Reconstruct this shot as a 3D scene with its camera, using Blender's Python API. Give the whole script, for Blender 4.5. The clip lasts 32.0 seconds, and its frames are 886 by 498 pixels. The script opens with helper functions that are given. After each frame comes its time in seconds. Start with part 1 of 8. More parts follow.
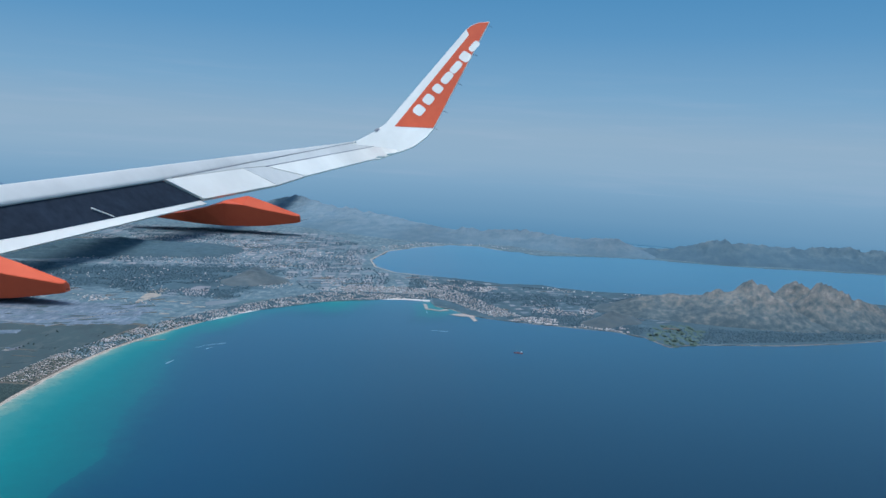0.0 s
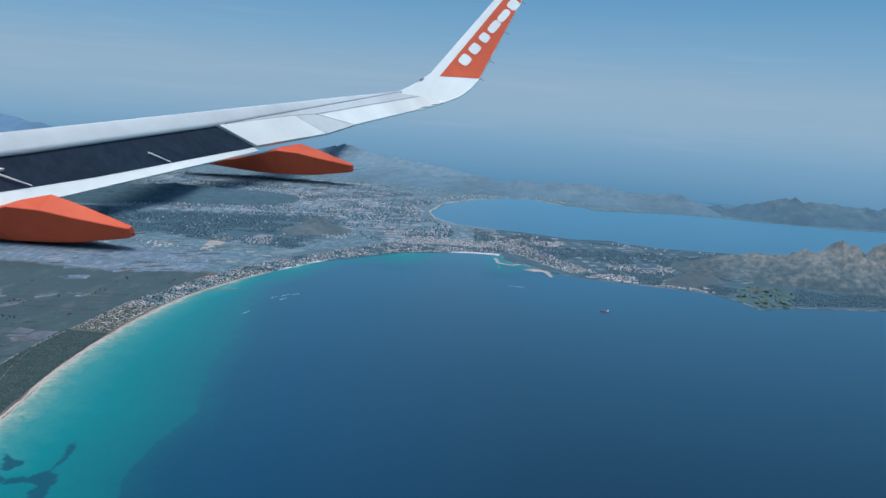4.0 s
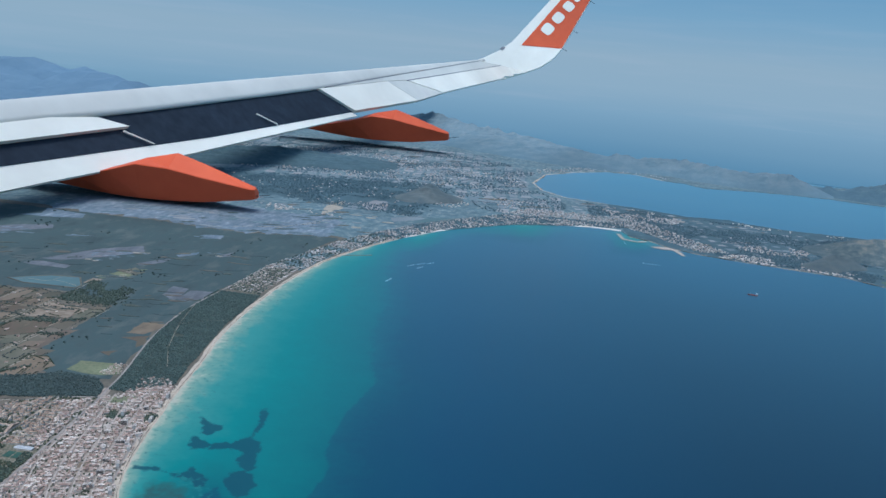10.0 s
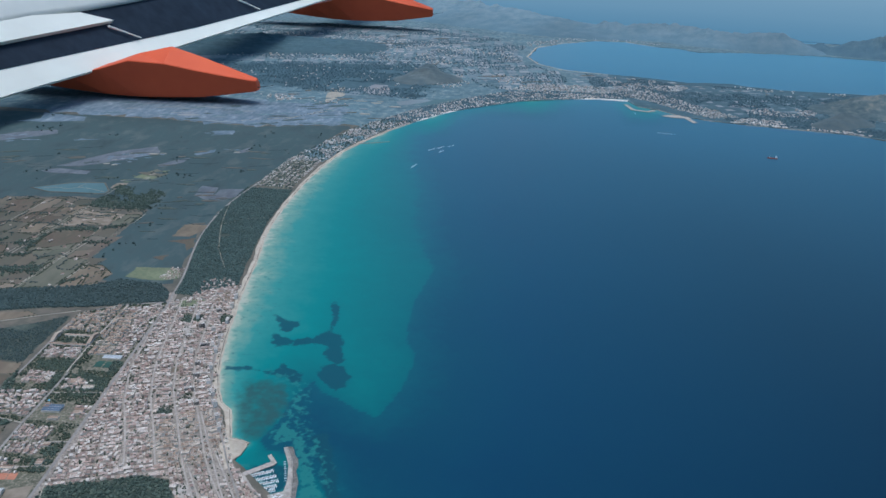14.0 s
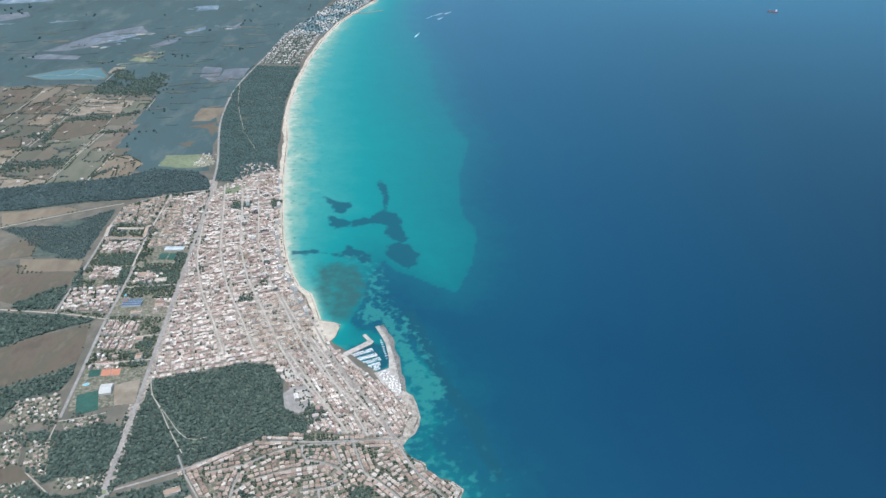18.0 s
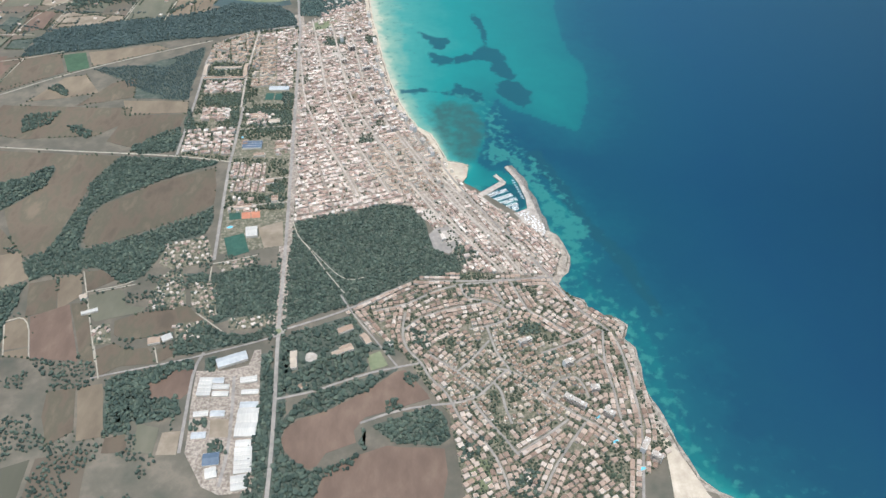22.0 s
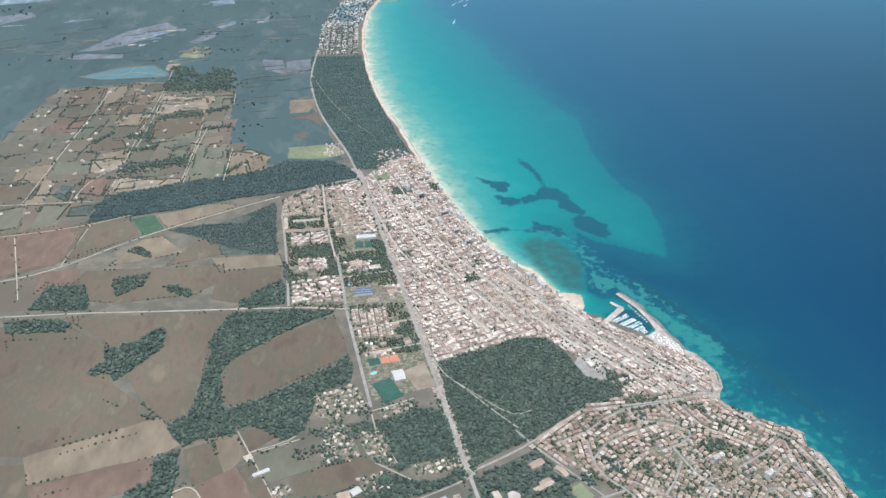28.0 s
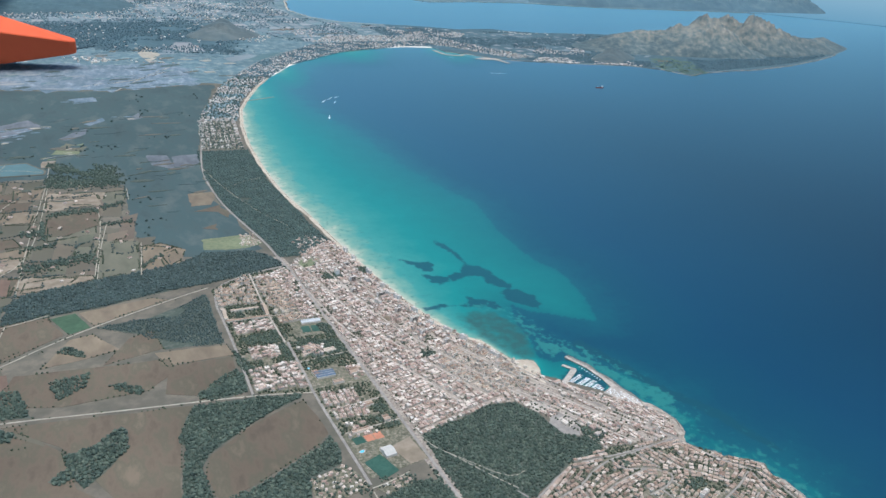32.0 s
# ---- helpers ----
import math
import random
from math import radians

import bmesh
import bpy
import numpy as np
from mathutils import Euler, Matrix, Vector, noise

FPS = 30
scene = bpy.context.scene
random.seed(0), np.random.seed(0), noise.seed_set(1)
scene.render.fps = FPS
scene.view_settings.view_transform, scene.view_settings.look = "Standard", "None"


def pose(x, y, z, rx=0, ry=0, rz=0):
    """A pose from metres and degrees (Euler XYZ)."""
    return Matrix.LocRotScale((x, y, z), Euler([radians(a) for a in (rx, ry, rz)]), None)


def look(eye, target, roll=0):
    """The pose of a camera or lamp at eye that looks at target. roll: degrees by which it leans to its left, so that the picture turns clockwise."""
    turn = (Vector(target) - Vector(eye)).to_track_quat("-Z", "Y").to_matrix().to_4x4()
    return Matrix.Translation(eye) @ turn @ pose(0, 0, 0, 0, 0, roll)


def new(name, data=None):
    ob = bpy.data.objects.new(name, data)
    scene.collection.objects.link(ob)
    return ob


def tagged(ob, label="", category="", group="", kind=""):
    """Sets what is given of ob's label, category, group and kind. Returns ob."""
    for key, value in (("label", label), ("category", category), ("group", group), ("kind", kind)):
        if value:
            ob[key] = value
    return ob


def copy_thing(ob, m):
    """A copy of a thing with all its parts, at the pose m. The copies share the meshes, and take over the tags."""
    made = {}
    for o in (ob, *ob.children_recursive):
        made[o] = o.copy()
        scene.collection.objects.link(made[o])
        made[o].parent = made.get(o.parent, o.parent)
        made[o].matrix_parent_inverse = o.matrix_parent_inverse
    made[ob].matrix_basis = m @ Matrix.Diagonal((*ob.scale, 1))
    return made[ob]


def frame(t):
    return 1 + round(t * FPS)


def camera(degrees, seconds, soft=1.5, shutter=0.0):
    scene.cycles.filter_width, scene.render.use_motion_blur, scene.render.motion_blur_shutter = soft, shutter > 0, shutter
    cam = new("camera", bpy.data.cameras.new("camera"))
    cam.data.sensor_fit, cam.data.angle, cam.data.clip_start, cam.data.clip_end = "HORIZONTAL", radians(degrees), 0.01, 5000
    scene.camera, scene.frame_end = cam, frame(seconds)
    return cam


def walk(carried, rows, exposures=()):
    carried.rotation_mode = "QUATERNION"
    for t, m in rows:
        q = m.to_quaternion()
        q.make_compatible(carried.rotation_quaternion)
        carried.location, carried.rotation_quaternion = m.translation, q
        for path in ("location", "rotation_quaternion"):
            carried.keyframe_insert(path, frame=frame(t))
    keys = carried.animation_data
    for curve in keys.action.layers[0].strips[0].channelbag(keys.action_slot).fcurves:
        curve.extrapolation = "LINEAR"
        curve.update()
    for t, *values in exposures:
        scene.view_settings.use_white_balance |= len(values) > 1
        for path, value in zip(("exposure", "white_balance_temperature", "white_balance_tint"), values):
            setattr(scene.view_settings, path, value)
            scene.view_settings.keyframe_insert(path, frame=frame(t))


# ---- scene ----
# One scene metre stands for about eleven and a half metres of coast.
LENS = 58.33
cam = camera(LENS, 32.0)
# seconds, place, yaw to the left of +y, pitch, lean
PATH = (
    (0.0, 10.27, -56.76, 228.09, 0.72, -7.28, 2.96),
    (0.5, 3.00, -50.90, 226.45, 1.42, -7.97, 3.98),
    (1.0, -4.25, -45.05, 224.81, 1.42, -8.52, 3.85),
    (1.5, -11.51, -39.25, 223.18, 1.40, -8.80, 4.07),
    (2.0, -18.75, -33.58, 221.56, 1.42, -8.85, 4.87),
    (2.5, -25.98, -28.11, 219.95, 1.50, -9.66, 5.96),
    (3.0, -33.23, -22.96, 218.34, 1.43, -10.20, 5.47),
    (3.5, -40.53, -18.28, 216.76, 1.85, -10.65, 4.48),
    (5.5, -70.21, -2.07, 210.62, 5.16, -10.80, 3.45),
    (6.0, -78.06, 0.60, 209.26, 5.45, -9.19, 3.52),
    (6.5, -86.20, 2.12, 208.12, 5.33, -8.49, 3.30),
    (7.0, -94.37, 2.91, 207.14, 5.15, -7.97, 3.39),
    (7.5, -102.35, 3.35, 206.28, 5.04, -7.31, 3.42),
    (8.0, -109.99, 3.70, 205.47, 4.53, -6.30, 3.81),
    (8.5, -117.31, 4.04, 204.67, 4.33, -6.04, 4.01),
    (9.0, -124.35, 4.36, 203.92, 4.35, -6.01, 4.07),
    (9.5, -131.15, 4.66, 203.26, 5.89, -8.10, 5.37),
    (10.0, -137.74, 4.95, 202.69, 6.57, -13.09, 5.26),
    (10.5, -144.20, 5.14, 202.22, 6.19, -18.90, 4.82),
    (11.0, -150.63, 5.23, 201.82, 6.21, -21.37, 4.28),
    (11.5, -157.10, 5.17, 201.49, 6.34, -21.60, 3.18),
    (12.0, -163.60, 5.01, 201.23, 5.90, -21.40, 2.50),
    (12.5, -170.16, 4.76, 201.03, 5.73, -21.36, 2.22),
    (13.0, -176.74, 4.44, 200.84, 5.50, -21.32, 2.24),
    (13.5, -183.38, 4.10, 200.64, 4.55, -21.43, 2.44),
    (15.5, -210.12, 2.78, 199.82, 2.77, -21.86, 1.87),
    (16.0, -216.89, 2.72, 199.72, 3.09, -23.47, 0.85),
    (16.5, -223.76, 2.89, 199.74, 3.55, -25.26, 0.13),
    (17.0, -230.74, 3.09, 199.79, 2.42, -27.19, 0.30),
    (17.5, -237.68, 3.29, 199.71, 1.01, -28.63, 0.64),
    (18.0, -244.53, 3.56, 199.37, -0.28, -30.64, 1.20),
    (18.5, -251.39, 3.88, 198.99, 1.11, -33.04, 0.43),
    (19.0, -258.28, 4.23, 198.58, 2.50, -35.09, -0.48),
    (19.5, -265.20, 4.60, 198.14, 1.82, -36.75, -0.65),
    (20.0, -272.17, 4.99, 197.67, 0.38, -38.27, 0.05),
    (20.5, -279.19, 5.39, 197.18, -0.08, -39.32, 0.31),
    (21.0, -286.27, 5.80, 196.66, -0.54, -40.42, 0.58),
    (21.5, -293.40, 6.20, 196.11, -0.86, -41.31, 0.91),
    (22.0, -300.60, 6.58, 195.55, -1.03, -42.03, 1.12),
    (22.5, -307.86, 6.95, 194.96, -1.06, -42.13, 1.12),
    (23.0, -315.16, 7.27, 194.35, -1.18, -41.94, 1.06),
    (23.5, -322.51, 7.55, 193.70, -1.79, -41.05, 0.90),
    (24.0, -329.90, 7.77, 193.02, -2.32, -39.55, 0.23),
    (24.5, -337.33, 7.92, 192.31, -2.35, -38.42, -0.20),
    (25.0, -344.78, 8.02, 191.58, -2.48, -36.90, -0.31),
    (25.5, -352.26, 8.06, 190.83, -3.26, -35.12, 0.08),
    (26.0, -359.75, 8.05, 190.07, -4.54, -32.98, 0.54),
    (26.5, -367.22, 7.98, 189.30, -5.00, -31.75, 0.70),
    (28.5, -397.00, 7.54, 186.20, -12.37, -30.05, 2.11),
    (29.0, -404.38, 7.56, 185.40, -15.80, -29.15, 2.37),
    (29.5, -411.67, 7.74, 184.58, -17.75, -27.79, 1.12),
    (30.0, -418.89, 8.03, 183.74, -18.59, -25.57, 0.45),
    (30.5, -426.04, 8.41, 182.88, -18.75, -23.56, 0.42),
    (31.0, -433.13, 8.86, 182.02, -18.84, -22.46, 0.68),
    (31.5, -440.18, 9.35, 181.16, -21.01, -21.23, 2.51),
    (32.0, -447.20, 9.87, 180.30, -23.16, -22.85, 4.31),
)


def aim(x, y, z, yaw, pitch, lean):
    a, b = radians(yaw), radians(pitch)
    ahead = Vector((-math.sin(a) * math.cos(b), math.cos(a) * math.cos(b), math.sin(b)))
    return look((x, y, z), Vector((x, y, z)) + ahead * 100.0, lean)


walk(cam, [(r[0], aim(*r[1:])) for r in PATH],
     exposures=((0.0, 0.04, 5480, 10), (9.0, 0.06, 5540, 8), (11.0, -0.06, 5500, 8), (14.0, -0.08, 5520, 7), (16.0, 0.05, 5580, 6), (17.0, 0.32, 5700, 5), (18.0, 0.64, 5820, 5), (19.0, 0.74, 6050, 4), (21.0, 0.72, 6250, 6), (23.0, 0.66, 6350, 7), (26.0, 0.7, 6300, 7), (30.0, 0.8, 6020, 7), (31.0, 0.62, 6050, 7), (32.0, 0.48, 6050, 7)))

# ---- daylight ----
SUN_FROM = Vector((-0.06, -0.16, 0.97)).normalized()
world = bpy.data.worlds.new("sky")
scene.world = world
world.use_nodes = True
wn, wl = world.node_tree.nodes, world.node_tree.links
sky = wn.new("ShaderNodeTexSky")
sky.sky_type, sky.sun_disc = "NISHITA", False
sky.sun_elevation = math.asin(SUN_FROM.z)
sky.sun_rotation = math.atan2(SUN_FROM.x, SUN_FROM.y)
sky.altitude, sky.air_density, sky.dust_density, sky.ozone_density = 100.0, 1.5, 2.5, 1.5
wl.new(sky.outputs[0], wn["Background"].inputs[0])
wn["Background"].inputs[1].default_value = 0.15
sun_data = bpy.data.lights.new("sun", "SUN")
sun_data.energy, sun_data.angle, sun_data.color = 2.2, radians(32), (1.0, 0.95, 0.87)
sun = new("sun", sun_data)
sun.matrix_world = look(SUN_FROM * 400, (0, 0, 0))


# ---- materials ----
def make(name, stops, scale=1.0, detail=4.0, rough=0.85, bump=0.0, by="noise", stretch=None, metal=0.0, spec=0.3, blend=0.35):
    """A surface whose colours run through stops by noise ("noise"), by piece ("piece") or by object ("object")."""
    m = bpy.data.materials.new(name)
    m.use_nodes = True
    n, l = m.node_tree.nodes, m.node_tree.links
    b = n["Principled BSDF"]
    b.inputs["Roughness"].default_value, b.inputs["Metallic"].default_value = rough, metal
    b.inputs["Specular IOR Level"].default_value = spec
    geo = n.new("ShaderNodeNewGeometry")
    tex = n.new("ShaderNodeTexNoise")
    tex.inputs["Scale"].default_value, tex.inputs["Detail"].default_value = scale, detail
    tex.inputs["Roughness"].default_value = 0.62
    place = geo.outputs["Position"]
    if stretch:
        mp = n.new("ShaderNodeMapping")
        if len(stretch) == 4:
            mp.vector_type = "TEXTURE"
        mp.inputs["Rotation"].default_value[2] = stretch[0]
        mp.inputs["Scale"].default_value = (stretch[1], stretch[2], 1.0)
        l.new(place, mp.inputs["Vector"])
        place = mp.outputs["Vector"]
    l.new(place, tex.inputs["Vector"])
    fac = tex.outputs["Fac"]
    if by != "noise":
        if by == "piece":
            rnd = geo.outputs["Random Per Island"]
        elif by == "height":
            up = n.new("ShaderNodeSeparateXYZ")
            l.new(geo.outputs["Position"], up.inputs[0])
            zone = n.new("ShaderNodeMapRange")
            zone.inputs[1].default_value, zone.inputs[2].default_value = 2.0, 40.0
            zone.inputs[3].default_value, zone.inputs[4].default_value = 0.3, 0.64
            l.new(up.outputs["Z"], zone.inputs[0])
            rnd = zone.outputs[0]
        else:
            rnd = n.new("ShaderNodeObjectInfo").outputs["Random"]
        mx = n.new("ShaderNodeMix")
        mx.inputs[0].default_value = blend
        l.new(rnd, mx.inputs[2])
        l.new(fac, mx.inputs[3])
        fac = mx.outputs[0]
    ramp = n.new("ShaderNodeValToRGB")
    el = ramp.color_ramp.elements
    while len(el) < len(stops):
        el.new(0.5)
    for e, (p, c) in zip(el, stops):
        e.position, e.color = p, (*c, 1.0)
    l.new(fac, ramp.inputs[0])
    # broad stains over the grain
    broad = n.new("ShaderNodeTexNoise")
    broad.inputs["Scale"].default_value, broad.inputs["Detail"].default_value = scale * 0.13, 2.0
    l.new(geo.outputs["Position"], broad.inputs["Vector"])
    tone = n.new("ShaderNodeMapRange")
    tone.inputs[1].default_value, tone.inputs[2].default_value = 0.3, 0.7
    tone.inputs[3].default_value, tone.inputs[4].default_value = 0.86, 1.14
    l.new(broad.outputs["Fac"], tone.inputs[0])
    mul = n.new("ShaderNodeMix")
    mul.data_type, mul.blend_type = "RGBA", "MULTIPLY"
    mul.inputs[0].default_value = 1.0
    l.new(ramp.outputs[0], mul.inputs[6])
    l.new(tone.outputs[0], mul.inputs[7])
    l.new(mul.outputs[2], b.inputs["Base Color"])
    if bump:
        bp = n.new("ShaderNodeBump")
        bp.inputs["Strength"].default_value, bp.inputs["Distance"].default_value = bump, 0.3
        l.new(tex.outputs["Fac"], bp.inputs["Height"])
        l.new(bp.outputs["Normal"], b.inputs["Normal"])
    return m


M_LAND = make("dry_scrubland", [(0.3, (0.078, 0.078, 0.06)), (0.5, (0.115, 0.102, 0.078)), (0.62, (0.155, 0.13, 0.10)), (0.75, (0.083, 0.088, 0.066))], 0.1, 12)
M_MARSH = make("reed_marsh", [(0.3, (0.0383, 0.0588, 0.0586)), (0.44, (0.054, 0.0791, 0.0778)), (0.52, (0.0492, 0.0791, 0.0786)), (0.6, (0.0699, 0.0932, 0.0897)), (0.72, (0.0979, 0.116, 0.108))], 0.05, 13, stretch=(0.35, 1.0, 0.45))
M_FIELD = make("farm_field", [(0.04, (0.083, 0.082, 0.058)), (0.18, (0.114, 0.102, 0.074)), (0.32, (0.142, 0.115, 0.083)), (0.46, (0.097, 0.091, 0.065)), (0.6, (0.128, 0.099, 0.074)), (0.74, (0.196, 0.157, 0.112)), (0.88, (0.084, 0.09, 0.063)), (0.97, (0.158, 0.132, 0.093))], 0.22, 11, by="object", blend=0.14, stretch=(0.35, 1.0, 0.25))
M_TAN = make("stubble_field", [(0.35, (0.137, 0.106, 0.0741)), (0.52, (0.173, 0.135, 0.0938)), (0.7, (0.216, 0.171, 0.119))], 0.14, 11, stretch=(0.4, 1.0, 0.45))
M_CANALPINE = make("canal_pine_canopy", [(0.1, (0.0384, 0.0591, 0.0566)), (0.5, (0.0534, 0.0787, 0.074)), (0.9, (0.0768, 0.104, 0.0937))], 1.2, 3, by="piece", bump=0.4)
M_STRANDPINE = make("strand_pine_canopy", [(0.1, (0.0516, 0.08, 0.0739)), (0.5, (0.0653, 0.0984, 0.0876)), (0.9, (0.0831, 0.121, 0.104))], 1.2, 3, by="piece", bump=0.3)
M_LILAC = make("bare_salt_marsh", [(0.3, (0.0902, 0.0998, 0.113)), (0.5, (0.127, 0.136, 0.149)), (0.72, (0.184, 0.192, 0.197))], 0.16, 12, stretch=(0.3, 1.0, 0.4))
M_BROWN = make("ploughed_soil", [(0.35, (0.0909, 0.0702, 0.0505)), (0.47, (0.119, 0.0902, 0.0637)), (0.56, (0.0967, 0.0849, 0.0583)), (0.7, (0.149, 0.113, 0.0788))], 0.14, 12, stretch=(0.4, 1.0, 0.45))
M_RED = make("red_soil", [(0.35, (0.117, 0.0791, 0.059)), (0.55, (0.145, 0.0977, 0.0724)), (0.72, (0.174, 0.123, 0.0894))], 0.2, 11, stretch=(1.0, 1.0, 0.5))
M_GREEN = make("irrigated_crop", [(0.35, (0.045, 0.085, 0.05)), (0.65, (0.062, 0.108, 0.062))], 0.5, 6)
M_TURF = make("sports_turf", [(0.35, (0.024, 0.068, 0.052)), (0.65, (0.036, 0.088, 0.064))], 0.8, 3)
M_PASTURE = make("dry_pasture", [(0.3, (0.098, 0.0986, 0.0686)), (0.5, (0.124, 0.118, 0.0843)), (0.72, (0.152, 0.138, 0.1))], 0.14, 11, stretch=(0.4, 1.0, 0.45))
M_SANDLOT = make("bare_sandy_lot", [(0.3, (0.167, 0.133, 0.0945)), (0.5, (0.23, 0.184, 0.135)), (0.7, (0.31, 0.257, 0.194))], 0.16, 11)
M_LAWN = make("dry_lawn", [(0.35, (0.13, 0.15, 0.085)), (0.65, (0.185, 0.195, 0.115))], 0.5, 8)
M_WOODFLOOR = make("pine_wood_floor", [(0.35, (0.0506, 0.065, 0.0515)), (0.55, (0.0726, 0.0874, 0.0694)), (0.75, (0.138, 0.137, 0.11))], 0.5, 7)
M_PINE = make("pine_canopy", [(0.05, (0.0314, 0.0475, 0.0389)), (0.4, (0.0532, 0.0757, 0.0589)), (0.75, (0.077, 0.102, 0.077)), (0.97, (0.122, 0.145, 0.106))], 1.5, 3, by="piece", bump=0.4, blend=0.2)
M_VILLAROOF = make("villa_quarter_tiles", [(0.1, (0.221, 0.151, 0.113)), (0.4, (0.315, 0.227, 0.173)), (0.7, (0.393, 0.301, 0.239)), (0.95, (0.492, 0.415, 0.351))], 2.0, 4, by="piece", blend=0.15)
# next three: far covers with distance haze put into their blue-grey colours
M_HAZEPINE = make("hazed_far_evergreen", [(0.1, (0.0639, 0.112, 0.138)), (0.5, (0.08, 0.136, 0.158)), (0.9, (0.105, 0.162, 0.18))], 0.5, 3, by="piece", bump=0.2)
M_HAZEFLOOR = make("hazed_far_scrub_floor", [(0.34, (0.0704, 0.121, 0.141)), (0.45, (0.0939, 0.149, 0.167)), (0.53, (0.12, 0.177, 0.191)), (0.6, (0.165, 0.213, 0.215)), (0.7, (0.251, 0.275, 0.255))], 0.14, 14, stretch=(0.12, 0.8, 0.5))
M_HAZEPLOT = make("hazed_far_farm_field", [(0.1, (0.123, 0.162, 0.177)), (0.35, (0.162, 0.196, 0.209)), (0.6, (0.211, 0.228, 0.234)), (0.85, (0.291, 0.284, 0.276)), (0.95, (0.137, 0.177, 0.177))], 0.1, 8, by="object", blend=0.3)
M_SHRUB = make("garden_tree", [(0.1, (0.0361, 0.0521, 0.0367)), (0.5, (0.0533, 0.0707, 0.0469)), (0.9, (0.0817, 0.0977, 0.0632))], 1.5, 3, by="piece", bump=0.4)
M_PAVE = make("town_paving", [(0.3, (0.131, 0.106, 0.0853)), (0.45, (0.222, 0.183, 0.15)), (0.58, (0.322, 0.274, 0.224)), (0.7, (0.4, 0.344, 0.287))], 1.2, 11)
M_GARDEN = make("garden_ground", [(0.3, (0.063, 0.0718, 0.0432)), (0.45, (0.106, 0.103, 0.0684)), (0.57, (0.18, 0.158, 0.117)), (0.7, (0.31, 0.267, 0.209))], 1.0, 9)
M_STREET = make("pale_street", [(0.35, (0.297, 0.258, 0.22)), (0.65, (0.421, 0.372, 0.322))], 0.8, 5)
M_ROAD = make("pale_asphalt", [(0.35, (0.207, 0.189, 0.169)), (0.65, (0.295, 0.264, 0.236))], 0.6, 7)
M_TRACK = make("dirt_track", [(0.35, (0.28, 0.25, 0.20)), (0.65, (0.38, 0.34, 0.27))], 0.6, 5)
M_SAND = make("beach_sand", [(0.3, (0.36, 0.295, 0.225)), (0.55, (0.46, 0.39, 0.305)), (0.75, (0.54, 0.47, 0.38))], 0.35, 10)
M_WHITESAND = make("white_resort_sand", [(0.3, (0.54, 0.49, 0.42)), (0.7, (0.68, 0.64, 0.565))], 0.2, 8)
M_ROCK = make("shore_rock", [(0.3, (0.15, 0.125, 0.10)), (0.46, (0.27, 0.228, 0.185)), (0.58, (0.36, 0.31, 0.255)), (0.7, (0.46, 0.40, 0.335))], 0.7, 12, bump=0.8)
M_ARMOUR = make("armour_boulders", [(0.3, (0.085, 0.08, 0.072)), (0.5, (0.165, 0.15, 0.13)), (0.7, (0.27, 0.245, 0.21))], 1.6, 8, bump=0.8)
M_STONE = make("quay_concrete", [(0.3, (0.24, 0.205, 0.175)), (0.5, (0.36, 0.315, 0.27)), (0.7, (0.47, 0.42, 0.365))], 0.9, 9)
M_WALL = make("rendered_wall", [(0.1, (0.42, 0.33, 0.26)), (0.45, (0.56, 0.48, 0.40)), (0.9, (0.70, 0.635, 0.56))], 1.0, 4, by="piece", blend=0.15)
M_ROOF = make("tile_and_terrace_roof", [(0.2, (0.195, 0.13, 0.105)), (0.34, (0.3, 0.207, 0.167)), (0.46, (0.375, 0.277, 0.227)), (0.56, (0.44, 0.345, 0.288)), (0.67, (0.51, 0.43, 0.367)), (0.8, (0.605, 0.555, 0.495))], 1.0, 3, by="piece", blend=0.5, stretch=(radians(18), 9.0, 1.3, 1))
M_TILE = make("villa_roof_tiles", [(0.08, (0.196, 0.129, 0.0924)), (0.4, (0.294, 0.209, 0.152)), (0.7, (0.363, 0.278, 0.21)), (0.93, (0.446, 0.383, 0.31))], 2.0, 4, by="object", blend=0.2)
M_HOTEL = make("white_hotel_render", [(0.3, (0.58, 0.545, 0.50)), (0.7, (0.72, 0.69, 0.645))], 1.0, 6)
M_FARBLDG = make("pale_resort_render", [(0.1, (0.363, 0.308, 0.266)), (0.45, (0.506, 0.446, 0.391)), (0.75, (0.627, 0.567, 0.505)), (0.95, (0.77, 0.721, 0.658))], 1.0, 3, by="piece", blend=0.1)
M_LINKS = make("golf_links_turf", [(0.3, (0.0684, 0.112, 0.0864)), (0.7, (0.09, 0.135, 0.0994))], 0.1, 8)
M_SHED = make("white_sheet_roof", [(0.3, (0.396, 0.374, 0.34)), (0.7, (0.516, 0.489, 0.445))], 0.8, 5, stretch=(0.1, 6.0, 0.3), rough=0.6)
M_SHEDGREY = make("grey_sheet_roof", [(0.3, (0.32, 0.33, 0.33)), (0.7, (0.42, 0.43, 0.43))], 0.8, 4, rough=0.5)
M_SHEDBLUE = make("blue_sheet_roof", [(0.3, (0.075, 0.105, 0.145)), (0.7, (0.105, 0.14, 0.185))], 0.8, 4, rough=0.6)
M_CLAY = make("clay_court", [(0.3, (0.40, 0.16, 0.10)), (0.7, (0.48, 0.21, 0.13))], 0.8, 4)
M_POOL = make("pool_water", [(0.3, (0.10, 0.42, 0.58)), (0.7, (0.16, 0.52, 0.66))], 1.0, 2, rough=0.15)
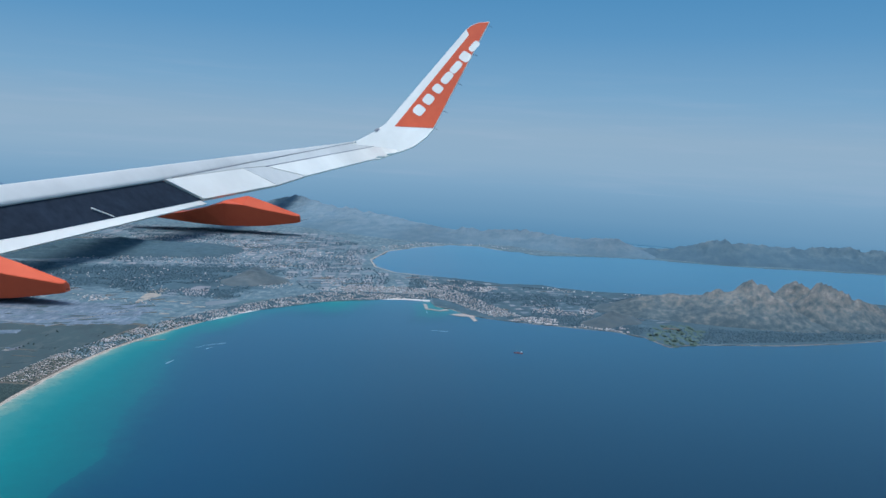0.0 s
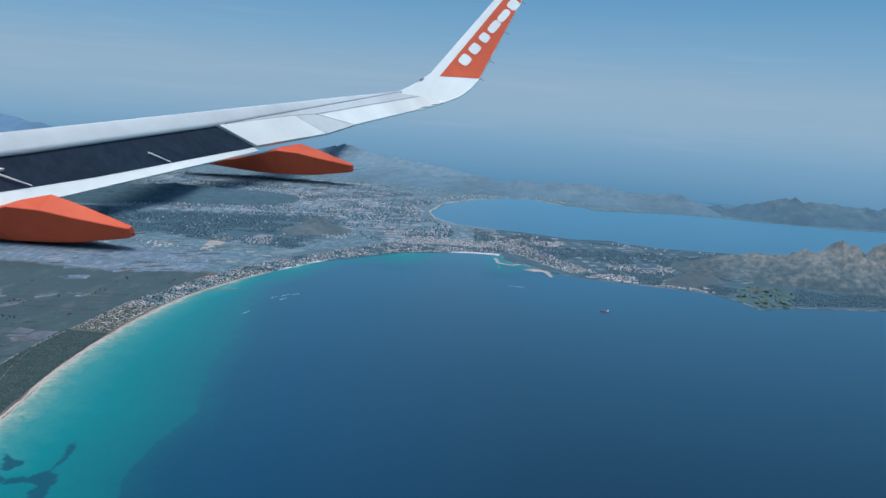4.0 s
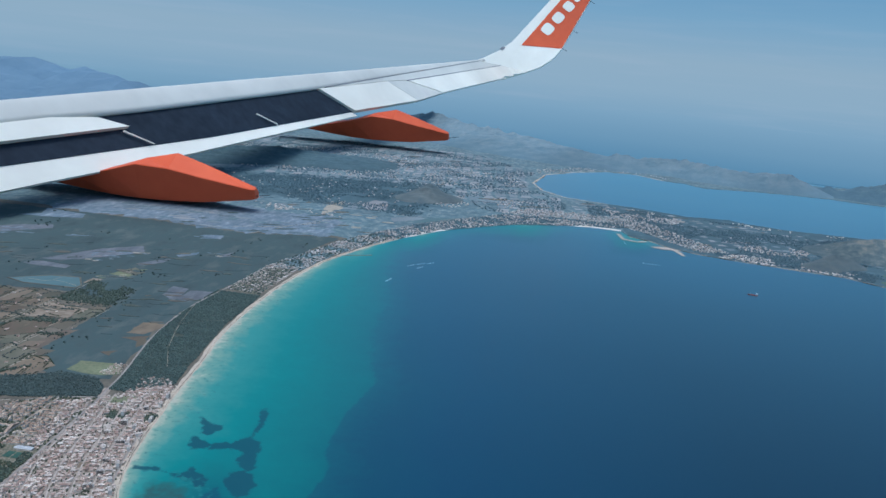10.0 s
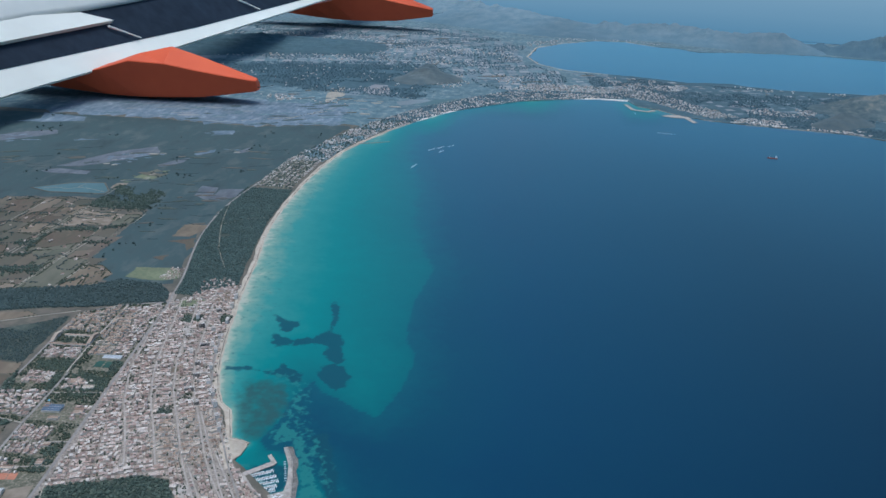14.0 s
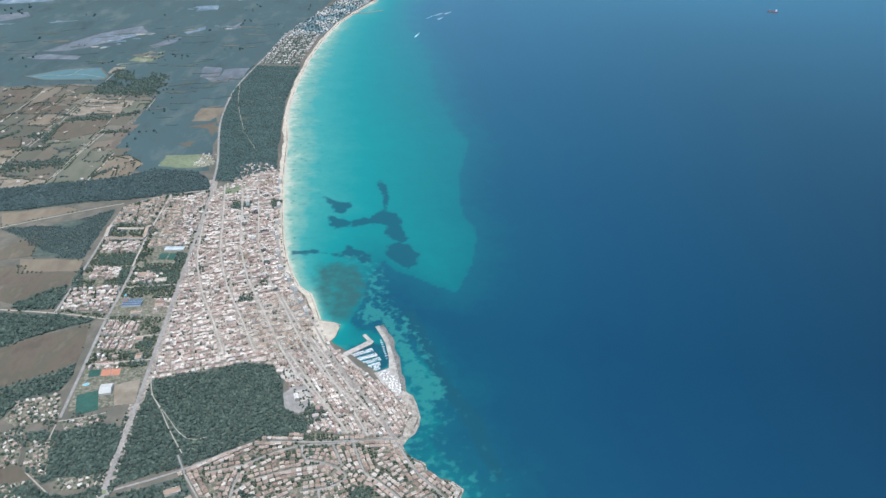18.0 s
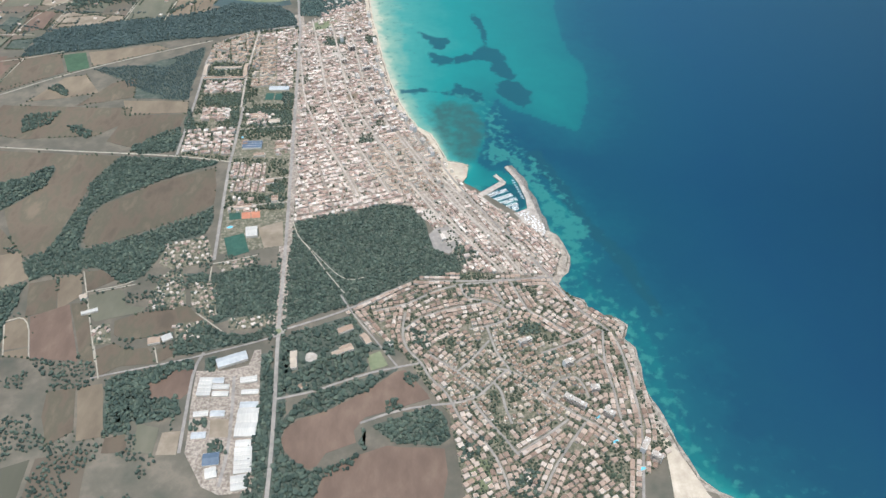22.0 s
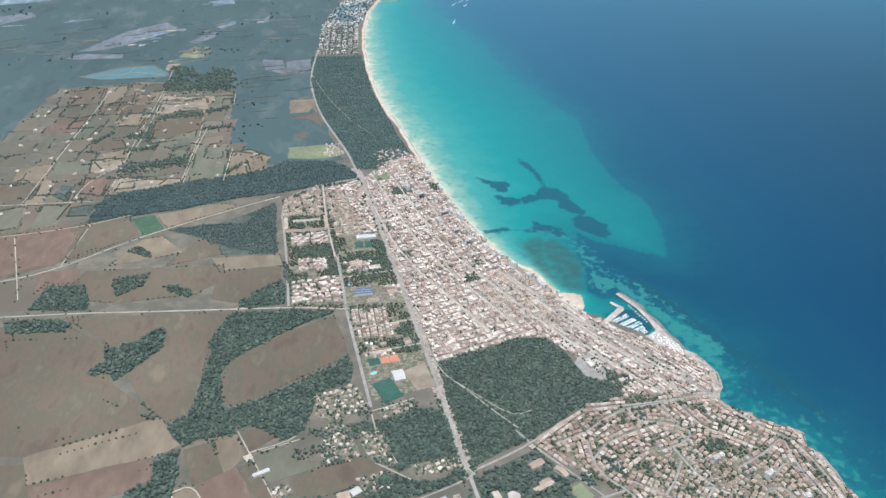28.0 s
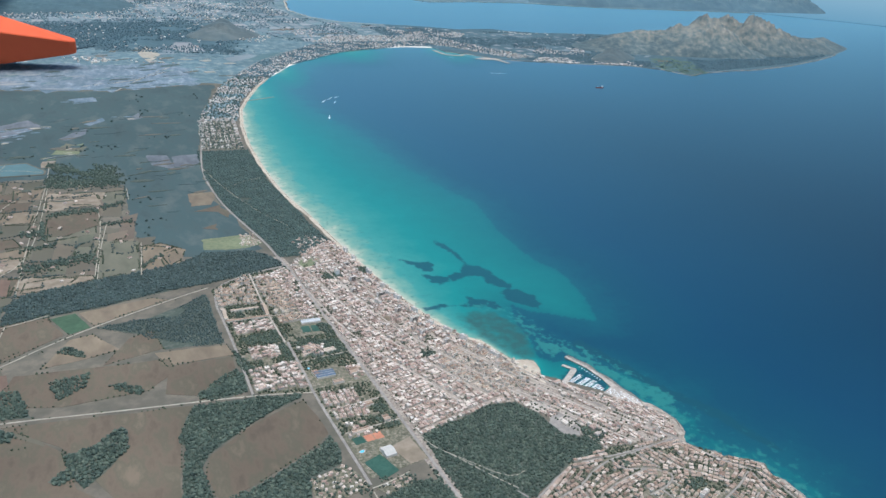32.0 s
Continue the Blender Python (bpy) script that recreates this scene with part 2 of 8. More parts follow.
# limestone over maquis, with blue haze mixed into the darker stops
M_LIMESTONE = make("hazed_limestone_and_maquis", [(0.36, (0.0552, 0.0877, 0.0968)), (0.45, (0.0828, 0.114, 0.119)), (0.51, (0.132, 0.15, 0.141)), (0.58, (0.19, 0.187, 0.161)), (0.66, (0.287, 0.262, 0.224))], 0.1, 13, bump=0.5, by="height", blend=0.62)
# both ridge stones carry distance haze in their blue-grey stops
M_HAZERIDGE = make("hazed_ridge_stone", [(0.3, (0.0908, 0.157, 0.195)), (0.45, (0.118, 0.185, 0.216)), (0.56, (0.152, 0.212, 0.236)), (0.7, (0.213, 0.262, 0.273))], 0.035, 8, bump=0.25, by="height", blend=0.6)
M_HAZECAPE = make("hazed_cape_stone", [(0.3, (0.0536, 0.103, 0.134)), (0.48, (0.0758, 0.131, 0.158)), (0.58, (0.106, 0.16, 0.178)), (0.7, (0.158, 0.201, 0.207))], 0.035, 8, bump=0.25, by="height", blend=0.6)
# evergreen floor and heath, their colours shifted to blue for distance haze
M_HEADWOOD = make("hazed_headland_evergreen", [(0.3, (0.0458, 0.0856, 0.102)), (0.5, (0.0577, 0.101, 0.117)), (0.62, (0.0725, 0.119, 0.131)), (0.74, (0.114, 0.152, 0.155))], 0.12, 12)
M_HEATH = make("hazed_heath_slope", [(0.3, (0.0656, 0.0979, 0.11)), (0.5, (0.0896, 0.115, 0.118)), (0.7, (0.118, 0.137, 0.133))], 0.06, 11, bump=0.4)
# mountain silhouette; its blue is haze put into the colour
M_HAZERANGE = make("haze_blue_mountain", [(0.3, (0.106, 0.184, 0.256)), (0.7, (0.132, 0.214, 0.284))], 0.02, 6)
M_BOAT = make("white_gelcoat", [(0.3, (0.72, 0.72, 0.71)), (0.7, (0.82, 0.82, 0.81))], 2.0, 2, rough=0.3)
M_FOAM = make("wake_foam", [(0.3, (0.45, 0.55, 0.62)), (0.7, (0.75, 0.80, 0.83))], 1.5, 4)
M_HULL = make("red_hull_paint", [(0.3, (0.25, 0.07, 0.06)), (0.7, (0.32, 0.10, 0.08))], 1.0, 3)
# salt grey, made paler and bluer to carry some distance haze
M_SALT = make("hazed_salt_pan", [(0.3, (0.0915, 0.132, 0.158)), (0.45, (0.126, 0.17, 0.202)), (0.58, (0.172, 0.21, 0.241)), (0.72, (0.286, 0.319, 0.342))], 0.16, 13, stretch=(0.3, 1.0, 0.35))
M_LAGOON = make("lagoon_water", [(0.3, (0.063, 0.116, 0.123)), (0.7, (0.0945, 0.158, 0.162))], 0.08, 5, rough=0.6, spec=0.15)
M_WINGTOP = make("grey_wing_paint", [(0.3, (0.58, 0.576, 0.515)), (0.7, (0.64, 0.637, 0.57))], 0.02, 5, rough=0.45, spec=0.4)
M_WINGWHITE = make("white_wing_paint", [(0.3, (0.79, 0.765, 0.655)), (0.7, (0.84, 0.82, 0.708))], 0.02, 5, rough=0.4, spec=0.4)
# near-black: shade of the flap bay, also plain windows and wicks
M_WINGDARK = make("bay_shade_and_dark_trim", [(0.3, (0.008, 0.013, 0.022)), (0.7, (0.02, 0.03, 0.044))], 0.05, 6, rough=0.7, spec=0.2)
M_ORANGE = make("orange_paint", [(0.3, (0.613, 0.099, 0.0392)), (0.7, (0.675, 0.12, 0.0462))], 0.02, 4, rough=0.5, spec=0.15)
M_SEAL = make("panel_seal", [(0.3, (0.22, 0.22, 0.23)), (0.7, (0.32, 0.32, 0.33))], 0.05, 3)


# ---- helpers of this scene ----
def mesh_ob(name, verts, faces, material, parent=None, smooth=False):
    me = bpy.data.meshes.new(name)
    me.from_pydata([tuple(v) for v in verts], [], [tuple(f) for f in faces])
    me.materials.append(material)
    if smooth:
        me.polygons.foreach_set("use_smooth", [True] * len(me.polygons))
    me.update()
    ob = new(name, me)
    ob.parent = parent
    return ob


def part(name, bm, material, parent, label=""):
    me = bpy.data.meshes.new(name)
    bm.to_mesh(me)
    bm.free()
    me.materials.append(material)
    ob = new(name, me)
    ob.parent = parent
    return tagged(ob, label)


def slab_bm(outline, z0, z1):
    """A flat body with the given outline, from z0 up to z1."""
    bm = bmesh.new()
    top = [bm.verts.new((x, y, z1)) for x, y in outline]
    low = [bm.verts.new((x, y, z0)) for x, y in outline]
    f = bm.faces.new(top)
    f.normal_update()
    turn = f.normal.z < 0
    n = len(top)
    for i in range(n):
        j = (i + 1) % n
        bm.faces.new((top[i], low[i], low[j], top[j]) if not turn else (top[j], low[j], low[i], top[i]))
    if turn:
        f.normal_flip()
    bmesh.ops.triangulate(bm, faces=[f])
    return bm


def rough_line(pts, step, amount, seed=0, closed=False):
    """A line cut into short steps, with a natural unevenness."""
    out = []
    n = len(pts)
    for i in range(n if closed else n - 1):
        a, b = Vector(pts[i]), Vector(pts[(i + 1) % n])
        k = max(1, int((b - a).length / step))
        side = Vector((-(b - a).y, (b - a).x)).normalized()
        for j in range(k):
            p = a.lerp(b, j / k)
            w = noise.fractal((p.x * 0.09 + seed, p.y * 0.09, seed * 1.7), 0.7, 2.1, 4)
            out.append(p + side * w * amount * (0.0 if j == 0 and not closed else 1.0))
    if not closed:
        out.append(Vector(pts[-1]))
    return [(p.x, p.y) for p in out]


def inside(px, py, poly):
    """Which of the points lie in the outline."""
    hit = np.zeros(len(px), bool)
    n = len(poly)
    for i in range(n):
        (x0, y0), (x1, y1) = poly[i], poly[(i + 1) % n]
        if y0 == y1:
            continue
        cross = ((y0 > py) != (y1 > py)) & (px < (x1 - x0) * (py - y0) / (y1 - y0) + x0)
        hit ^= cross
    return hit


def line_distance(px, py, line, closed=False):
    best = np.full(len(px), 1e9)
    n = len(line)
    for i in range(n if closed else n - 1):
        (x0, y0), (x1, y1) = line[i], line[(i + 1) % n]
        dx, dy = x1 - x0, y1 - y0
        t = np.clip(((px - x0) * dx + (py - y0) * dy) / max(dx * dx + dy * dy, 1e-9), 0, 1)
        best = np.minimum(best, np.hypot(px - x0 - t * dx, py - y0 - t * dy))
    return best


def signed(px, py, poly):
    d = line_distance(px, py, poly, True)
    return np.where(inside(px, py, poly), d, -d)


GROUND_Z = 0.5


def patch(name, outline, material, parent=None, rough=0.0, lift=None, seed=1):
    """A piece of ground cover, a few centimetres proud of the ground below."""
    if rough:
        outline = rough_line(outline, 5.0, rough, seed, True)
    top = GROUND_Z + (lift if lift is not None else 0.05)
    return part(name, slab_bm(outline, GROUND_Z - 0.3, top), material, parent)


def ribbon(name, line, width, material, lift, parent=None, smooth=4):
    """A road along a line."""
    pts = [Vector(p) for p in line]
    for _ in range(smooth and 2):
        fine = [pts[0]]
        for a, b in zip(pts, pts[1:]):
            fine += [a.lerp(b, 0.25), a.lerp(b, 0.75)]
        pts = fine + [pts[-1]]
    verts, faces = [], []
    for i, p in enumerate(pts):
        d = (pts[min(i + 1, len(pts) - 1)] - pts[max(i - 1, 0)]).normalized()
        s = Vector((-d.y, d.x)) * width / 2
        z = GROUND_Z + lift
        verts += [(p.x + s.x, p.y + s.y, z), (p.x - s.x, p.y - s.y, z), (p.x + s.x, p.y + s.y, z - 0.3), (p.x - s.x, p.y - s.y, z - 0.3)]
    for i in range(len(pts) - 1):
        a, b = 4 * i, 4 * i + 4
        faces += [(a, a + 1, b + 1, b), (a + 2, a, b, b + 2), (a + 1, a + 3, b + 3, b + 1)]
    return mesh_ob(name, verts, faces, material, parent)


def scatter(poly, spacing, jitter, rng, angle=0.0):
    """Points spread over an outline on an uneven grid."""
    p = np.array(poly, float)
    c, s = math.cos(angle), math.sin(angle)
    mid = p.mean(0)
    q = (p - mid) @ np.array([[c, -s], [s, c]])
    gx, gy = np.meshgrid(np.arange(q[:, 0].min(), q[:, 0].max(), spacing), np.arange(q[:, 1].min(), q[:, 1].max(), spacing))
    g = np.stack([gx.ravel(), gy.ravel()], 1)
    g += rng.uniform(-jitter, jitter, g.shape) * spacing
    g = g @ np.array([[c, s], [-s, c]]) + mid
    return g[inside(g[:, 0], g[:, 1], poly)]


ICO_V, ICO_F = [], []
_b = bmesh.new()
bmesh.ops.create_icosphere(_b, subdivisions=1, radius=1.0)
_b.verts.ensure_lookup_table()
ICO_V = np.array([tuple(v.co) for v in _b.verts])
ICO_F = np.array([[v.index for v in f.verts] for f in _b.faces])
_b.free()


def crowns(name, places, radius, material, rng, label, category, parent=None, spread=0.35):
    """Many uneven tree crowns, too many to count, on the ground at the given places."""
    n = len(places)
    r = radius * rng.uniform(1 - spread, 1 + spread, n)
    shape = ICO_V[None] * rng.uniform(0.62, 1.25, (n, len(ICO_V), 1))
    shape *= r[:, None, None] * np.array([1.0, 1.0, 0.95])
    shape[:, :, 0] += places[:, 0, None]
    shape[:, :, 1] += places[:, 1, None]
    shape[:, :, 2] += GROUND_Z + 0.55 * r[:, None]
    faces = (ICO_F[None] + (np.arange(n) * len(ICO_V))[:, None, None]).reshape(-1, 3)
    ob = mesh_ob(name, shape.reshape(-1, 3).tolist(), faces.tolist(), material, parent)
    return tagged(ob, label, category, kind="stuff")


def boxes_mesh(name, rows, wall, roof, gable=0.5, rng=None, parent=None):
    """Joined small buildings. rows: x, y, half length, half depth, angle, height. Some have pitched roofs, some terraces."""
    verts, faces, kinds = [], [], []
    for x, y, a, b, ang, h in rows:
        c, s = math.cos(ang), math.sin(ang)
        k = len(verts)
        pitched = rng.random() < gable
        z0, z1 = GROUND_Z - 0.1, GROUND_Z + h
        for z in (z0, z1):
            for u, v in ((-a, -b), (a, -b), (a, b), (-a, b)):
                verts.append((x + u * c - v * s, y + u * s + v * c, z))
        faces += [(k, k + 1, k + 5, k + 4), (k + 1, k + 2, k + 6, k + 5), (k + 2, k + 3, k + 7, k + 6), (k + 3, k, k + 4, k + 7)]
        kinds += [0] * 4
        if pitched:
            k2 = len(verts)
            e = 1.1
            for u, v in ((-a * e, -b * e), (a * e, -b * e), (a * e, b * e), (-a * e, b * e)):
                verts.append((x + u * c - v * s, y + u * s + v * c, z1))
            for u in (-a * 0.95, a * 0.95):
                verts.append((x + u * c, y + u * s, z1 + b * 0.5))
            faces += [(k2, k2 + 1, k2 + 5, k2 + 4), (k2 + 2, k2 + 3, k2 + 4, k2 + 5), (k2 + 1, k2 + 2, k2 + 5), (k2 + 3, k2, k2 + 4)]
            kinds += [1] * 4
        else:
            k2 = len(verts)
            for f, z in ((1.0, z1 + 0.05), (0.86, z1 + 0.05), (0.86, z1 - 0.03)):
                for u, v in ((-a, -b), (a, -b), (a, b), (-a, b)):
                    verts.append((x + f * u * c - f * v * s, y + f * u * s + f * v * c, z))
            for o in (0, 4):
                for i in range(4):
                    j = (i + 1) % 4
                    faces.append((k2 + o + i, k2 + o + j, k2 + o + 4 + j, k2 + o + 4 + i))
                    kinds.append(0)
            faces.append((k2 + 8, k2 + 9, k2 + 10, k2 + 11))
            kinds.append(1)
    ob = mesh_ob(name, verts, faces, wall, parent)
    ob.data.materials.append(roof)
    ob.data.polygons.foreach_set("material_index", kinds)
    return ob


# ---- the coast in plan ----
COAST_SOUTH = [(-30, -140), (-48, -60), (-72, -8), (-96, 24), (-128, 55), (-160, 84), (-190, 108), (-216, 120), (-226, 128), (-229, 137), (-232, 149), (-235, 159), (-235, 168), (-235, 176), (-238, 180), (-236, 186),
               (-239, 189), (-243, 190), (-248, 194), (-249, 197), (-253, 199), (-256, 202), (-257, 206), (-253, 212), (-251, 220), (-253, 227), (-257, 234)]
COAST_TOWN = [(-283, 259), (-288, 263), (-288, 271), (-286, 275), (-290, 277), (-295, 278), (-298, 287), (-302, 298), (-308, 304), (-312, 312), (-317, 325), (-322, 343), (-326, 362),
              (-330, 386), (-335, 413), (-338, 436)]
COAST_BAY = [(-342, 468), (-349, 507), (-352, 538), (-354, 584), (-354, 638), (-351, 691), (-343, 751), (-332, 790), (-313, 848), (-288, 907), (-257, 966),
             (-207, 1032), (-165, 1066), (-112, 1096), (-60, 1110), (-20, 1106)]
COAST_PORT = [(-12, 1070), (12, 1056), (36, 1022), (68, 1003), (120, 988), (170, 978), (230, 965), (262, 940), (280, 895), (320, 915), (380, 928), (430, 935), (520, 965), (620, 1010),
              (705, 1056), (800, 1130), (850, 1210), (860, 1262), (720, 1290), (560, 1280)]
COAST_BAY2 = [(393, 1258), (333, 1266), (242, 1266), (190, 1283), (167, 1305), (99, 1292), (44, 1318), (-22, 1336), (-91, 1356), (-132, 1412), (-150, 1497),
              (-129, 1640), (-72, 1733), (4, 1810), (69, 1815), (122, 1756), (170, 1737), (195, 1695), (312, 1730), (439, 1738), (552, 1705), (663, 1687), (864, 1686), (1100, 1670), (1400, 1650)]
COAST_OUTER = [(1500, 1700), (1400, 1830), (1100, 1930), (900, 1980), (700, 2010), (520, 1960), (350, 2020), (150, 2080), (-50, 2150), (-250, 2330), (-600, 2700), (-1100, 3200), (-2200, 3900)]
BREAKWATER = [(-271, 274), (-269.6, 275), (-265.4, 267), (-262.4, 256), (-259.2, 241), (-257.4, 231), (-260, 228.2), (-262.5, 232.4), (-269.1, 243.9), (-263.6, 247.1), (-263.9, 253.5), (-266, 263), (-267.6, 266.9)]
QUAY = [(-262, 230.5), (-268.5, 239.5), (-272.8, 244.6), (-276.2, 248), (-280.8, 254), (-284, 256.5), (-285, 251), (-272, 238), (-262, 229)]
JETTY = [(-282.5, 256), (-276.1, 261.6), (-273.3, 264.3), (-275.9, 267.8), (-274.7, 269), (-270.9, 263.9), (-271.3, 262.4), (-281.5, 253.6)]

shore = rough_line(COAST_SOUTH, 1.2, 1.3, 2) + rough_line(COAST_TOWN + COAST_BAY, 4.0, 0.35, 5) + rough_line(COAST_PORT + COAST_BAY2, 9.0, 5.0, 8) + rough_line(COAST_OUTER, 40, 25, 9)
LAND = shore + [(-4500, 3900), (-4500, -2500), (200, -2500), (40, -700), (20, -320)]
ground = tagged(part("ground", slab_bm(LAND, -1.5, GROUND_Z), M_LAND, None), "dry coastal plain of scrub and bare soil", "ground", kind="structure")

# the far ground takes a floor colour already blued for haze
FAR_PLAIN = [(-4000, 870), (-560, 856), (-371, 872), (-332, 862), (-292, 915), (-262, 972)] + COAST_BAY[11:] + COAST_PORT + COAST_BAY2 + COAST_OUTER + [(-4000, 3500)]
tagged(part("far_plain", slab_bm(FAR_PLAIN, GROUND_Z - 0.3, GROUND_Z + 0.02), M_HAZEFLOOR, None), "far plain of scrub, plots and stone, colour blued for haze", "plain", kind="structure")

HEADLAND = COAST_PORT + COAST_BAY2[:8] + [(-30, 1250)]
tagged(part("headland_ground", slab_bm(HEADLAND, GROUND_Z - 0.3, GROUND_Z + 0.05), M_HEADWOOD, None), "dark evergreen scrub floor of the headland, blued for haze", "scrub", kind="structure")

# ---- the sea: shallows over pale sand, weed beds, deep water ----
TURQUOISE = [(-400, 60), (-196, 104), (-215, 124), (-224, 138), (-227, 160), (-228, 178), (-231, 190), (-243, 202), (-247, 209), (-243, 217), (-247, 229), (-241, 236), (-250, 252), (-258, 262), (-266, 270), (-278, 272.6), (-282, 278.2), (-277.6, 295.2), (-277.9, 307.4), (-274, 320.2), (-271.7, 328.6), (-265, 319), (-254, 313), (-245, 306),
             (-236.6, 302.3), (-234.8, 306), (-229.1, 325.5), (-226.4, 347.5), (-225.9, 362.1), (-231.5, 372.8), (-233.9, 391.6), (-233.8, 424.4), (-227.2, 472.6), (-236, 500), (-251, 569), (-256, 640), (-272, 720), (-284, 780), (-282, 840), (-262, 900), (-232, 958),
             (-190, 1015), (-150, 1048), (-100, 1075), (-50, 1085), (0, 1040), (20, 1010), (60, 992), (60, 1200), (-500, 1200)]
WEED = (
    [(-280.4, 418), (-275.5, 409.8), (-273.3, 398.2), (-273.1, 382.1), (-275.4, 383.4), (-277, 398.3), (-280.2, 409)],
    [(-274.8, 380), (-268.3, 376.4), (-264.3, 366.5), (-264.6, 360.2), (-260.1, 349.7), (-263, 345.4), (-268.9, 349.6), (-272.3, 355.1), (-272.2, 363.6), (-278.4, 364.6), (-289.3, 361.4), (-290, 368.2), (-280.5, 371.9), (-278, 377.6)],
    [(-270.9, 341.6), (-265.8, 345.1), (-259.6, 343.1), (-254.2, 334.6), (-255.3, 324.6), (-259.3, 321.7), (-266, 326.7), (-270.2, 333)],
    [(-308, 394), (-302.7, 390.3), (-297.9, 387.6), (-293.8, 388.7), (-292.3, 382.7), (-296.8, 374.9), (-299.7, 375.8), (-302.6, 383), (-306.3, 387)],
    [(-303.8, 373.5), (-298.1, 370.4), (-290.4, 366.2), (-292.1, 361.1), (-298.1, 358.2), (-301.6, 362.6)],
    [(-300.4, 334), (-291.7, 334.4), (-290, 343), (-286.4, 338.5), (-282.4, 336.6), (-277.5, 332.6), (-277.8, 326.4), (-281, 324.8), (-283.3, 328.6), (-290.3, 329.9)],
    [(-316.9, 335.6), (-304.2, 337), (-303.8, 333.8), (-315.2, 332.1)],
    [(-283, 259), (-274, 264), (-266, 262), (-263, 247), (-263, 238), (-271, 248), (-278, 252)],
    [(-256, 288), (-246, 262), (-240, 240), (-228, 220), (-222, 190), (-227, 196), (-236, 222), (-246, 244), (-254, 268), (-262, 284)],
)
PATCHY = [(-299.3, 341.8), (-275.9, 330.4), (-270.2, 322.7), (-266.6, 308.6), (-263.3, 291.8), (-252.1, 277.2), (-242.1, 251), (-247.2, 241.6), (-253.6, 253.8), (-260.4, 266.7), (-269.6, 277.8), (-279.9, 272.7), (-282.5, 283.8), (-278.9, 298.2), (-281.5, 320.5), (-297.6, 327.7)]
REEFBAND = [(-277.4, 290.8), (-268.3, 288.0), (-263.0, 278.6), (-258.0, 268.8), (-253.5, 255.7), (-247.0, 245.1), (-240.2, 238.4), (-242.5, 230.2), (-246.5, 223.8), (-245.5, 216.2), (-249.7, 214.7), (-250.7, 223.8), (-253.6, 234.9), (-258.0, 245.0), (-260.2, 257.4), (-264.8, 270.6), (-270.1, 278.4), (-278.1, 276.3)]
MEADOW = [(-301.5, 323.8), (-294.2, 326.6), (-282.3, 321.1), (-278.3, 308.1), (-278.3, 295.2), (-284.5, 277.7), (-291.8, 279.9), (-297.4, 292.9), (-301.4, 308.2)]


def axis(fine0, fine1, step, low, high):
    mid = np.arange(fine0, fine1 + step, step)
    grow = np.cumsum(step * 1.28 ** np.arange(1, 60))
    return np.concatenate([np.append(fine0 - grow[grow < fine0 - low], low)[::-1], mid, np.append(mid[-1] + grow[grow < high - mid[-1]], high)])


ax, ay = axis(-345, -190, 1.3, -4990, 4990), axis(100, 460, 1.6, -2500, 4990)
gx, gy = np.meshgrid(ax, ay)
px, py = gx.ravel(), gy.ravel()
coast_line = COAST_SOUTH + COAST_TOWN + COAST_BAY + COAST_PORT
near = line_distance(px, py, coast_line)
bound = signed(px, py, TURQUOISE)
reef = np.where((py < 262) & (py > 90), 0.9 * np.exp(-near / 10.0), 0.0)
reef = np.maximum(reef, 0.75 * np.clip(signed(px, py, PATCHY) / 9.0 + 0.35, 0, 1))
reef = np.maximum(reef, 1.2 * np.clip(signed(px, py, REEFBAND) / 2.5 + 0.45, 0, 1))
inner = near / (near + np.maximum(bound, 0.01))
away = np.minimum(np.maximum(-bound, 0) / 60.0, 1.0)
crisp = np.where(bound > 0, 0.92 * inner, 1.03 + 0.47 * away)
vague = np.where(bound > 0, 0.94 * inner, 0.94 + 0.09 * np.minimum(away * 2.0, 1.0) + 0.47 * away)
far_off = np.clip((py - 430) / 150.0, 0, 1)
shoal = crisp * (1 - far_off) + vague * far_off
offing_haze = np.clip((py - 250) / 1400.0, 0, 1) ** 1.15 * np.clip(shoal, 0, 1)
outer = np.clip((275.0 - py) / 24.0, 0, 1) * np.clip((py - 120.0) / 12.0, 0, 1) * (px > -300)
shoal = shoal + outer * np.maximum(0.96 - shoal, 0.0)
weed = np.max([signed(px, py, w) for w in WEED], axis=0)
meadow = np.clip(signed(px, py, MEADOW), -12, 3.2)
deep = np.clip((-bound - 45.0) / 190.0, 0, 1) * np.clip(1.25 - (py - 250) / 900.0, 0, 1)
nx = len(ax)
quads = [(j * nx + i, j * nx + i + 1, (j + 1) * nx + i + 1, (j + 1) * nx + i) for j in range(len(ay) - 1) for i in range(nx - 1)]
M_SEA = bpy.data.materials.new("sea_water")
M_SEA.use_nodes = True


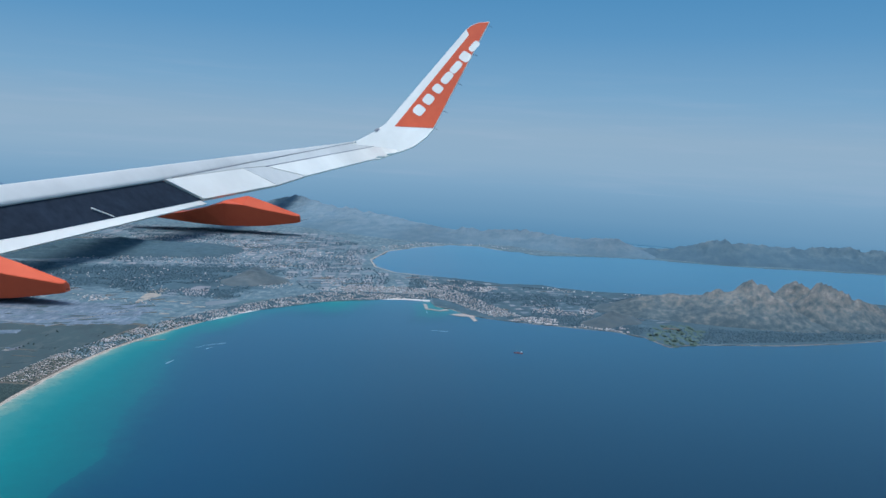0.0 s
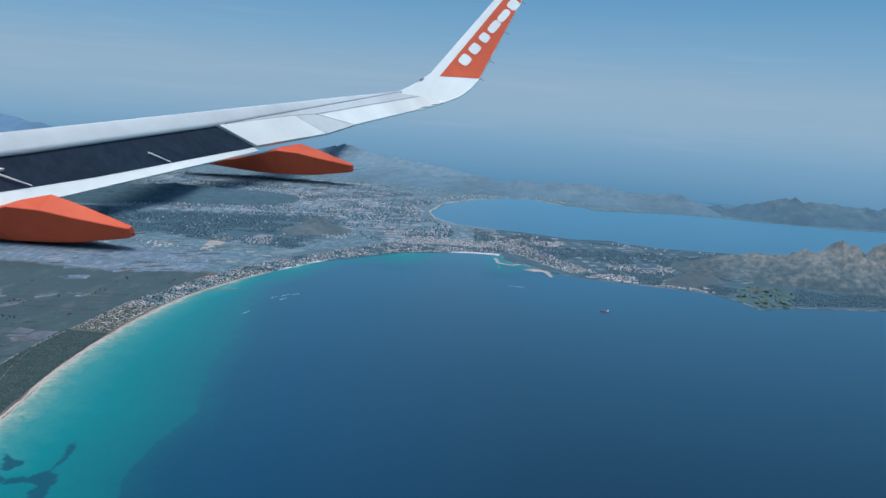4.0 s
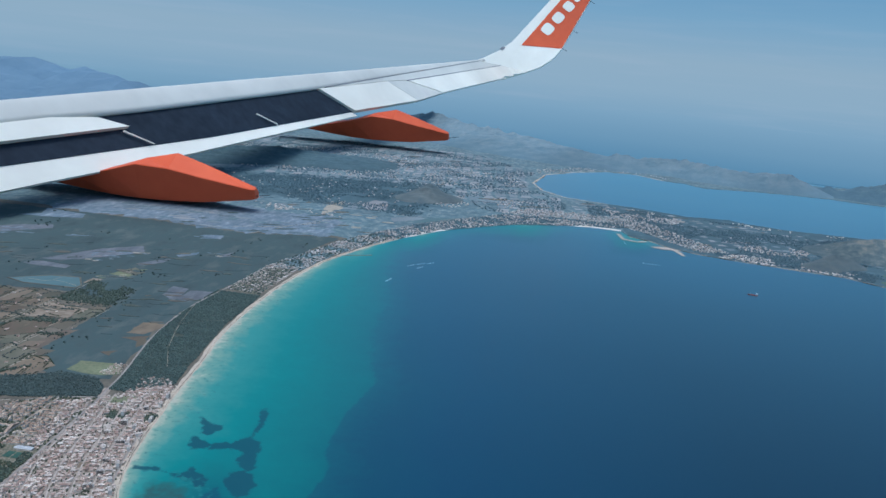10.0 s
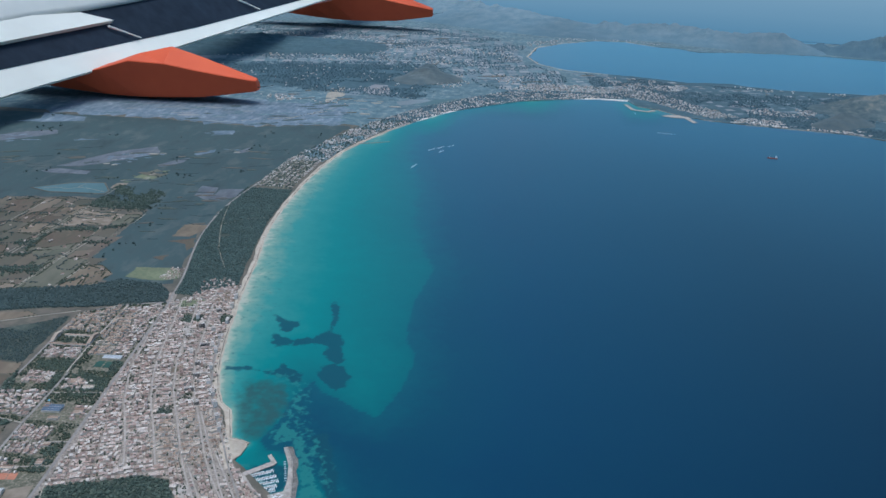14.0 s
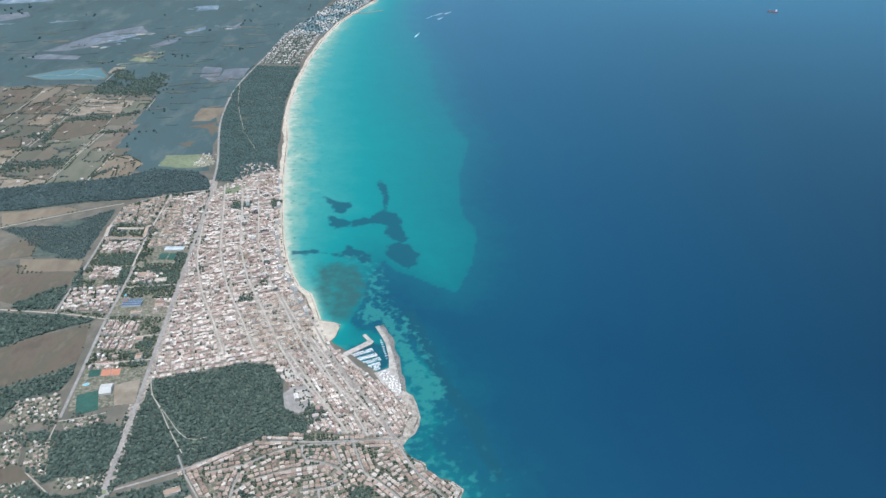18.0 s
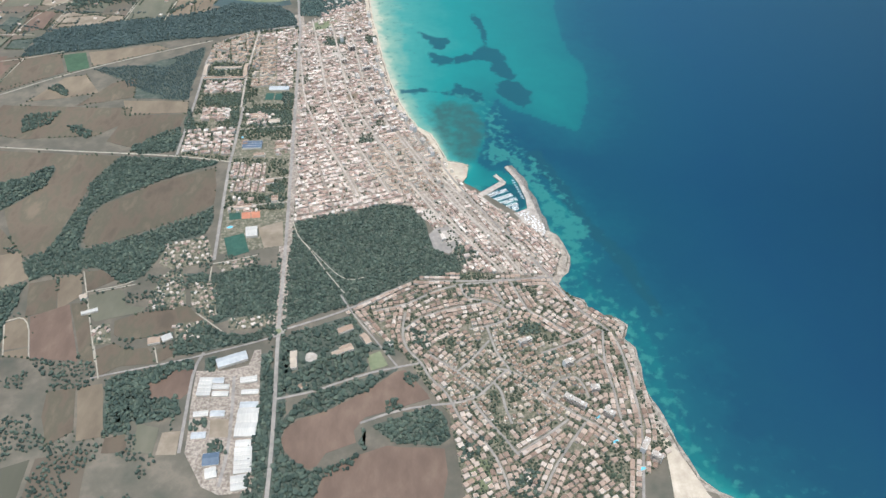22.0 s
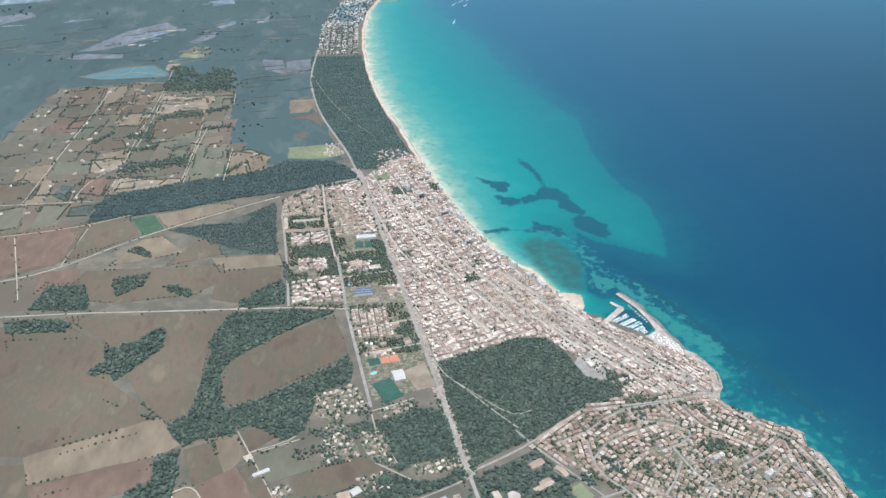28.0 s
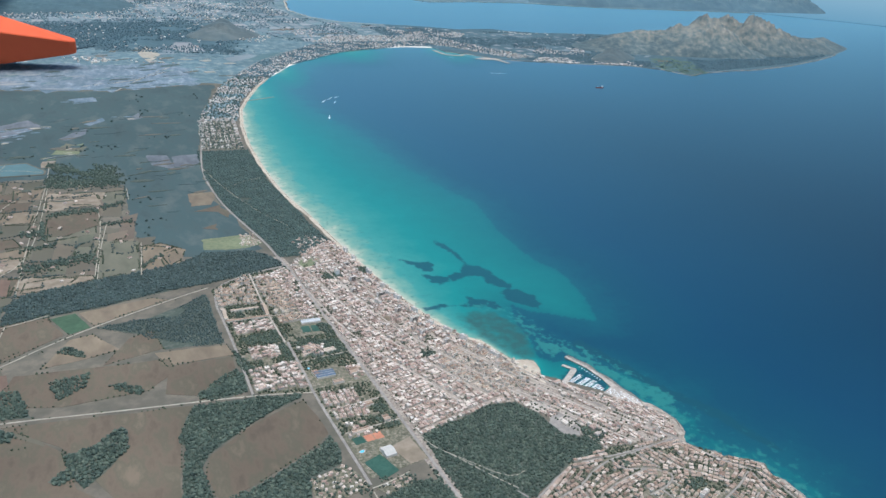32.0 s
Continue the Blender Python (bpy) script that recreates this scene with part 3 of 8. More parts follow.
def sea_nodes(m):
    n, l = m.node_tree.nodes, m.node_tree.links
    b = n["Principled BSDF"]
    b.inputs["Roughness"].default_value, b.inputs["IOR"].default_value = 0.42, 1.33
    geo = n.new("ShaderNodeNewGeometry")

    def tex(scale, detail):
        t = n.new("ShaderNodeTexNoise")
        t.inputs["Scale"].default_value, t.inputs["Detail"].default_value = scale, detail
        l.new(geo.outputs["Position"], t.inputs["Vector"])
        return t.outputs["Fac"]

    def math_node(op, a, c):
        k = n.new("ShaderNodeMath")
        k.operation = op
        for s, v in zip(k.inputs, (a, c)):
            if isinstance(v, float):
                s.default_value = v
            else:
                l.new(v, s)
        return k.outputs[0]

    def attr(name):
        a = n.new("ShaderNodeAttribute")
        a.attribute_name = name
        return a.outputs["Fac"]

    ragged = math_node("ADD", math_node("MULTIPLY", math_node("SUBTRACT", tex(0.07, 9.0), 0.5), 0.24), math_node("MULTIPLY", math_node("SUBTRACT", tex(0.24, 8.0), 0.5), 0.13))
    depth = math_node("MULTIPLY", math_node("ADD", attr("shoal"), ragged), 0.5)
    ramp = n.new("ShaderNodeValToRGB")
    el = ramp.color_ramp.elements
    stops = [(0.0, (0.40, 0.40, 0.31)), (0.03, (0.17, 0.295, 0.23)), (0.085, (0.048, 0.225, 0.2)), (0.2, (0.012, 0.176, 0.166)), (0.34, (0.010, 0.137, 0.136)), (0.462, (0.007, 0.106, 0.116)),
             (0.508, (0.007, 0.073, 0.099)), (0.60, (0.005, 0.048, 0.083)), (0.80, (0.004, 0.038, 0.081)), (1.0, (0.004, 0.038, 0.081))]
    while len(el) < len(stops):
        el.new(0.5)
    for e, (p, c) in zip(el, stops):
        e.position, e.color = p, (*c, 1.0)
    l.new(depth, ramp.inputs[0])
    edge = math_node("ADD", attr("weed"), math_node("ADD", math_node("MULTIPLY", math_node("SUBTRACT", tex(0.24, 12.0), 0.5), 6.5), 0.2))
    cover = n.new("ShaderNodeMapRange")
    cover.inputs[1].default_value, cover.inputs[2].default_value = -0.6, 0.9
    cover.inputs[4].default_value = 0.86
    l.new(edge, cover.inputs[0])
    mix = n.new("ShaderNodeMix")
    mix.data_type = "RGBA"
    l.new(cover.outputs[0], mix.inputs[0])
    l.new(ramp.outputs[0], mix.inputs[6])
    mix.inputs[7].default_value = (0.008, 0.056, 0.078, 1.0)
    # a loose sea-grass meadow off the town and drifted weed along the beach
    grass = n.new("ShaderNodeMapRange")
    grass.inputs[1].default_value, grass.inputs[2].default_value = -2.0, 4.2
    grass.inputs[4].default_value = 0.85
    l.new(math_node("ADD", attr("meadow"), math_node("MULTIPLY", math_node("SUBTRACT", tex(0.2, 10.0), 0.5), 13.0)), grass.inputs[0])
    mixg = n.new("ShaderNodeMix")
    mixg.data_type = "RGBA"
    l.new(grass.outputs[0], mixg.inputs[0])
    l.new(mix.outputs[2], mixg.inputs[6])
    mixg.inputs[7].default_value = (0.03, 0.075, 0.07, 1.0)
    lines = n.new("ShaderNodeMapRange")
    lines.inputs[1].default_value, lines.inputs[2].default_value = 0.58, 0.68
    lines.inputs[4].default_value = 0.6
    l.new(tex(0.3, 9.0), lines.inputs[0])
    near0 = n.new("ShaderNodeMapRange")
    near0.inputs[1].default_value, near0.inputs[2].default_value = 0.015, 0.05
    l.new(attr("shoal"), near0.inputs[0])
    near1 = n.new("ShaderNodeMapRange")
    near1.inputs[1].default_value, near1.inputs[2].default_value = 0.32, 0.1
    l.new(attr("shoal"), near1.inputs[0])
    mixd = n.new("ShaderNodeMix")
    mixd.data_type = "RGBA"
    l.new(math_node("MULTIPLY", lines.outputs[0], math_node("MULTIPLY", near0.outputs[0], near1.outputs[0])), mixd.inputs[0])
    l.new(mixg.outputs[2], mixd.inputs[6])
    mixd.inputs[7].default_value = (0.03, 0.12, 0.12, 1.0)
    mix = mixd
    # turquoise gaps in the reef along the rocky shore
    gaps = n.new("ShaderNodeMapRange")
    gaps.inputs[1].default_value, gaps.inputs[2].default_value = 0.53, 0.66
    l.new(math_node("ADD", tex(0.3, 12.0), math_node("MULTIPLY", math_node("SUBTRACT", attr("reef"), 0.42), 0.22)), gaps.inputs[0])
    patchy = math_node("MULTIPLY", gaps.outputs[0], math_node("MINIMUM", math_node("MULTIPLY", attr("reef"), 1.5), 0.85))
    mix2 = n.new("ShaderNodeMix")
    mix2.data_type = "RGBA"
    l.new(patchy, mix2.inputs[0])
    l.new(mix.outputs[2], mix2.inputs[6])
    mix2.inputs[7].default_value = (0.028, 0.162, 0.15, 1.0)
    # haze painted into the water: paler towards the second bay and open sea
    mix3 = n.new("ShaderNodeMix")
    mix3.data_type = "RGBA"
    l.new(attr("offing_haze"), mix3.inputs[0])
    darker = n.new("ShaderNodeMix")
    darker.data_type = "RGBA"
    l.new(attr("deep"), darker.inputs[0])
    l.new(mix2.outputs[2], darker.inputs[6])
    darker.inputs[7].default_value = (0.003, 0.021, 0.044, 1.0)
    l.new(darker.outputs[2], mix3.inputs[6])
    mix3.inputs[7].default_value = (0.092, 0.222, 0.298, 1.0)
    l.new(mix3.outputs[2], b.inputs["Base Color"])
    b.inputs["Specular IOR Level"].default_value = 0.36
    bp = n.new("ShaderNodeBump")
    bp.inputs["Strength"].default_value, bp.inputs["Distance"].default_value = 0.03, 0.2
    l.new(tex(1.6, 6.0), bp.inputs["Height"])
    l.new(bp.outputs["Normal"], b.inputs["Normal"])


sea_nodes(M_SEA)
sea = mesh_ob("water", np.stack([px, py, 0 * px], 1).tolist(), quads, M_SEA)
for key, values in (("shoal", shoal), ("weed", weed), ("reef", reef), ("meadow", meadow), ("offing_haze", offing_haze), ("deep", deep)):
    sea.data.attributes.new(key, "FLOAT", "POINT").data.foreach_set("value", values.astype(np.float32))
tagged(sea, "blue bay with turquoise shallows and dark weed beds", "sea", kind="structure")


# ---- hills ----
def hill(name, crest, width, material, label, step, seed, rough=0.5, kind="structure", grain=0.022):
    """A ridge along a crest of (x, y, height) points, falling away over the width, broken by gullies."""
    c = np.array(crest, float)
    x0, x1 = c[:, 0].min() - width * 1.3, c[:, 0].max() + width * 1.3
    y0, y1 = c[:, 1].min() - width * 1.3, c[:, 1].max() + width * 1.3
    hx, hy = np.arange(x0, x1 + step, step), np.arange(y0, y1 + step, step)
    mx, my = np.meshgrid(hx, hy)
    fx, fy = mx.ravel(), my.ravel()
    z = np.full(len(fx), -3.0)
    for (ax0, ay0, az0), (bx, by, bz) in zip(c[:-1], c[1:]):
        dx, dy = bx - ax0, by - ay0
        t = np.clip(((fx - ax0) * dx + (fy - ay0) * dy) / (dx * dx + dy * dy), 0, 1)
        d = np.hypot(fx - ax0 - t * dx, fy - ay0 - t * dy) / width
        z = np.maximum(z, (az0 + t * (bz - az0)) * np.clip(1 - d, 0, 1) ** 1.15 - 3.0 * np.clip(d - 0.8, 0, 1) * 5)
    lumps = np.array([noise.ridged_multi_fractal((a * grain + seed, b * grain, seed), 0.85, 2.1, 7, 1.0, 2.0) for a, b in zip(fx, fy)])
    z = np.where(z > 0, z * (1 - rough * 0.5 + rough * 0.42 * lumps), z) + GROUND_Z - 0.4
    m = len(hx)
    q = [(j * m + i, j * m + i + 1, (j + 1) * m + i + 1, (j + 1) * m + i) for j in range(len(hy) - 1) for i in range(m - 1)]
    ob = mesh_ob(name, np.stack([fx, fy, z], 1).tolist(), q, material)
    return tagged(ob, label, "hill", kind=kind)


hill("headland_hill", [(279, 1113, 12), (294, 1115, 24), (338, 1112, 29), (375, 1100, 31), (410, 1093, 47), (428, 1091, 53), (448, 1088, 60), (468, 1080, 50), (482, 1079, 44), (500, 1075, 20)], 64, M_LIMESTONE, "rocky limestone headland hill above the golf links", 2.8, 3, 0.34, grain=0.03)
hill("headland_hill", [(495, 1150, 20), (515, 1141, 45), (527, 1135, 54), (541, 1129, 50), (580, 1120, 30)], 52, M_LIMESTONE, "rocky wooded hill behind the headland summit", 2.8, 12, 0.34, grain=0.03)
hill("headland_hill", [(534, 1104, 42), (549, 1097, 62), (562, 1090, 55), (590, 1080, 42), (650, 1100, 26), (710, 1115, 20), (790, 1165, 16)], 50, M_LIMESTONE, "rocky limestone hill at the end of the headland", 2.8, 13, 0.34, grain=0.03)
hill("low_hill", [(212, 1002, 9), (234, 1026, 15), (255, 1036, 11)], 28, M_HEATH, "low heath hill by the port, its brown blued for haze", 3.5, 14, 0.5, grain=0.03)
hill("low_hill", [(-316, 1180, 14), (-304, 1195, 24), (-290, 1200, 14)], 46, M_HEATH, "low heath hill behind the resort, its brown blued for haze", 4.5, 4, 0.5, grain=0.03)
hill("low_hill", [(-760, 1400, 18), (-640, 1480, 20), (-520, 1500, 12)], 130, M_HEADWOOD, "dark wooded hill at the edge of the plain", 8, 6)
# the ridges from here on use stone colours with haze mixed in
hill("far_ridge", [(-500, 2380, 60), (-350, 2200, 50), (-219, 2100, 42), (-68, 2000, 27), (0, 1980, 20)], 175, M_HAZERIDGE, "bare mountain ridge in haze-blued grey beyond the second bay", 6, 7, 0.4, grain=0.015)
hill("far_ridge", [(34, 1928, 34), (75, 1923, 29), (121, 1918, 32), (180, 1905, 37), (245, 1850, 33), (305, 1824, 31), (363, 1806, 36), (397, 1802, 35), (430, 1798, 22)], 68, M_HAZERIDGE, "bare mountain ridge in haze-blued grey along the second bay", 4.5, 15, 0.34, grain=0.03)
hill("far_ridge", [(455, 1815, 10), (477, 1812, 21), (497, 1812, 13)], 48, M_HAZECAPE, "dark rocky knoll on the far cape", 4.5, 16, 0.5, grain=0.03)
hill("far_ridge", [(520, 1808, 17), (541, 1800, 27), (587, 1782, 38), (607, 1776, 46), (637, 1766, 50), (661, 1768, 46), (730, 1780, 42), (774, 1775, 40), (837, 1770, 42), (903, 1765, 47), (1066, 1755, 40), (1300, 1735, 44)], 70, M_HAZECAPE, "dark rocky mountain ridge along the far cape", 5, 8, 0.36, grain=0.03)
hill("far_ridge", [(-1900, 1650, 125), (-1420, 1960, 112), (-1265, 1960, 100), (-1080, 2000, 50)], 260, M_HAZERANGE, "far mountain range coloured haze blue at the end of the plain", 30, 9, 0.5, grain=0.006)

# ---- ground cover ----
MARSH = [(-900, 420), (-580, 445), (-567, 561), (-495, 570), (-450, 548), (-446, 456), (-428, 422), (-379, 424), (-386, 467), (-394, 504), (-399, 564), (-394.5, 619), (-384, 713), (-355, 858), (-376, 860), (-455, 832), (-560, 842), (-900, 840)]
tagged(patch("marsh", MARSH, M_MARSH, rough=3.0, lift=0.03), "flat dark green reed marsh with small pools", "marsh", kind="structure")
DARKWOOD = [(-900, 1020), (-573, 1089), (-291, 1049), (-300, 1322), (-462, 1299), (-589, 1255), (-900, 1240)]
tagged(patch("scrub_belt", DARKWOOD, M_HEADWOOD, rough=30.0, lift=0.03), "dark belt of evergreen scrub across the plain", "scrub", kind="structure")
SALT = [(-700, 990), (-563, 982), (-451, 968), (-378, 983), (-371, 865), (-453, 834), (-550, 844), (-700, 850)]
tagged(patch("salt_pans", SALT, M_SALT, rough=12.0, lift=0.035), "old salt pans crossed by dykes", "salt pan", kind="structure")
LAGOON = [(-308, 999), (-269, 1046), (-193, 1086), (-188, 1066), (-256, 1007)]
tagged(patch("lagoon", LAGOON, M_LAGOON, rough=3.0, lift=0.06), "narrow grey-blue lagoon behind the resort", "lagoon", kind="structure")
clearing_level = 0.05
srng = np.random.default_rng(77)


def shards(outline, count, materials, long=9.0, angle=0.3):
    """Ragged slivers of bare soil, salt and pools strewn inside an outline."""
    global clearing_level
    p = np.array(outline, float)
    made = 0
    while made < count:
        x, y = srng.uniform(p.min(0), p.max(0))
        if not inside(np.array([x]), np.array([y]), outline)[0]:
            continue
        made += 1
        a, u, v = angle + srng.uniform(-0.35, 0.35), long * srng.uniform(0.25, 1.0), long * srng.uniform(0.08, 0.3)
        ring = [(x + math.cos(k) * u * srng.uniform(0.6, 1.1) * math.cos(a) - math.sin(k) * v * srng.uniform(0.5, 1.2) * math.sin(a),
                 y + math.cos(k) * u * srng.uniform(0.6, 1.1) * math.sin(a) + math.sin(k) * v * srng.uniform(0.5, 1.2) * math.cos(a)) for k in np.arange(0, 6.2, 0.7)]
        clearing_level += 0.0006
        patch("bare_patch", ring, materials[made % len(materials)], ground, rough=0.8, lift=clearing_level, seed=made)


for outline, m in (([(-384.5, 1086), (-365.9, 1049.1), (-341.3, 1061.1), (-353.7, 1126.4), (-372.2, 1127)], M_HAZEPLOT), ([(-418.4, 1068.8), (-396.9, 1033.9), (-376.3, 1044), (-392.4, 1091.6)], M_HAZEPLOT),
                   ([(-412.7, 984.2), (-396.9, 1033.9), (-410.2, 1097.2), (-422.9, 1043.4)], M_TRACK), ([(-327, 1012.4), (-291, 1041.8), (-280.7, 1025.9), (-318.3, 988.7)], M_HAZEPLOT),
                   ([(-497, 626), (-490, 648), (-475, 653), (-478, 624)], M_LAWN),                    
                   ([(-430.5, 589.6), (-432.5, 615.5), (-417.5, 612.8), (-414.9, 579.5)], M_LILAC),
                   ([(-414.9, 583.4), (-415.1, 608.9), (-395.9, 613.4), (-393.5, 599.7), (-403.0, 580.7)], M_LILAC),
                   ([(-411.4, 514.7), (-411.2, 524.1), (-393.7, 525.8), (-394.0, 519.4), (-399.1, 500.7), (-411.7, 499.5)], M_TAN),
                   ([(-410.8, 490.9), (-394.3, 499.4), (-390.6, 484.3), (-392.1, 475.9), (-396.6, 486.5)], M_BROWN),
                   ([(-408.5, 461.2), (-400.4, 467.1), (-399.9, 456.9)], M_BROWN),
                   ([(-701.3, 795.9), (-684.9, 812.1), (-696.5, 840.5), (-643.5, 831.7), (-636.5, 813.5), (-671.5, 799.4)], M_SALT),
                   ([(-688.9, 732.3), (-669.3, 753.0), (-642.6, 769.0), (-633.7, 754.6), (-659.3, 723.7), (-676.0, 710.2)], M_LILAC),
                   ([(-656.0, 676.4), (-641.2, 670.7), (-636.0, 659.2), (-648.1, 662.9)], M_SALT),
                   ([(-579.5, 629.0), (-568.5, 639.4), (-538.4, 636.1), (-537.9, 626.2), (-572.2, 625.3)], M_LILAC),
                   ([(-493.5, 666.6), (-482.9, 688.0), (-474.3, 696.2), (-474.0, 678.7), (-487.7, 662.3)], M_LILAC),
                   ([(-476.0, 710.1), (-461.9, 730.7), (-459.9, 719.6), (-471.4, 705.1)], M_SALT),
                   ([(-442.8, 727.1), (-432.9, 745.6), (-429.7, 728.6), (-436.9, 722.1)], M_LILAC),
                   ([(-490.8, 802.6), (-469.8, 809.2), (-466.4, 792.0), (-483.5, 790.0)], M_SALT),
                   ([(-492.4, 635.5), (-487.6, 654.6), (-472.4, 643.1), (-476.0, 630.9)], M_PASTURE),
                   ([(-501.5, 594.3), (-501.4, 609.2), (-492.7, 610.1), (-492.0, 592.8)], M_SANDLOT),
                   ([(-574.2, 645.4), (-546.6, 702.3), (-518.2, 727.9), (-507.2, 706.6), (-531.0, 672.5), (-555.9, 647.3)], M_LILAC),
                   ([(-411, 444), (-396, 446), (-384, 446), (-379, 433), (-387, 427), (-411, 429)], M_LAWN), ):
    clearing_level += 0.0023
    patch("clearing", outline, m, ground, rough=1.5, lift=clearing_level)
for outline, count, ms, size in (([(-540, 696), (-522, 720), (-498, 700), (-537, 648), (-556, 668)], 22, (M_SALT, M_SALT, M_TRACK), 9.0), ([(-493, 800), (-470, 802), (-470, 782), (-493, 786)], 6, (M_SALT,), 8.0),
                                 ([(-454, 734), (-436, 742), (-433, 718), (-452, 716)], 7, (M_SALT, M_TRACK), 6.0), ([(-720, 725), (-640, 750), (-590, 738), (-660, 705)], 14, (M_SALT,), 14.0), ([(-640, 990), (-563, 980), (-451, 966), (-380, 980), (-373, 868), (-453, 838), (-550, 848), (-640, 854)], 90, (M_SALT, M_MARSH, M_HAZEFLOOR, M_SALT, M_HAZEPLOT), 20.0),
                                 ([(-700, 700), (-560, 720), (-400, 760), (-400, 600), (-470, 600), (-560, 640), (-700, 600)], 60, (M_MARSH, M_LAND, M_MARSH, M_WOODFLOOR), 13.0), ([(-450, 600), (-398, 640), (-395, 500), (-440, 480)], 26, (M_LAND, M_WOODFLOOR, M_MARSH), 9.0),
                                 ([(-540, 640), (-480, 660), (-470, 610), (-530, 610)], 14, (M_LAWN, M_WOODFLOOR, M_TRACK, M_MARSH), 6.0), ([(-520, 560), (-455, 555), (-450, 480), (-500, 500)], 10, (M_WOODFLOOR, M_LAND), 8.0)):
    shards(outline, count, ms, size)
shards([(-640, 1050), (-380, 985), (-372, 880), (-330, 900), (-300, 1010), (-285, 1050), (-573, 1090)], 60, (M_HAZEPLOT, M_HAZEFLOOR, M_LAND, M_HAZEPINE, M_TRACK), 15.0)
shards([(-60, 1140), (90, 1015), (232, 972), (320, 1000), (330, 1200), (240, 1250), (100, 1270), (-60, 1320)], 90, (M_HAZEPLOT, M_HAZEPINE, M_LAND, M_HAZEPINE, M_HAZEPLOT), 20.0)
shards([(-900, 1280), (-592, 1270), (-300, 1320), (-190, 1150), (-120, 1200), (-170, 1500), (-300, 1850), (-900, 1850)], 130, (M_HAZEPLOT, M_HAZEPINE, M_HAZEPLOT, M_LAND, M_HAZEPINE), 34.0)
BIGPOND = [(-559, 583), (-534, 601), (-511.5, 605), (-499, 586.5), (-499, 579.5), (-542, 576.5)]
patch("pond_bank", [(-561, 582.5), (-534.5, 603), (-511, 607), (-497.5, 586.6), (-498, 578), (-542, 575)], M_LAND, ground, lift=0.3)
patch("pond", BIGPOND, M_LAGOON, ground, lift=0.33)
tagged(ribbon("dyke", [(-553, 582), (-540, 588), (-531, 584), (-526, 591), (-512, 588), (-500, 583)], 0.5, M_TRACK, 0.36), "pale dyke through a marsh pond", "dyke", kind="structure")
tagged(ribbon("dyke", [(-526, 591), (-524, 602)], 0.5, M_TRACK, 0.36), "pale dyke through a marsh pond", "dyke", kind="structure")

# single fields of the southern plain
FIELDS = []


def field(name, outline, m):
    FIELDS.append((name, outline, m))
    patch(name, outline, m, ground, rough=0.5, lift=0.0461 + 0.0011 * len(FIELDS), seed=len(FIELDS) + 2)


field("field", [(-560, 284), (-514, 279), (-491, 279), (-476, 263), (-470, 231), (-451, 218), (-490, 207), (-560, 215)], M_BROWN)
field("field", [(-560, 288), (-512, 290), (-507, 306), (-512, 314), (-560, 310)], M_FIELD)
field("field", [(-512, 302), (-501, 327), (-496, 309), (-506, 308)], M_FIELD)
field("field", [(-560, 317), (-530, 314), (-509, 325), (-481, 349), (-485, 366), (-521, 360), (-560, 352)], M_BROWN)
field("field", [(-560, 208), (-490, 203), (-452, 214), (-446, 206), (-450, 196), (-520, 180), (-560, 184)], M_BROWN)
field("field", [(-542.4, 350.7), (-511.6, 363), (-506.2, 331.5), (-529.2, 317.1)], M_RED)
field("field", [(-514.8, 318.3), (-497.8, 319.7), (-495, 304.3), (-511.7, 301.7)], M_RED)
field("field", [(-515, 280.9), (-487.4, 280.3), (-481.2, 267.9), (-510.5, 269.5)], M_FIELD)
field("field", [(-496.5, 282.9), (-430.7, 279.1), (-436.1, 264.9), (-437.9, 247.4), (-439, 231.4), (-439.4, 219.6), (-447.9, 217.3), (-455.4, 225.9), (-476.5, 265.6)], M_BROWN)
field("field", [(-518.8, 284.3), (-498.8, 281.8), (-476.6, 263.8), (-470.5, 241.3), (-452.1, 222.7), (-490.2, 208.8)], M_BROWN)
field("field", [(-449.4, 219.7), (-489.2, 206.1), (-484.6, 194), (-447.2, 201.8), (-441.2, 205.8), (-445.8, 212.8)], M_TAN)
field("field", [(-484.1, 192.8), (-450.6, 201), (-447.5, 192), (-456.5, 187), (-470.7, 183.8), (-481, 184.5)], M_RED)
field("field", [(-440.1, 203.4), (-431.3, 205.9), (-426.2, 190.5), (-435.7, 187.9)], M_BROWN)
field("field", [(-431, 206.2), (-423.6, 208.3), (-420, 198), (-425.9, 190.8)], M_TAN)
field("field", [(-423.1, 209.6), (-417.2, 210.3), (-410.9, 205.6), (-419.5, 199.2)], M_BROWN)
field("field", [(-433.8, 187.7), (-422.9, 193.7), (-411.9, 168.9), (-427.8, 170)], M_RED)
field("field", [(-422.5, 193.9), (-417.1, 194.3), (-410.5, 179.8), (-406.4, 168.5), (-411.2, 168.9)], M_BROWN)
field("vineyard", [(-441.2, 185), (-434.9, 188.1), (-429.8, 175), (-437, 173.3)], M_TAN)
field("vineyard", [(-436.9, 172.7), (-429.7, 174.3), (-427.8, 170), (-435.9, 170.5)], M_TAN)
field("brown_field", [(-428, 246.7), (-423, 250.8), (-413.4, 259), (-403.1, 265.7), (-389.7, 271.8), (-386.3, 254.4), (-385.7, 248.1), (-390.5, 242.3), (-400.4, 236.4), (-409.9, 230.7), (-419.1, 225.3), (-426.5, 222.8), (-428.7, 225.3), (-430.6, 235.5), (-430.1, 240.6)], M_BROWN)
field("meadow", [(-417.7, 198), (-408.7, 200.8), (-406.3, 199.7), (-404.1, 193.3), (-397.4, 192.3), (-397.4, 190.5), (-411.7, 185.8), (-415.5, 189.6)], M_PASTURE)
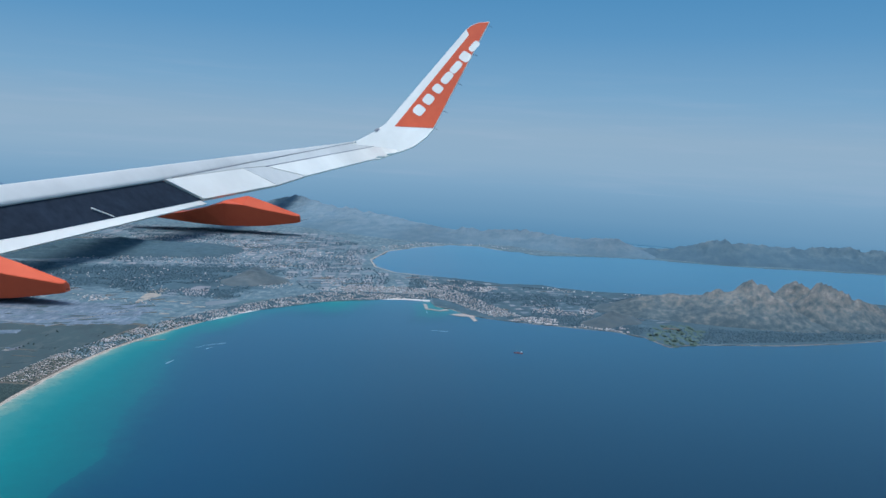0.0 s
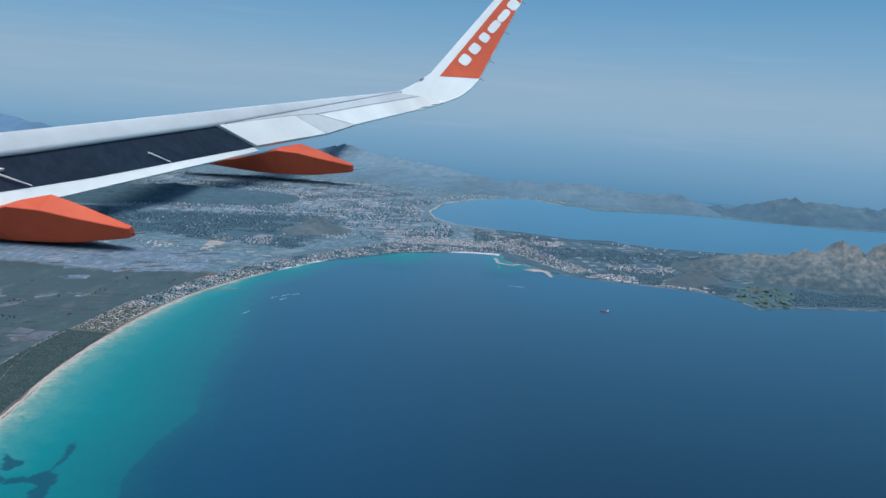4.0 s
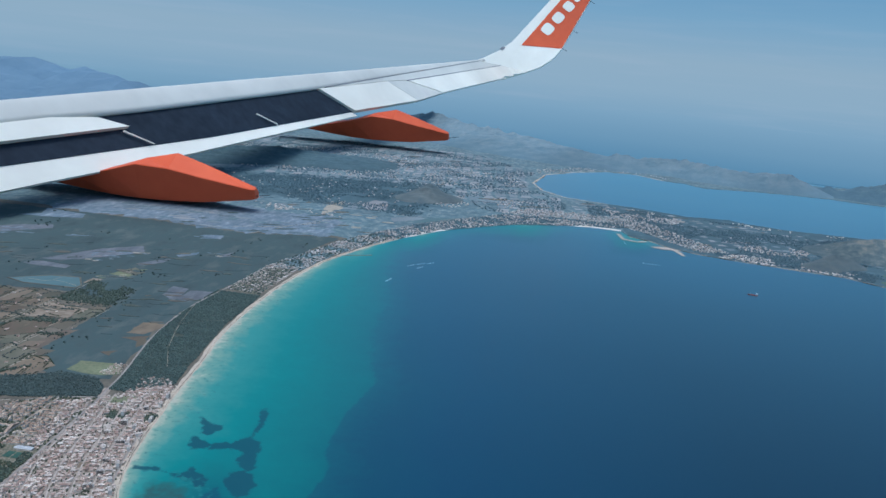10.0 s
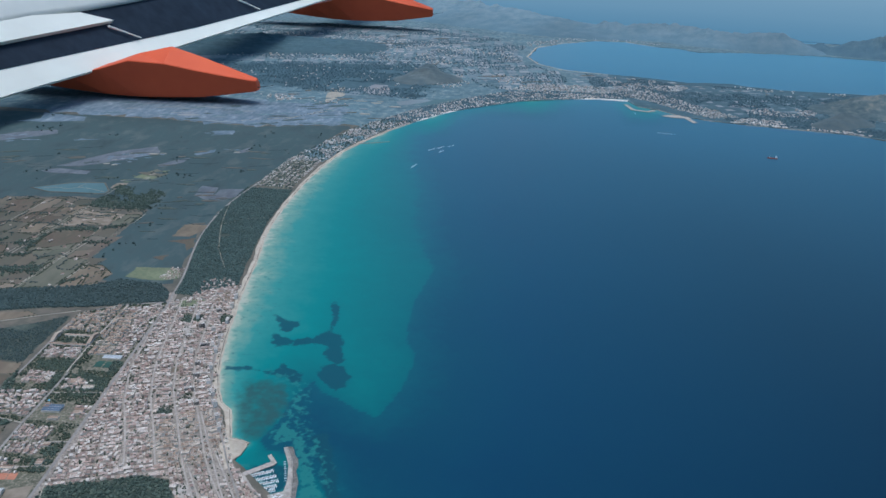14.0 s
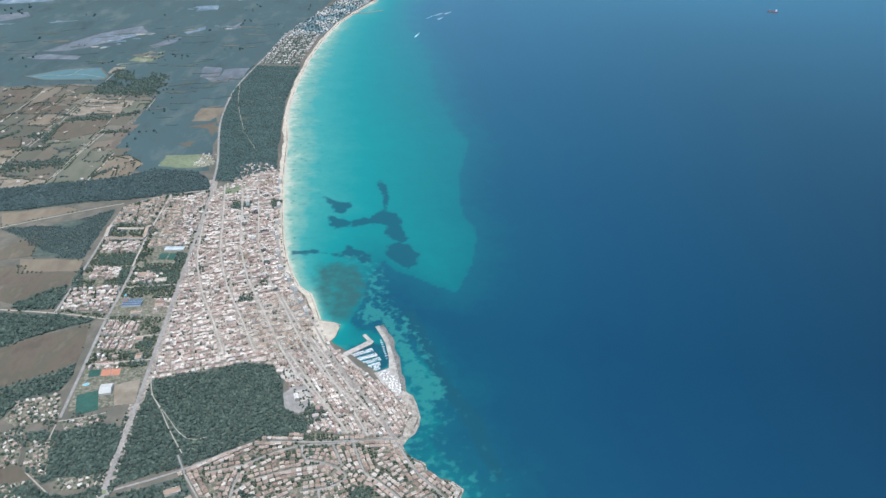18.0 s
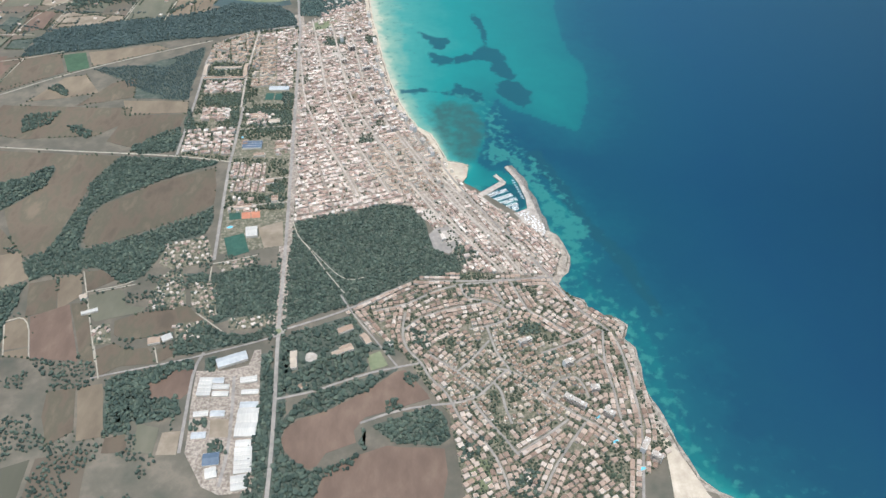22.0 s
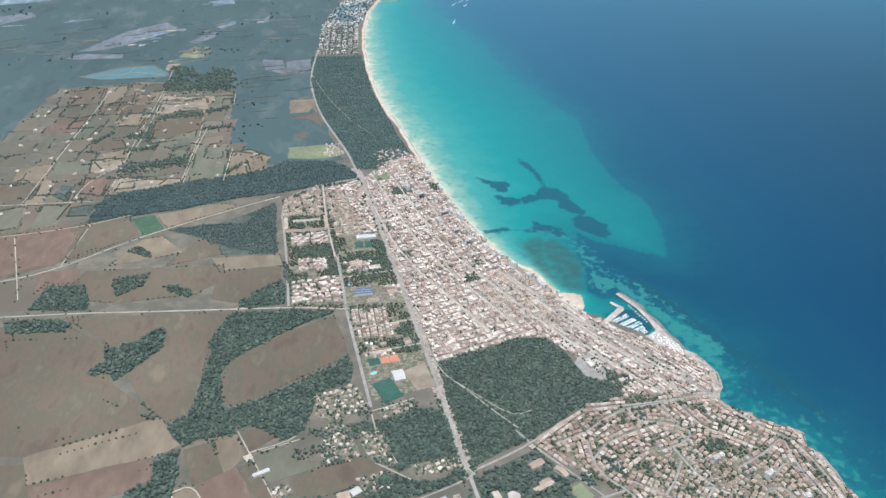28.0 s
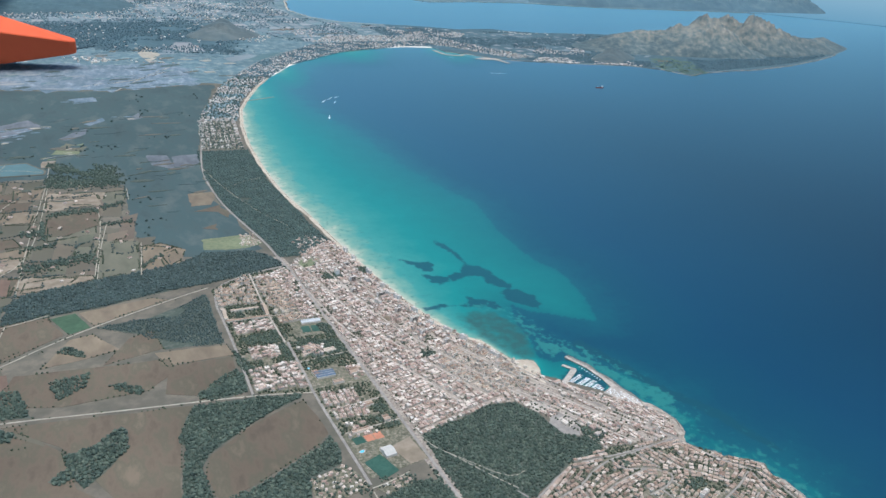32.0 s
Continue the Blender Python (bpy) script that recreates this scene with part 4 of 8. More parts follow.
field("field", [(-405.5, 186.1), (-397.2, 190), (-390, 191.3), (-383, 193.5), (-379.6, 190.1), (-376.4, 187.1), (-382.6, 183), (-392.7, 179.2), (-399.2, 177.7), (-403.8, 180.1)], M_BROWN)
field("field", [(-408.2, 173.8), (-402.8, 176.3), (-397.6, 173.9), (-391.5, 174.7), (-389.2, 171.2), (-388.2, 168.2), (-398.4, 167), (-403.5, 162.9)], M_BROWN)
field("field", [(-388.5, 174), (-384.5, 175.9), (-382.3, 171), (-386.5, 168.7)], M_BROWN)
field("field", [(-388, 160.4), (-382.2, 165.1), (-374.6, 165.8), (-373.9, 157.5), (-376.3, 154.3), (-384.9, 154.8)], M_RED)
field("red_field", [(-343.3, 143.7), (-339.9, 147.1), (-331.9, 150.2), (-320.4, 157.8), (-312.3, 165.1), (-308.8, 166.2), (-301.8, 157), (-301, 154.9), (-310.9, 151.3), (-320, 147.8), (-322.9, 143.4), (-322.2, 139.3), (-330.7, 135.7), (-332.7, 131.1), (-335, 130.2), (-339.2, 132.9), (-342.5, 136.6), (-343.9, 140.4)], M_RED)
field("red_field", [(-329.9, 129.8), (-321, 135.2), (-313.1, 138.2), (-296.9, 137.3), (-295.9, 129.4), (-297.1, 121.4), (-332.6, 121.3)], M_RED)
field("lawn", [(-321.1, 172.1), (-317.2, 173.8), (-314.3, 168), (-319.9, 165.7)], M_LAWN)
field("lawn", [(-291, 132.5), (-284.9, 134.4), (-282.2, 128.6), (-285.7, 123.3), (-290.7, 125)], M_LAWN)
field("field", [(-533.1, 350.6), (-505.9, 354.4), (-509.2, 323.5), (-527.3, 324.6)], M_RED)
field("field", [(-501.6, 359.8), (-485.2, 363.4), (-477.9, 347.8), (-505.8, 325.3), (-503.8, 354.3)], M_BROWN)
field("green_field", [(-484.4, 364.6), (-474.1, 367.5), (-467.5, 352.1), (-476.6, 347.7)], M_GREEN)
field("field", [(-472.7, 367.4), (-440.6, 375.8), (-433.6, 372.3), (-466.2, 353.7)], M_TAN)
field("field", [(-476, 342.8), (-466.6, 345.5), (-455.9, 329.2), (-469.2, 325), (-485.7, 321.1)], M_TAN)
field("field", [(-459, 324.4), (-452, 338.2), (-442.1, 342.9), (-438.5, 325.6), (-462.6, 317.8)], M_BROWN)
field("field", [(-442.5, 322.9), (-412.8, 322.3), (-410.8, 312.9), (-438.2, 311.2)], M_TAN)
field("field", [(-437.9, 310.4), (-411.8, 312), (-411.7, 296.2), (-429, 285.6), (-440, 290)], M_BROWN)
SMALL_GROVE = [(-429, 285.6), (-419.2, 296.2), (-410.9, 301.7), (-409.7, 283.3), (-424.1, 280.1)]
field("field", [(-495.1, 317.9), (-462.9, 316.9), (-436.9, 316.2), (-435.3, 305.8), (-446.1, 294.1), (-475.7, 290.9), (-500.5, 296.7)], M_BROWN)
field("field", [(-417.1, 157), (-409, 158.4), (-404.4, 142.4), (-410.9, 137.7), (-415.2, 147.8)], M_BROWN)
field("field", [(-408.2, 158.6), (-401.5, 160.1), (-395.3, 140.8), (-402.9, 139.2)], M_TAN)
field("field", [(-394.7, 140.5), (-389.1, 141.8), (-386.8, 135.6), (-394.2, 135.3)], M_BROWN)
field("field", [(-378.6, 142.4), (-373.5, 143), (-372.9, 135.1), (-378.3, 134.8)], M_SANDLOT)
field("field", [(-386.5, 144.9), (-379.9, 144), (-379.6, 135.3), (-385.4, 135.6)], M_PASTURE)

# the chequered farmland north of the wooded canal, and further plots to the hills
rng = np.random.default_rng(11)
FARM = [(-640, 389), (-559, 389), (-551, 416), (-600, 439), (-573, 458), (-567, 561), (-497, 567), (-495, 546), (-450, 543), (-446, 456), (-424, 434), (-431, 413), (-502, 391), (-512, 370), (-640, 365)]
FARFIELDS = [(-900, 1330), (-592, 1285), (-300, 1330), (-265, 1250), (-215, 1145), (-120, 1150), (-90, 1250), (-110, 1345), (-160, 1410), (-170, 1500), (-150, 1640), (-300, 1900), (-900, 1900)]
EASTPLOTS = [(-85, 1160), (20, 1120), (90, 1060), (170, 1030), (240, 1020), (330, 1060), (330, 1200), (180, 1250), (40, 1300), (-80, 1340)]


def plots(outline, du, dv, angle, gap, material, lift):
    """Farm plots in a leaning chequer, with uneven sides and some left to scrub."""
    c, s = math.cos(angle), math.sin(angle)
    p = np.array(outline, float)
    mid = p.mean(0)
    reach = np.abs(p - mid).max() * 1.5
    nu, nv = int(reach / du), int(reach / dv)
    corner = {}
    for i in range(-nu, nu + 2):
        for j in range(-nv, nv + 2):
            u, v = (i + rng.uniform(-0.22, 0.22)) * du, (j + rng.uniform(-0.22, 0.22)) * dv
            corner[i, j] = (mid[0] + u * c - v * s + 0.12 * v, mid[1] + u * s + v * c)
    for i in range(-nu, nu + 1):
        for j in range(-nv, nv + 1):
            q = [corner[i, j], corner[i + 1, j], corner[i + 1, j + 1], corner[i, j + 1]]
            cx, cy = np.mean(q, 0)
            if rng.random() < 0.12 or not inside(np.array([cx]), np.array([cy]), outline)[0]:
                continue
            q = [(cx + (x - cx) * gap, cy + (y - cy) * gap) for x, y in q]
            for k in range(4):
                for f in np.arange(0, 1, 0.11):
                    EDGES.append((q[k][0] + f * (q[(k + 1) % 4][0] - q[k][0]), q[k][1] + f * (q[(k + 1) % 4][1] - q[k][1])))
            part("plot", slab_bm(q, GROUND_Z - 0.2, GROUND_Z + lift), material, ground)


EDGES = []
plots(FARM, 10.0, 19.0, 0.05, 0.97, M_FIELD, 0.04)
FARM_EDGES = list(EDGES)


def parcel(outline, m):
    """One farm plot on the chequered farmland, told apart by its crop."""
    PARCELS.append(outline)
    patch("plot", outline, m, ground, rough=0.7, lift=0.062 + 0.0009 * len(PARCELS), seed=len(PARCELS))


PARCELS = []
parcel([(-536.9, 383.4), (-530.7, 383), (-529.1, 360.3), (-533.6, 355)], M_FIELD)
parcel([(-554.1, 377), (-538.4, 382.8), (-535.6, 360.7), (-546.4, 356.9)], M_PASTURE)
parcel([(-529.5, 382.9), (-516.9, 382.2), (-519.5, 365.5), (-524.7, 360.1), (-529.3, 362.6)], M_PASTURE)
parcel([(-515.6, 379.6), (-504.3, 381.4), (-505, 369.9), (-515.4, 369.9)], M_WOODFLOOR)
parcel([(-517.6, 412), (-500.5, 411), (-503.1, 391.6), (-517.1, 386.6)], M_BROWN)
parcel([(-528.2, 393), (-526.9, 405.6), (-519.3, 403.8), (-519.4, 386.7)], M_WOODFLOOR)
parcel([(-498.5, 393.9), (-497.3, 405.3), (-480.3, 409.2), (-467.4, 407.7), (-465.9, 402.8), (-491.6, 394.2)], M_SANDLOT)
parcel([(-516.8, 435.5), (-502.1, 437), (-500.4, 422.5), (-510.3, 423.1)], M_SANDLOT)
parcel([(-554.8, 428.6), (-537.4, 433.6), (-538, 412.5), (-553.1, 413.4)], M_TAN)
parcel([(-535.8, 436.5), (-518, 435.5), (-516.1, 419.8), (-535.9, 417.3)], M_PASTURE)
parcel([(-552.7, 410.6), (-537.6, 409.7), (-536.7, 390.9), (-558.4, 388.4), (-565.5, 407.2)], M_BROWN)
parcel([(-462.8, 449.9), (-445.3, 448.9), (-444.7, 409.2), (-462.1, 403.2)], M_PASTURE)
parcel([(-476.1, 443.4), (-465.5, 446.8), (-466.6, 433.4), (-475.9, 430.9)], M_PASTURE)
parcel([(-439.9, 425.8), (-434.5, 427.7), (-432.1, 408.5), (-442.9, 407.7)], M_PASTURE)
parcel([(-433.5, 426.9), (-425.5, 432.6), (-423.9, 414.5), (-430, 411.2)], M_SANDLOT)
parcel([(-440.4, 441.3), (-426.2, 435.8), (-434.4, 429.3), (-440, 428.8)], M_FIELD)
parcel([(-494.6, 530.2), (-466.3, 533.1), (-463.1, 511.9), (-493.6, 505.6)], M_SANDLOT)
parcel([(-465.2, 533), (-454.6, 532.4), (-455.6, 512.5), (-461.8, 512.9)], M_PASTURE)
parcel([(-557.9, 552.2), (-536.1, 559.1), (-534.4, 530.2), (-551.4, 521.7)], M_BROWN)
parcel([(-534.6, 559), (-521, 561.8), (-521, 529.5), (-530.8, 524.8)], M_FIELD)
parcel([(-514.1, 546.6), (-497.5, 549.1), (-498.2, 528.3), (-513.2, 529.1)], M_TAN)
parcel([(-514.3, 502.8), (-497.5, 503.8), (-499.5, 488.6), (-515.3, 486.7)], M_SANDLOT)
parcel([(-555.8, 490.8), (-535.1, 499.1), (-535.9, 478.8), (-556.1, 479.9)], M_RED)
parcel([(-553.2, 504.9), (-534.2, 508.7), (-535.1, 499.1), (-552.9, 491.5)], M_BROWN)
parcel([(-524.2, 488.1), (-500.1, 485), (-502.3, 470.7), (-528.4, 466.1)], M_FIELD)
parcel([(-513.1, 445.4), (-498.1, 452.7), (-499.1, 437.6), (-517.3, 436.3)], M_TAN)
parcel([(-526.1, 523.5), (-501.8, 524.3), (-503.8, 508.1), (-527.2, 506.4)], M_BROWN)
parcel([(-491.1, 478.1), (-466.1, 485.9), (-465.9, 464.4), (-490.3, 457.2)], M_PASTURE)
parcel([(-460, 463.2), (-449.5, 466.9), (-450.8, 455), (-459.8, 451.4)], M_FIELD)
parcel([(-496.3, 518.3), (-493.8, 538.7), (-460.8, 535.4), (-461.6, 523.9), (-469.8, 513.2)], M_SANDLOT)
parcel([(-460.8, 535.4), (-447.9, 537.1), (-449.5, 518.1), (-461.5, 520.5)], M_PASTURE)
parcel([(-517.5, 491.7), (-515.3, 505.6), (-499.8, 500.8), (-500.7, 489.3)], M_TAN)
parcel([(-510.5, 535.8), (-509.7, 547.8), (-497.7, 546.9), (-498.6, 532.1)], M_TAN)
parcel([(-530.7, 510.5), (-522.5, 539.5), (-511.3, 542.8), (-509.4, 516.0), (-518.4, 506.6)], M_BROWN)
parcel([(-465.3, 403.7), (-463.5, 452.9), (-444.2, 449.5), (-445.2, 406.0)], M_PASTURE)
parcel([(-443.4, 405.5), (-442.3, 441.0), (-432.6, 443.2), (-420.4, 431.6), (-423.9, 417.8), (-432.5, 408.8)], M_TAN)
parcel([(-476.7, 436.9), (-474.5, 446.1), (-465.2, 445.7), (-466.5, 433.7)], M_PASTURE)
parcel([(-492.7, 464.7), (-492.1, 492.4), (-463.1, 501.5), (-464.4, 477.9), (-481.2, 463.8)], M_BROWN)
parcel([(-503.0, 397.1), (-499.9, 412.5), (-474.0, 406.4), (-477.1, 401.1), (-490.2, 399.1)], M_SANDLOT)
parcel([(-513.0, 388.7), (-516.6, 413.6), (-504.0, 411.7), (-503.9, 391.5)], M_RED)
parcel([(-518.1, 435.9), (-506.4, 439.1), (-503.5, 429.0), (-507.4, 419.2), (-515.8, 419.7)], M_SANDLOT)
parcel([(-524.0, 464.2), (-507.5, 464.2), (-502.6, 452.5), (-521.7, 448.7)], M_BROWN)
plots(FARFIELDS, 22.0, 30.0, 0.2, 0.72, M_HAZEPLOT, 0.045)
plots(EASTPLOTS, 22.0, 26.0, 0.4, 0.42, M_HAZEPLOT, 0.08)

SOUTHLAND = [(-640, 175), (-470, 168), (-432, 130), (-378, 120), (-376, 100), (-300, 100), (-215, 92), (-150, 60), (-105, 5), (-85, -60), (-70, -140), (-640, -140)]
plots(SOUTHLAND, 21.0, 27.0, 0.25, 0.93, M_FIELD, 0.035)

# ---- roads ----
MAIN_ROAD = [(-322, -140), (-334, -30), (-342, 60), (-345, 122), (-347, 147), (-351, 182), (-354, 220), (-361, 293), (-371, 398), (-374, 412), (-377, 434), (-385, 467), (-393, 504), (-398, 564), (-393, 619), (-382, 713), (-346, 864), (-282, 1010), (-190, 1122), (-60, 1180)]
ROADS = []


def road(line, w, m, lift):
    ROADS.append((line, w, m, lift))
    tagged(ribbon("track" if m is M_TRACK else "street" if m is M_STREET else "road", line, w, m, lift), "pale street through the town" if m is M_STREET else "pale road across the plain" if m is M_ROAD else "pale dirt track between fields", "road", kind="structure")


road(MAIN_ROAD, 1.15, M_ROAD, 0.12)
road([(-379, 216), (-385, 276), (-385, 284), (-387, 318)], 1.1, M_ROAD, 0.11)
road([(-408, 280), (-410, 329), (-414, 378), (-395, 392), (-372, 399)], 1.0, M_ROAD, 0.11)
road([(-560, 286), (-497, 286), (-460, 283), (-407, 280), (-385, 276)], 0.7, M_TRACK, 0.1)
road([(-351, 182), (-330, 191), (-308, 206), (-288, 206), (-258, 208)], 0.8, M_ROAD, 0.11)
road([(-243, 118), (-238, 145), (-238.5, 168), (-241, 183), (-250, 191), (-259, 208), (-267, 224), (-278, 239), (-290, 260), (-296, 273), (-307, 293), (-317, 316), (-324, 340), (-330, 368)], 0.8, M_ROAD, 0.108)
road([(-560, 306), (-530, 312), (-508, 320), (-477, 346), (-436, 370), (-414, 381)], 0.6, M_TRACK, 0.1)
road([(-500.6, 390.5), (-499.9, 461.8), (-495.9, 552.0), (-496.5, 602.7)], 0.45, M_TRACK, 0.104)
road([(-466.2, 403.9), (-463.2, 471.8), (-464.8, 502.1)], 0.45, M_TRACK, 0.104)
road([(-444.3, 403.5), (-442.8, 446.4)], 0.45, M_TRACK, 0.104)
road([(-447.3, 519.4), (-447.9, 540.7)], 0.45, M_TRACK, 0.104)
road([(-518.4, 506.6), (-516.8, 518.3), (-510.9, 529.3)], 0.45, M_TRACK, 0.104)
road([(-397.1, 581.3), (-387.0, 529.7), (-372.5, 483.2), (-357.9, 453.2)], 0.22, M_TRACK, 0.104)
road([(-387.0, 529.7), (-371.6, 544.4), (-360.0, 549.0)], 0.22, M_TRACK, 0.104)
road([(-562, 846), (-450, 838), (-372, 862)], 1.2, M_MARSH, 0.1)
road([(-450, 836), (-420, 905), (-380, 978)], 1.0, M_TRACK, 0.1)
road([(-470, 862), (-430, 885), (-398, 930)], 1.6, M_TRACK, 0.1)
road([(-350, 416), (-342, 382), (-334, 341), (-324, 312), (-312, 288), (-301, 264), (-288, 242), (-272, 224)], 0.7, M_STREET, 0.092)
road([(-358, 412), (-350, 378), (-342, 337), (-332, 308), (-320, 284), (-309, 260), (-296, 238), (-281, 219)], 0.7, M_STREET, 0.094)
road([(-366, 406), (-359, 374), (-351, 333), (-341, 304), (-329, 280), (-318, 256)], 0.7, M_STREET, 0.096)
road([(-367, 366), (-361, 328), (-351, 299), (-339, 275), (-330, 254)], 0.7, M_STREET, 0.098)
road([(-314, 295), (-297.8, 263.7), (-286, 241.6), (-275.3, 223.3), (-268.5, 209.5)], 0.65, M_STREET, 0.086)
road([(-304.5, 256), (-290.3, 233), (-275.6, 210.9)], 0.65, M_STREET, 0.085)
road([(-296.7, 265.7), (-281.5, 241.7), (-271, 224.9), (-263.1, 214)], 0.65, M_STREET, 0.084)
road([(-392, 392), (-391, 350), (-388, 318)], 0.8, M_STREET, 0.09)
road([(-409, 345), (-390, 344), (-366, 346)], 0.42, M_STREET, 0.091)
road([(-385, 300), (-361, 304)], 0.42, M_STREET, 0.093)
road([(-382, 262), (-358, 266)], 0.42, M_STREET, 0.089)
road([(-380, 246), (-356, 250)], 0.42, M_STREET, 0.087)
road([(-331.9, 198.8), (-327.6, 190.8), (-319.6, 179.5), (-311.1, 167.1)], 0.6, M_ROAD, 0.0905)
road([(-347.5, 154.6), (-335.9, 157.7), (-329.3, 161), (-319, 165.2), (-311.1, 167.3), (-304, 169)], 0.75, M_ROAD, 0.0912)
road([(-309.6, 191), (-310.4, 182.1), (-309.2, 176), (-306.7, 172.4), (-303.6, 168.8), (-301.4, 163.3), (-296.3, 157.9), (-293.9, 152.6)], 0.75, M_ROAD, 0.0919)
road([(-320, 191.2), (-308.6, 194.9), (-300.9, 200.4), (-290.9, 204.7), (-281, 205.3), (-269, 207.2), (-260.8, 208.7)], 0.75, M_ROAD, 0.0926)
road([(-290.9, 204.7), (-289.3, 197.8), (-281.6, 196.5), (-277, 193.9), (-273.9, 191.3), (-274.6, 188.7), (-278.5, 186.1), (-282.4, 184.8), (-288.1, 183.5)], 0.75, M_ROAD, 0.0933)
road([(-282.4, 184.8), (-281, 178.6), (-279.6, 172.6), (-276.1, 166.9)], 0.75, M_ROAD, 0.0940)
road([(-301.3, 172.5), (-292.5, 165.6), (-285.8, 159), (-284.3, 156.7)], 0.75, M_ROAD, 0.0947)
road([(-321.6, 146), (-310.8, 150.7), (-299.8, 152.8), (-293, 153.3), (-286, 155.8), (-280.3, 162.8), (-276.1, 166.9)], 0.75, M_ROAD, 0.0954)
road([(-293.9, 152.6), (-291.6, 146.5), (-286.9, 141.6), (-283.6, 137.8), (-280.2, 130), (-278.8, 123.3)], 0.75, M_ROAD, 0.0961)
road([(-287.9, 154.1), (-284.8, 148.6), (-280.3, 142.6), (-275.3, 135)], 0.75, M_ROAD, 0.0968)
road([(-281.3, 161.3), (-279, 158), (-278.3, 151.7), (-276.6, 146)], 0.75, M_ROAD, 0.0975)
road([(-280, 166.9), (-274.8, 165.8), (-266.8, 158.1), (-259.2, 150.7), (-251.6, 145.7), (-245.6, 140.6)], 0.75, M_ROAD, 0.0982)
road([(-265.2, 157.4), (-261, 162.5), (-255.5, 164.3), (-253.5, 160.3), (-252.5, 155.6)], 0.75, M_ROAD, 0.0989)
road([(-273.1, 205.7), (-270, 196.6), (-267.6, 191.3), (-263.2, 188.8), (-254.9, 180.8)], 0.75, M_ROAD, 0.0996)
road([(-280.1, 204.8), (-275.9, 195.2)], 0.75, M_ROAD, 0.1003)
road([(-265, 173.4), (-255.3, 177.6), (-252.9, 178.8), (-245, 183.8)], 0.75, M_ROAD, 0.1010)
road([(-244.2, 183.3), (-245.7, 169.4), (-244.3, 158.2), (-244.2, 147.8), (-241.6, 141.4)], 0.75, M_ROAD, 0.1017)
road([(-310.4, 182.1), (-304.8, 188.4), (-295.3, 192.4), (-281.6, 196)], 0.75, M_ROAD, 0.1024)
road([(-292.5, 165.6), (-286.9, 171.4), (-281.9, 178.6)], 0.75, M_ROAD, 0.1031)
road([(-276, 135.9), (-267.2, 141.7), (-259.7, 147.7)], 0.75, M_ROAD, 0.1038)
road([(-269.5, 123.4), (-265.1, 132.3), (-259.1, 140.8), (-254.8, 146.7)], 0.75, M_ROAD, 0.1045)
road([(-254.7, 169.3), (-248.6, 174), (-245.7, 169.4)], 0.75, M_ROAD, 0.1052)
road([(-378.9, 214.2), (-371.6, 216), (-363.6, 219.1)], 0.42, M_TRACK, 0.1005)
road([(-418.9, 199.6), (-408.2, 202.7), (-404.6, 205)], 0.42, M_TRACK, 0.1009)
road([(-379.6, 190.1), (-371.7, 183.8), (-367.4, 180.4)], 0.42, M_TRACK, 0.1013)
road([(-405.8, 162.2), (-396.1, 165), (-382.9, 168.5), (-374.3, 171.3), (-359.4, 176.6), (-350.8, 180)], 0.6, M_ROAD, 0.1017)
road([(-389.4, 174.9), (-386.8, 168.4)], 0.42, M_TRACK, 0.1021)
road([(-408.8, 175.3), (-403.3, 162)], 0.42, M_TRACK, 0.1025)
road([(-373.2, 172.7), (-374.9, 166.2), (-373.6, 151.2), (-372.2, 135.5)], 0.95, M_ROAD, 0.1029)
road([(-361.7, 163.2), (-359.5, 147.2), (-358.4, 135.6), (-358.8, 124.8)], 0.95, M_ROAD, 0.1033)
road([(-393.8, 209.4), (-387.3, 191.6)], 0.42, M_TRACK, 0.1037)
road([(-379, 212.4), (-378.3, 203.9), (-372.6, 189.2)], 0.42, M_TRACK, 0.1041)
road([(-442, 185.3), (-434.5, 188.5), (-427.6, 170)], 0.42, M_TRACK, 0.1045)
road([(-441.6, 186), (-436, 170.5)], 0.42, M_TRACK, 0.1049)
road([(-423.3, 209.7), (-406.4, 168.5)], 0.42, M_TRACK, 0.1053)
road([(-415.2, 199.7), (-403.2, 203.5)], 0.42, M_TRACK, 0.1057)
road([(-540.5, 385.4), (-537.9, 431.3), (-535.4, 477), (-532.4, 523.8), (-531.6, 557.7)], 0.45, M_TRACK, 0.1075)
road([(-517.5, 384.1), (-513.7, 411.1), (-500, 428.4), (-495.2, 478.3), (-495, 558.1)], 0.45, M_TRACK, 0.1079)
road([(-465.1, 402), (-463.6, 443.5), (-460.4, 478.2)], 0.45, M_TRACK, 0.1083)
road([(-444.1, 407.1), (-442.6, 443.1)], 0.45, M_TRACK, 0.1087)
road([(-544.5, 351.8), (-519.6, 355.8), (-502.3, 360.4), (-485.3, 368.1)], 0.45, M_TRACK, 0.1091)
road([(-556.9, 384.5), (-540.5, 385.4), (-506.6, 385.3)], 0.45, M_TRACK, 0.1095)
road([(-506.7, 323.4), (-502.3, 360.4)], 0.45, M_TRACK, 0.1099)
road([(-517, 297.7), (-533.6, 350.6)], 0.45, M_TRACK, 0.1103)
road([(-354.4, 240.5), (-350.9, 229.6), (-345.5, 222.6), (-338.3, 210.5), (-330.9, 199.9)], 0.35, M_TRACK, 0.112)
road([(-350.9, 229.6), (-340.3, 216.4), (-334.3, 208.9), (-329.4, 205.9), (-324.5, 207.7)], 0.25, M_TRACK, 0.113)
tagged(ribbon("verge", MAIN_ROAD[5:10], 4.6, M_PAVE, 0.064), "pale paved verge along the main road", "verge", kind="structure")


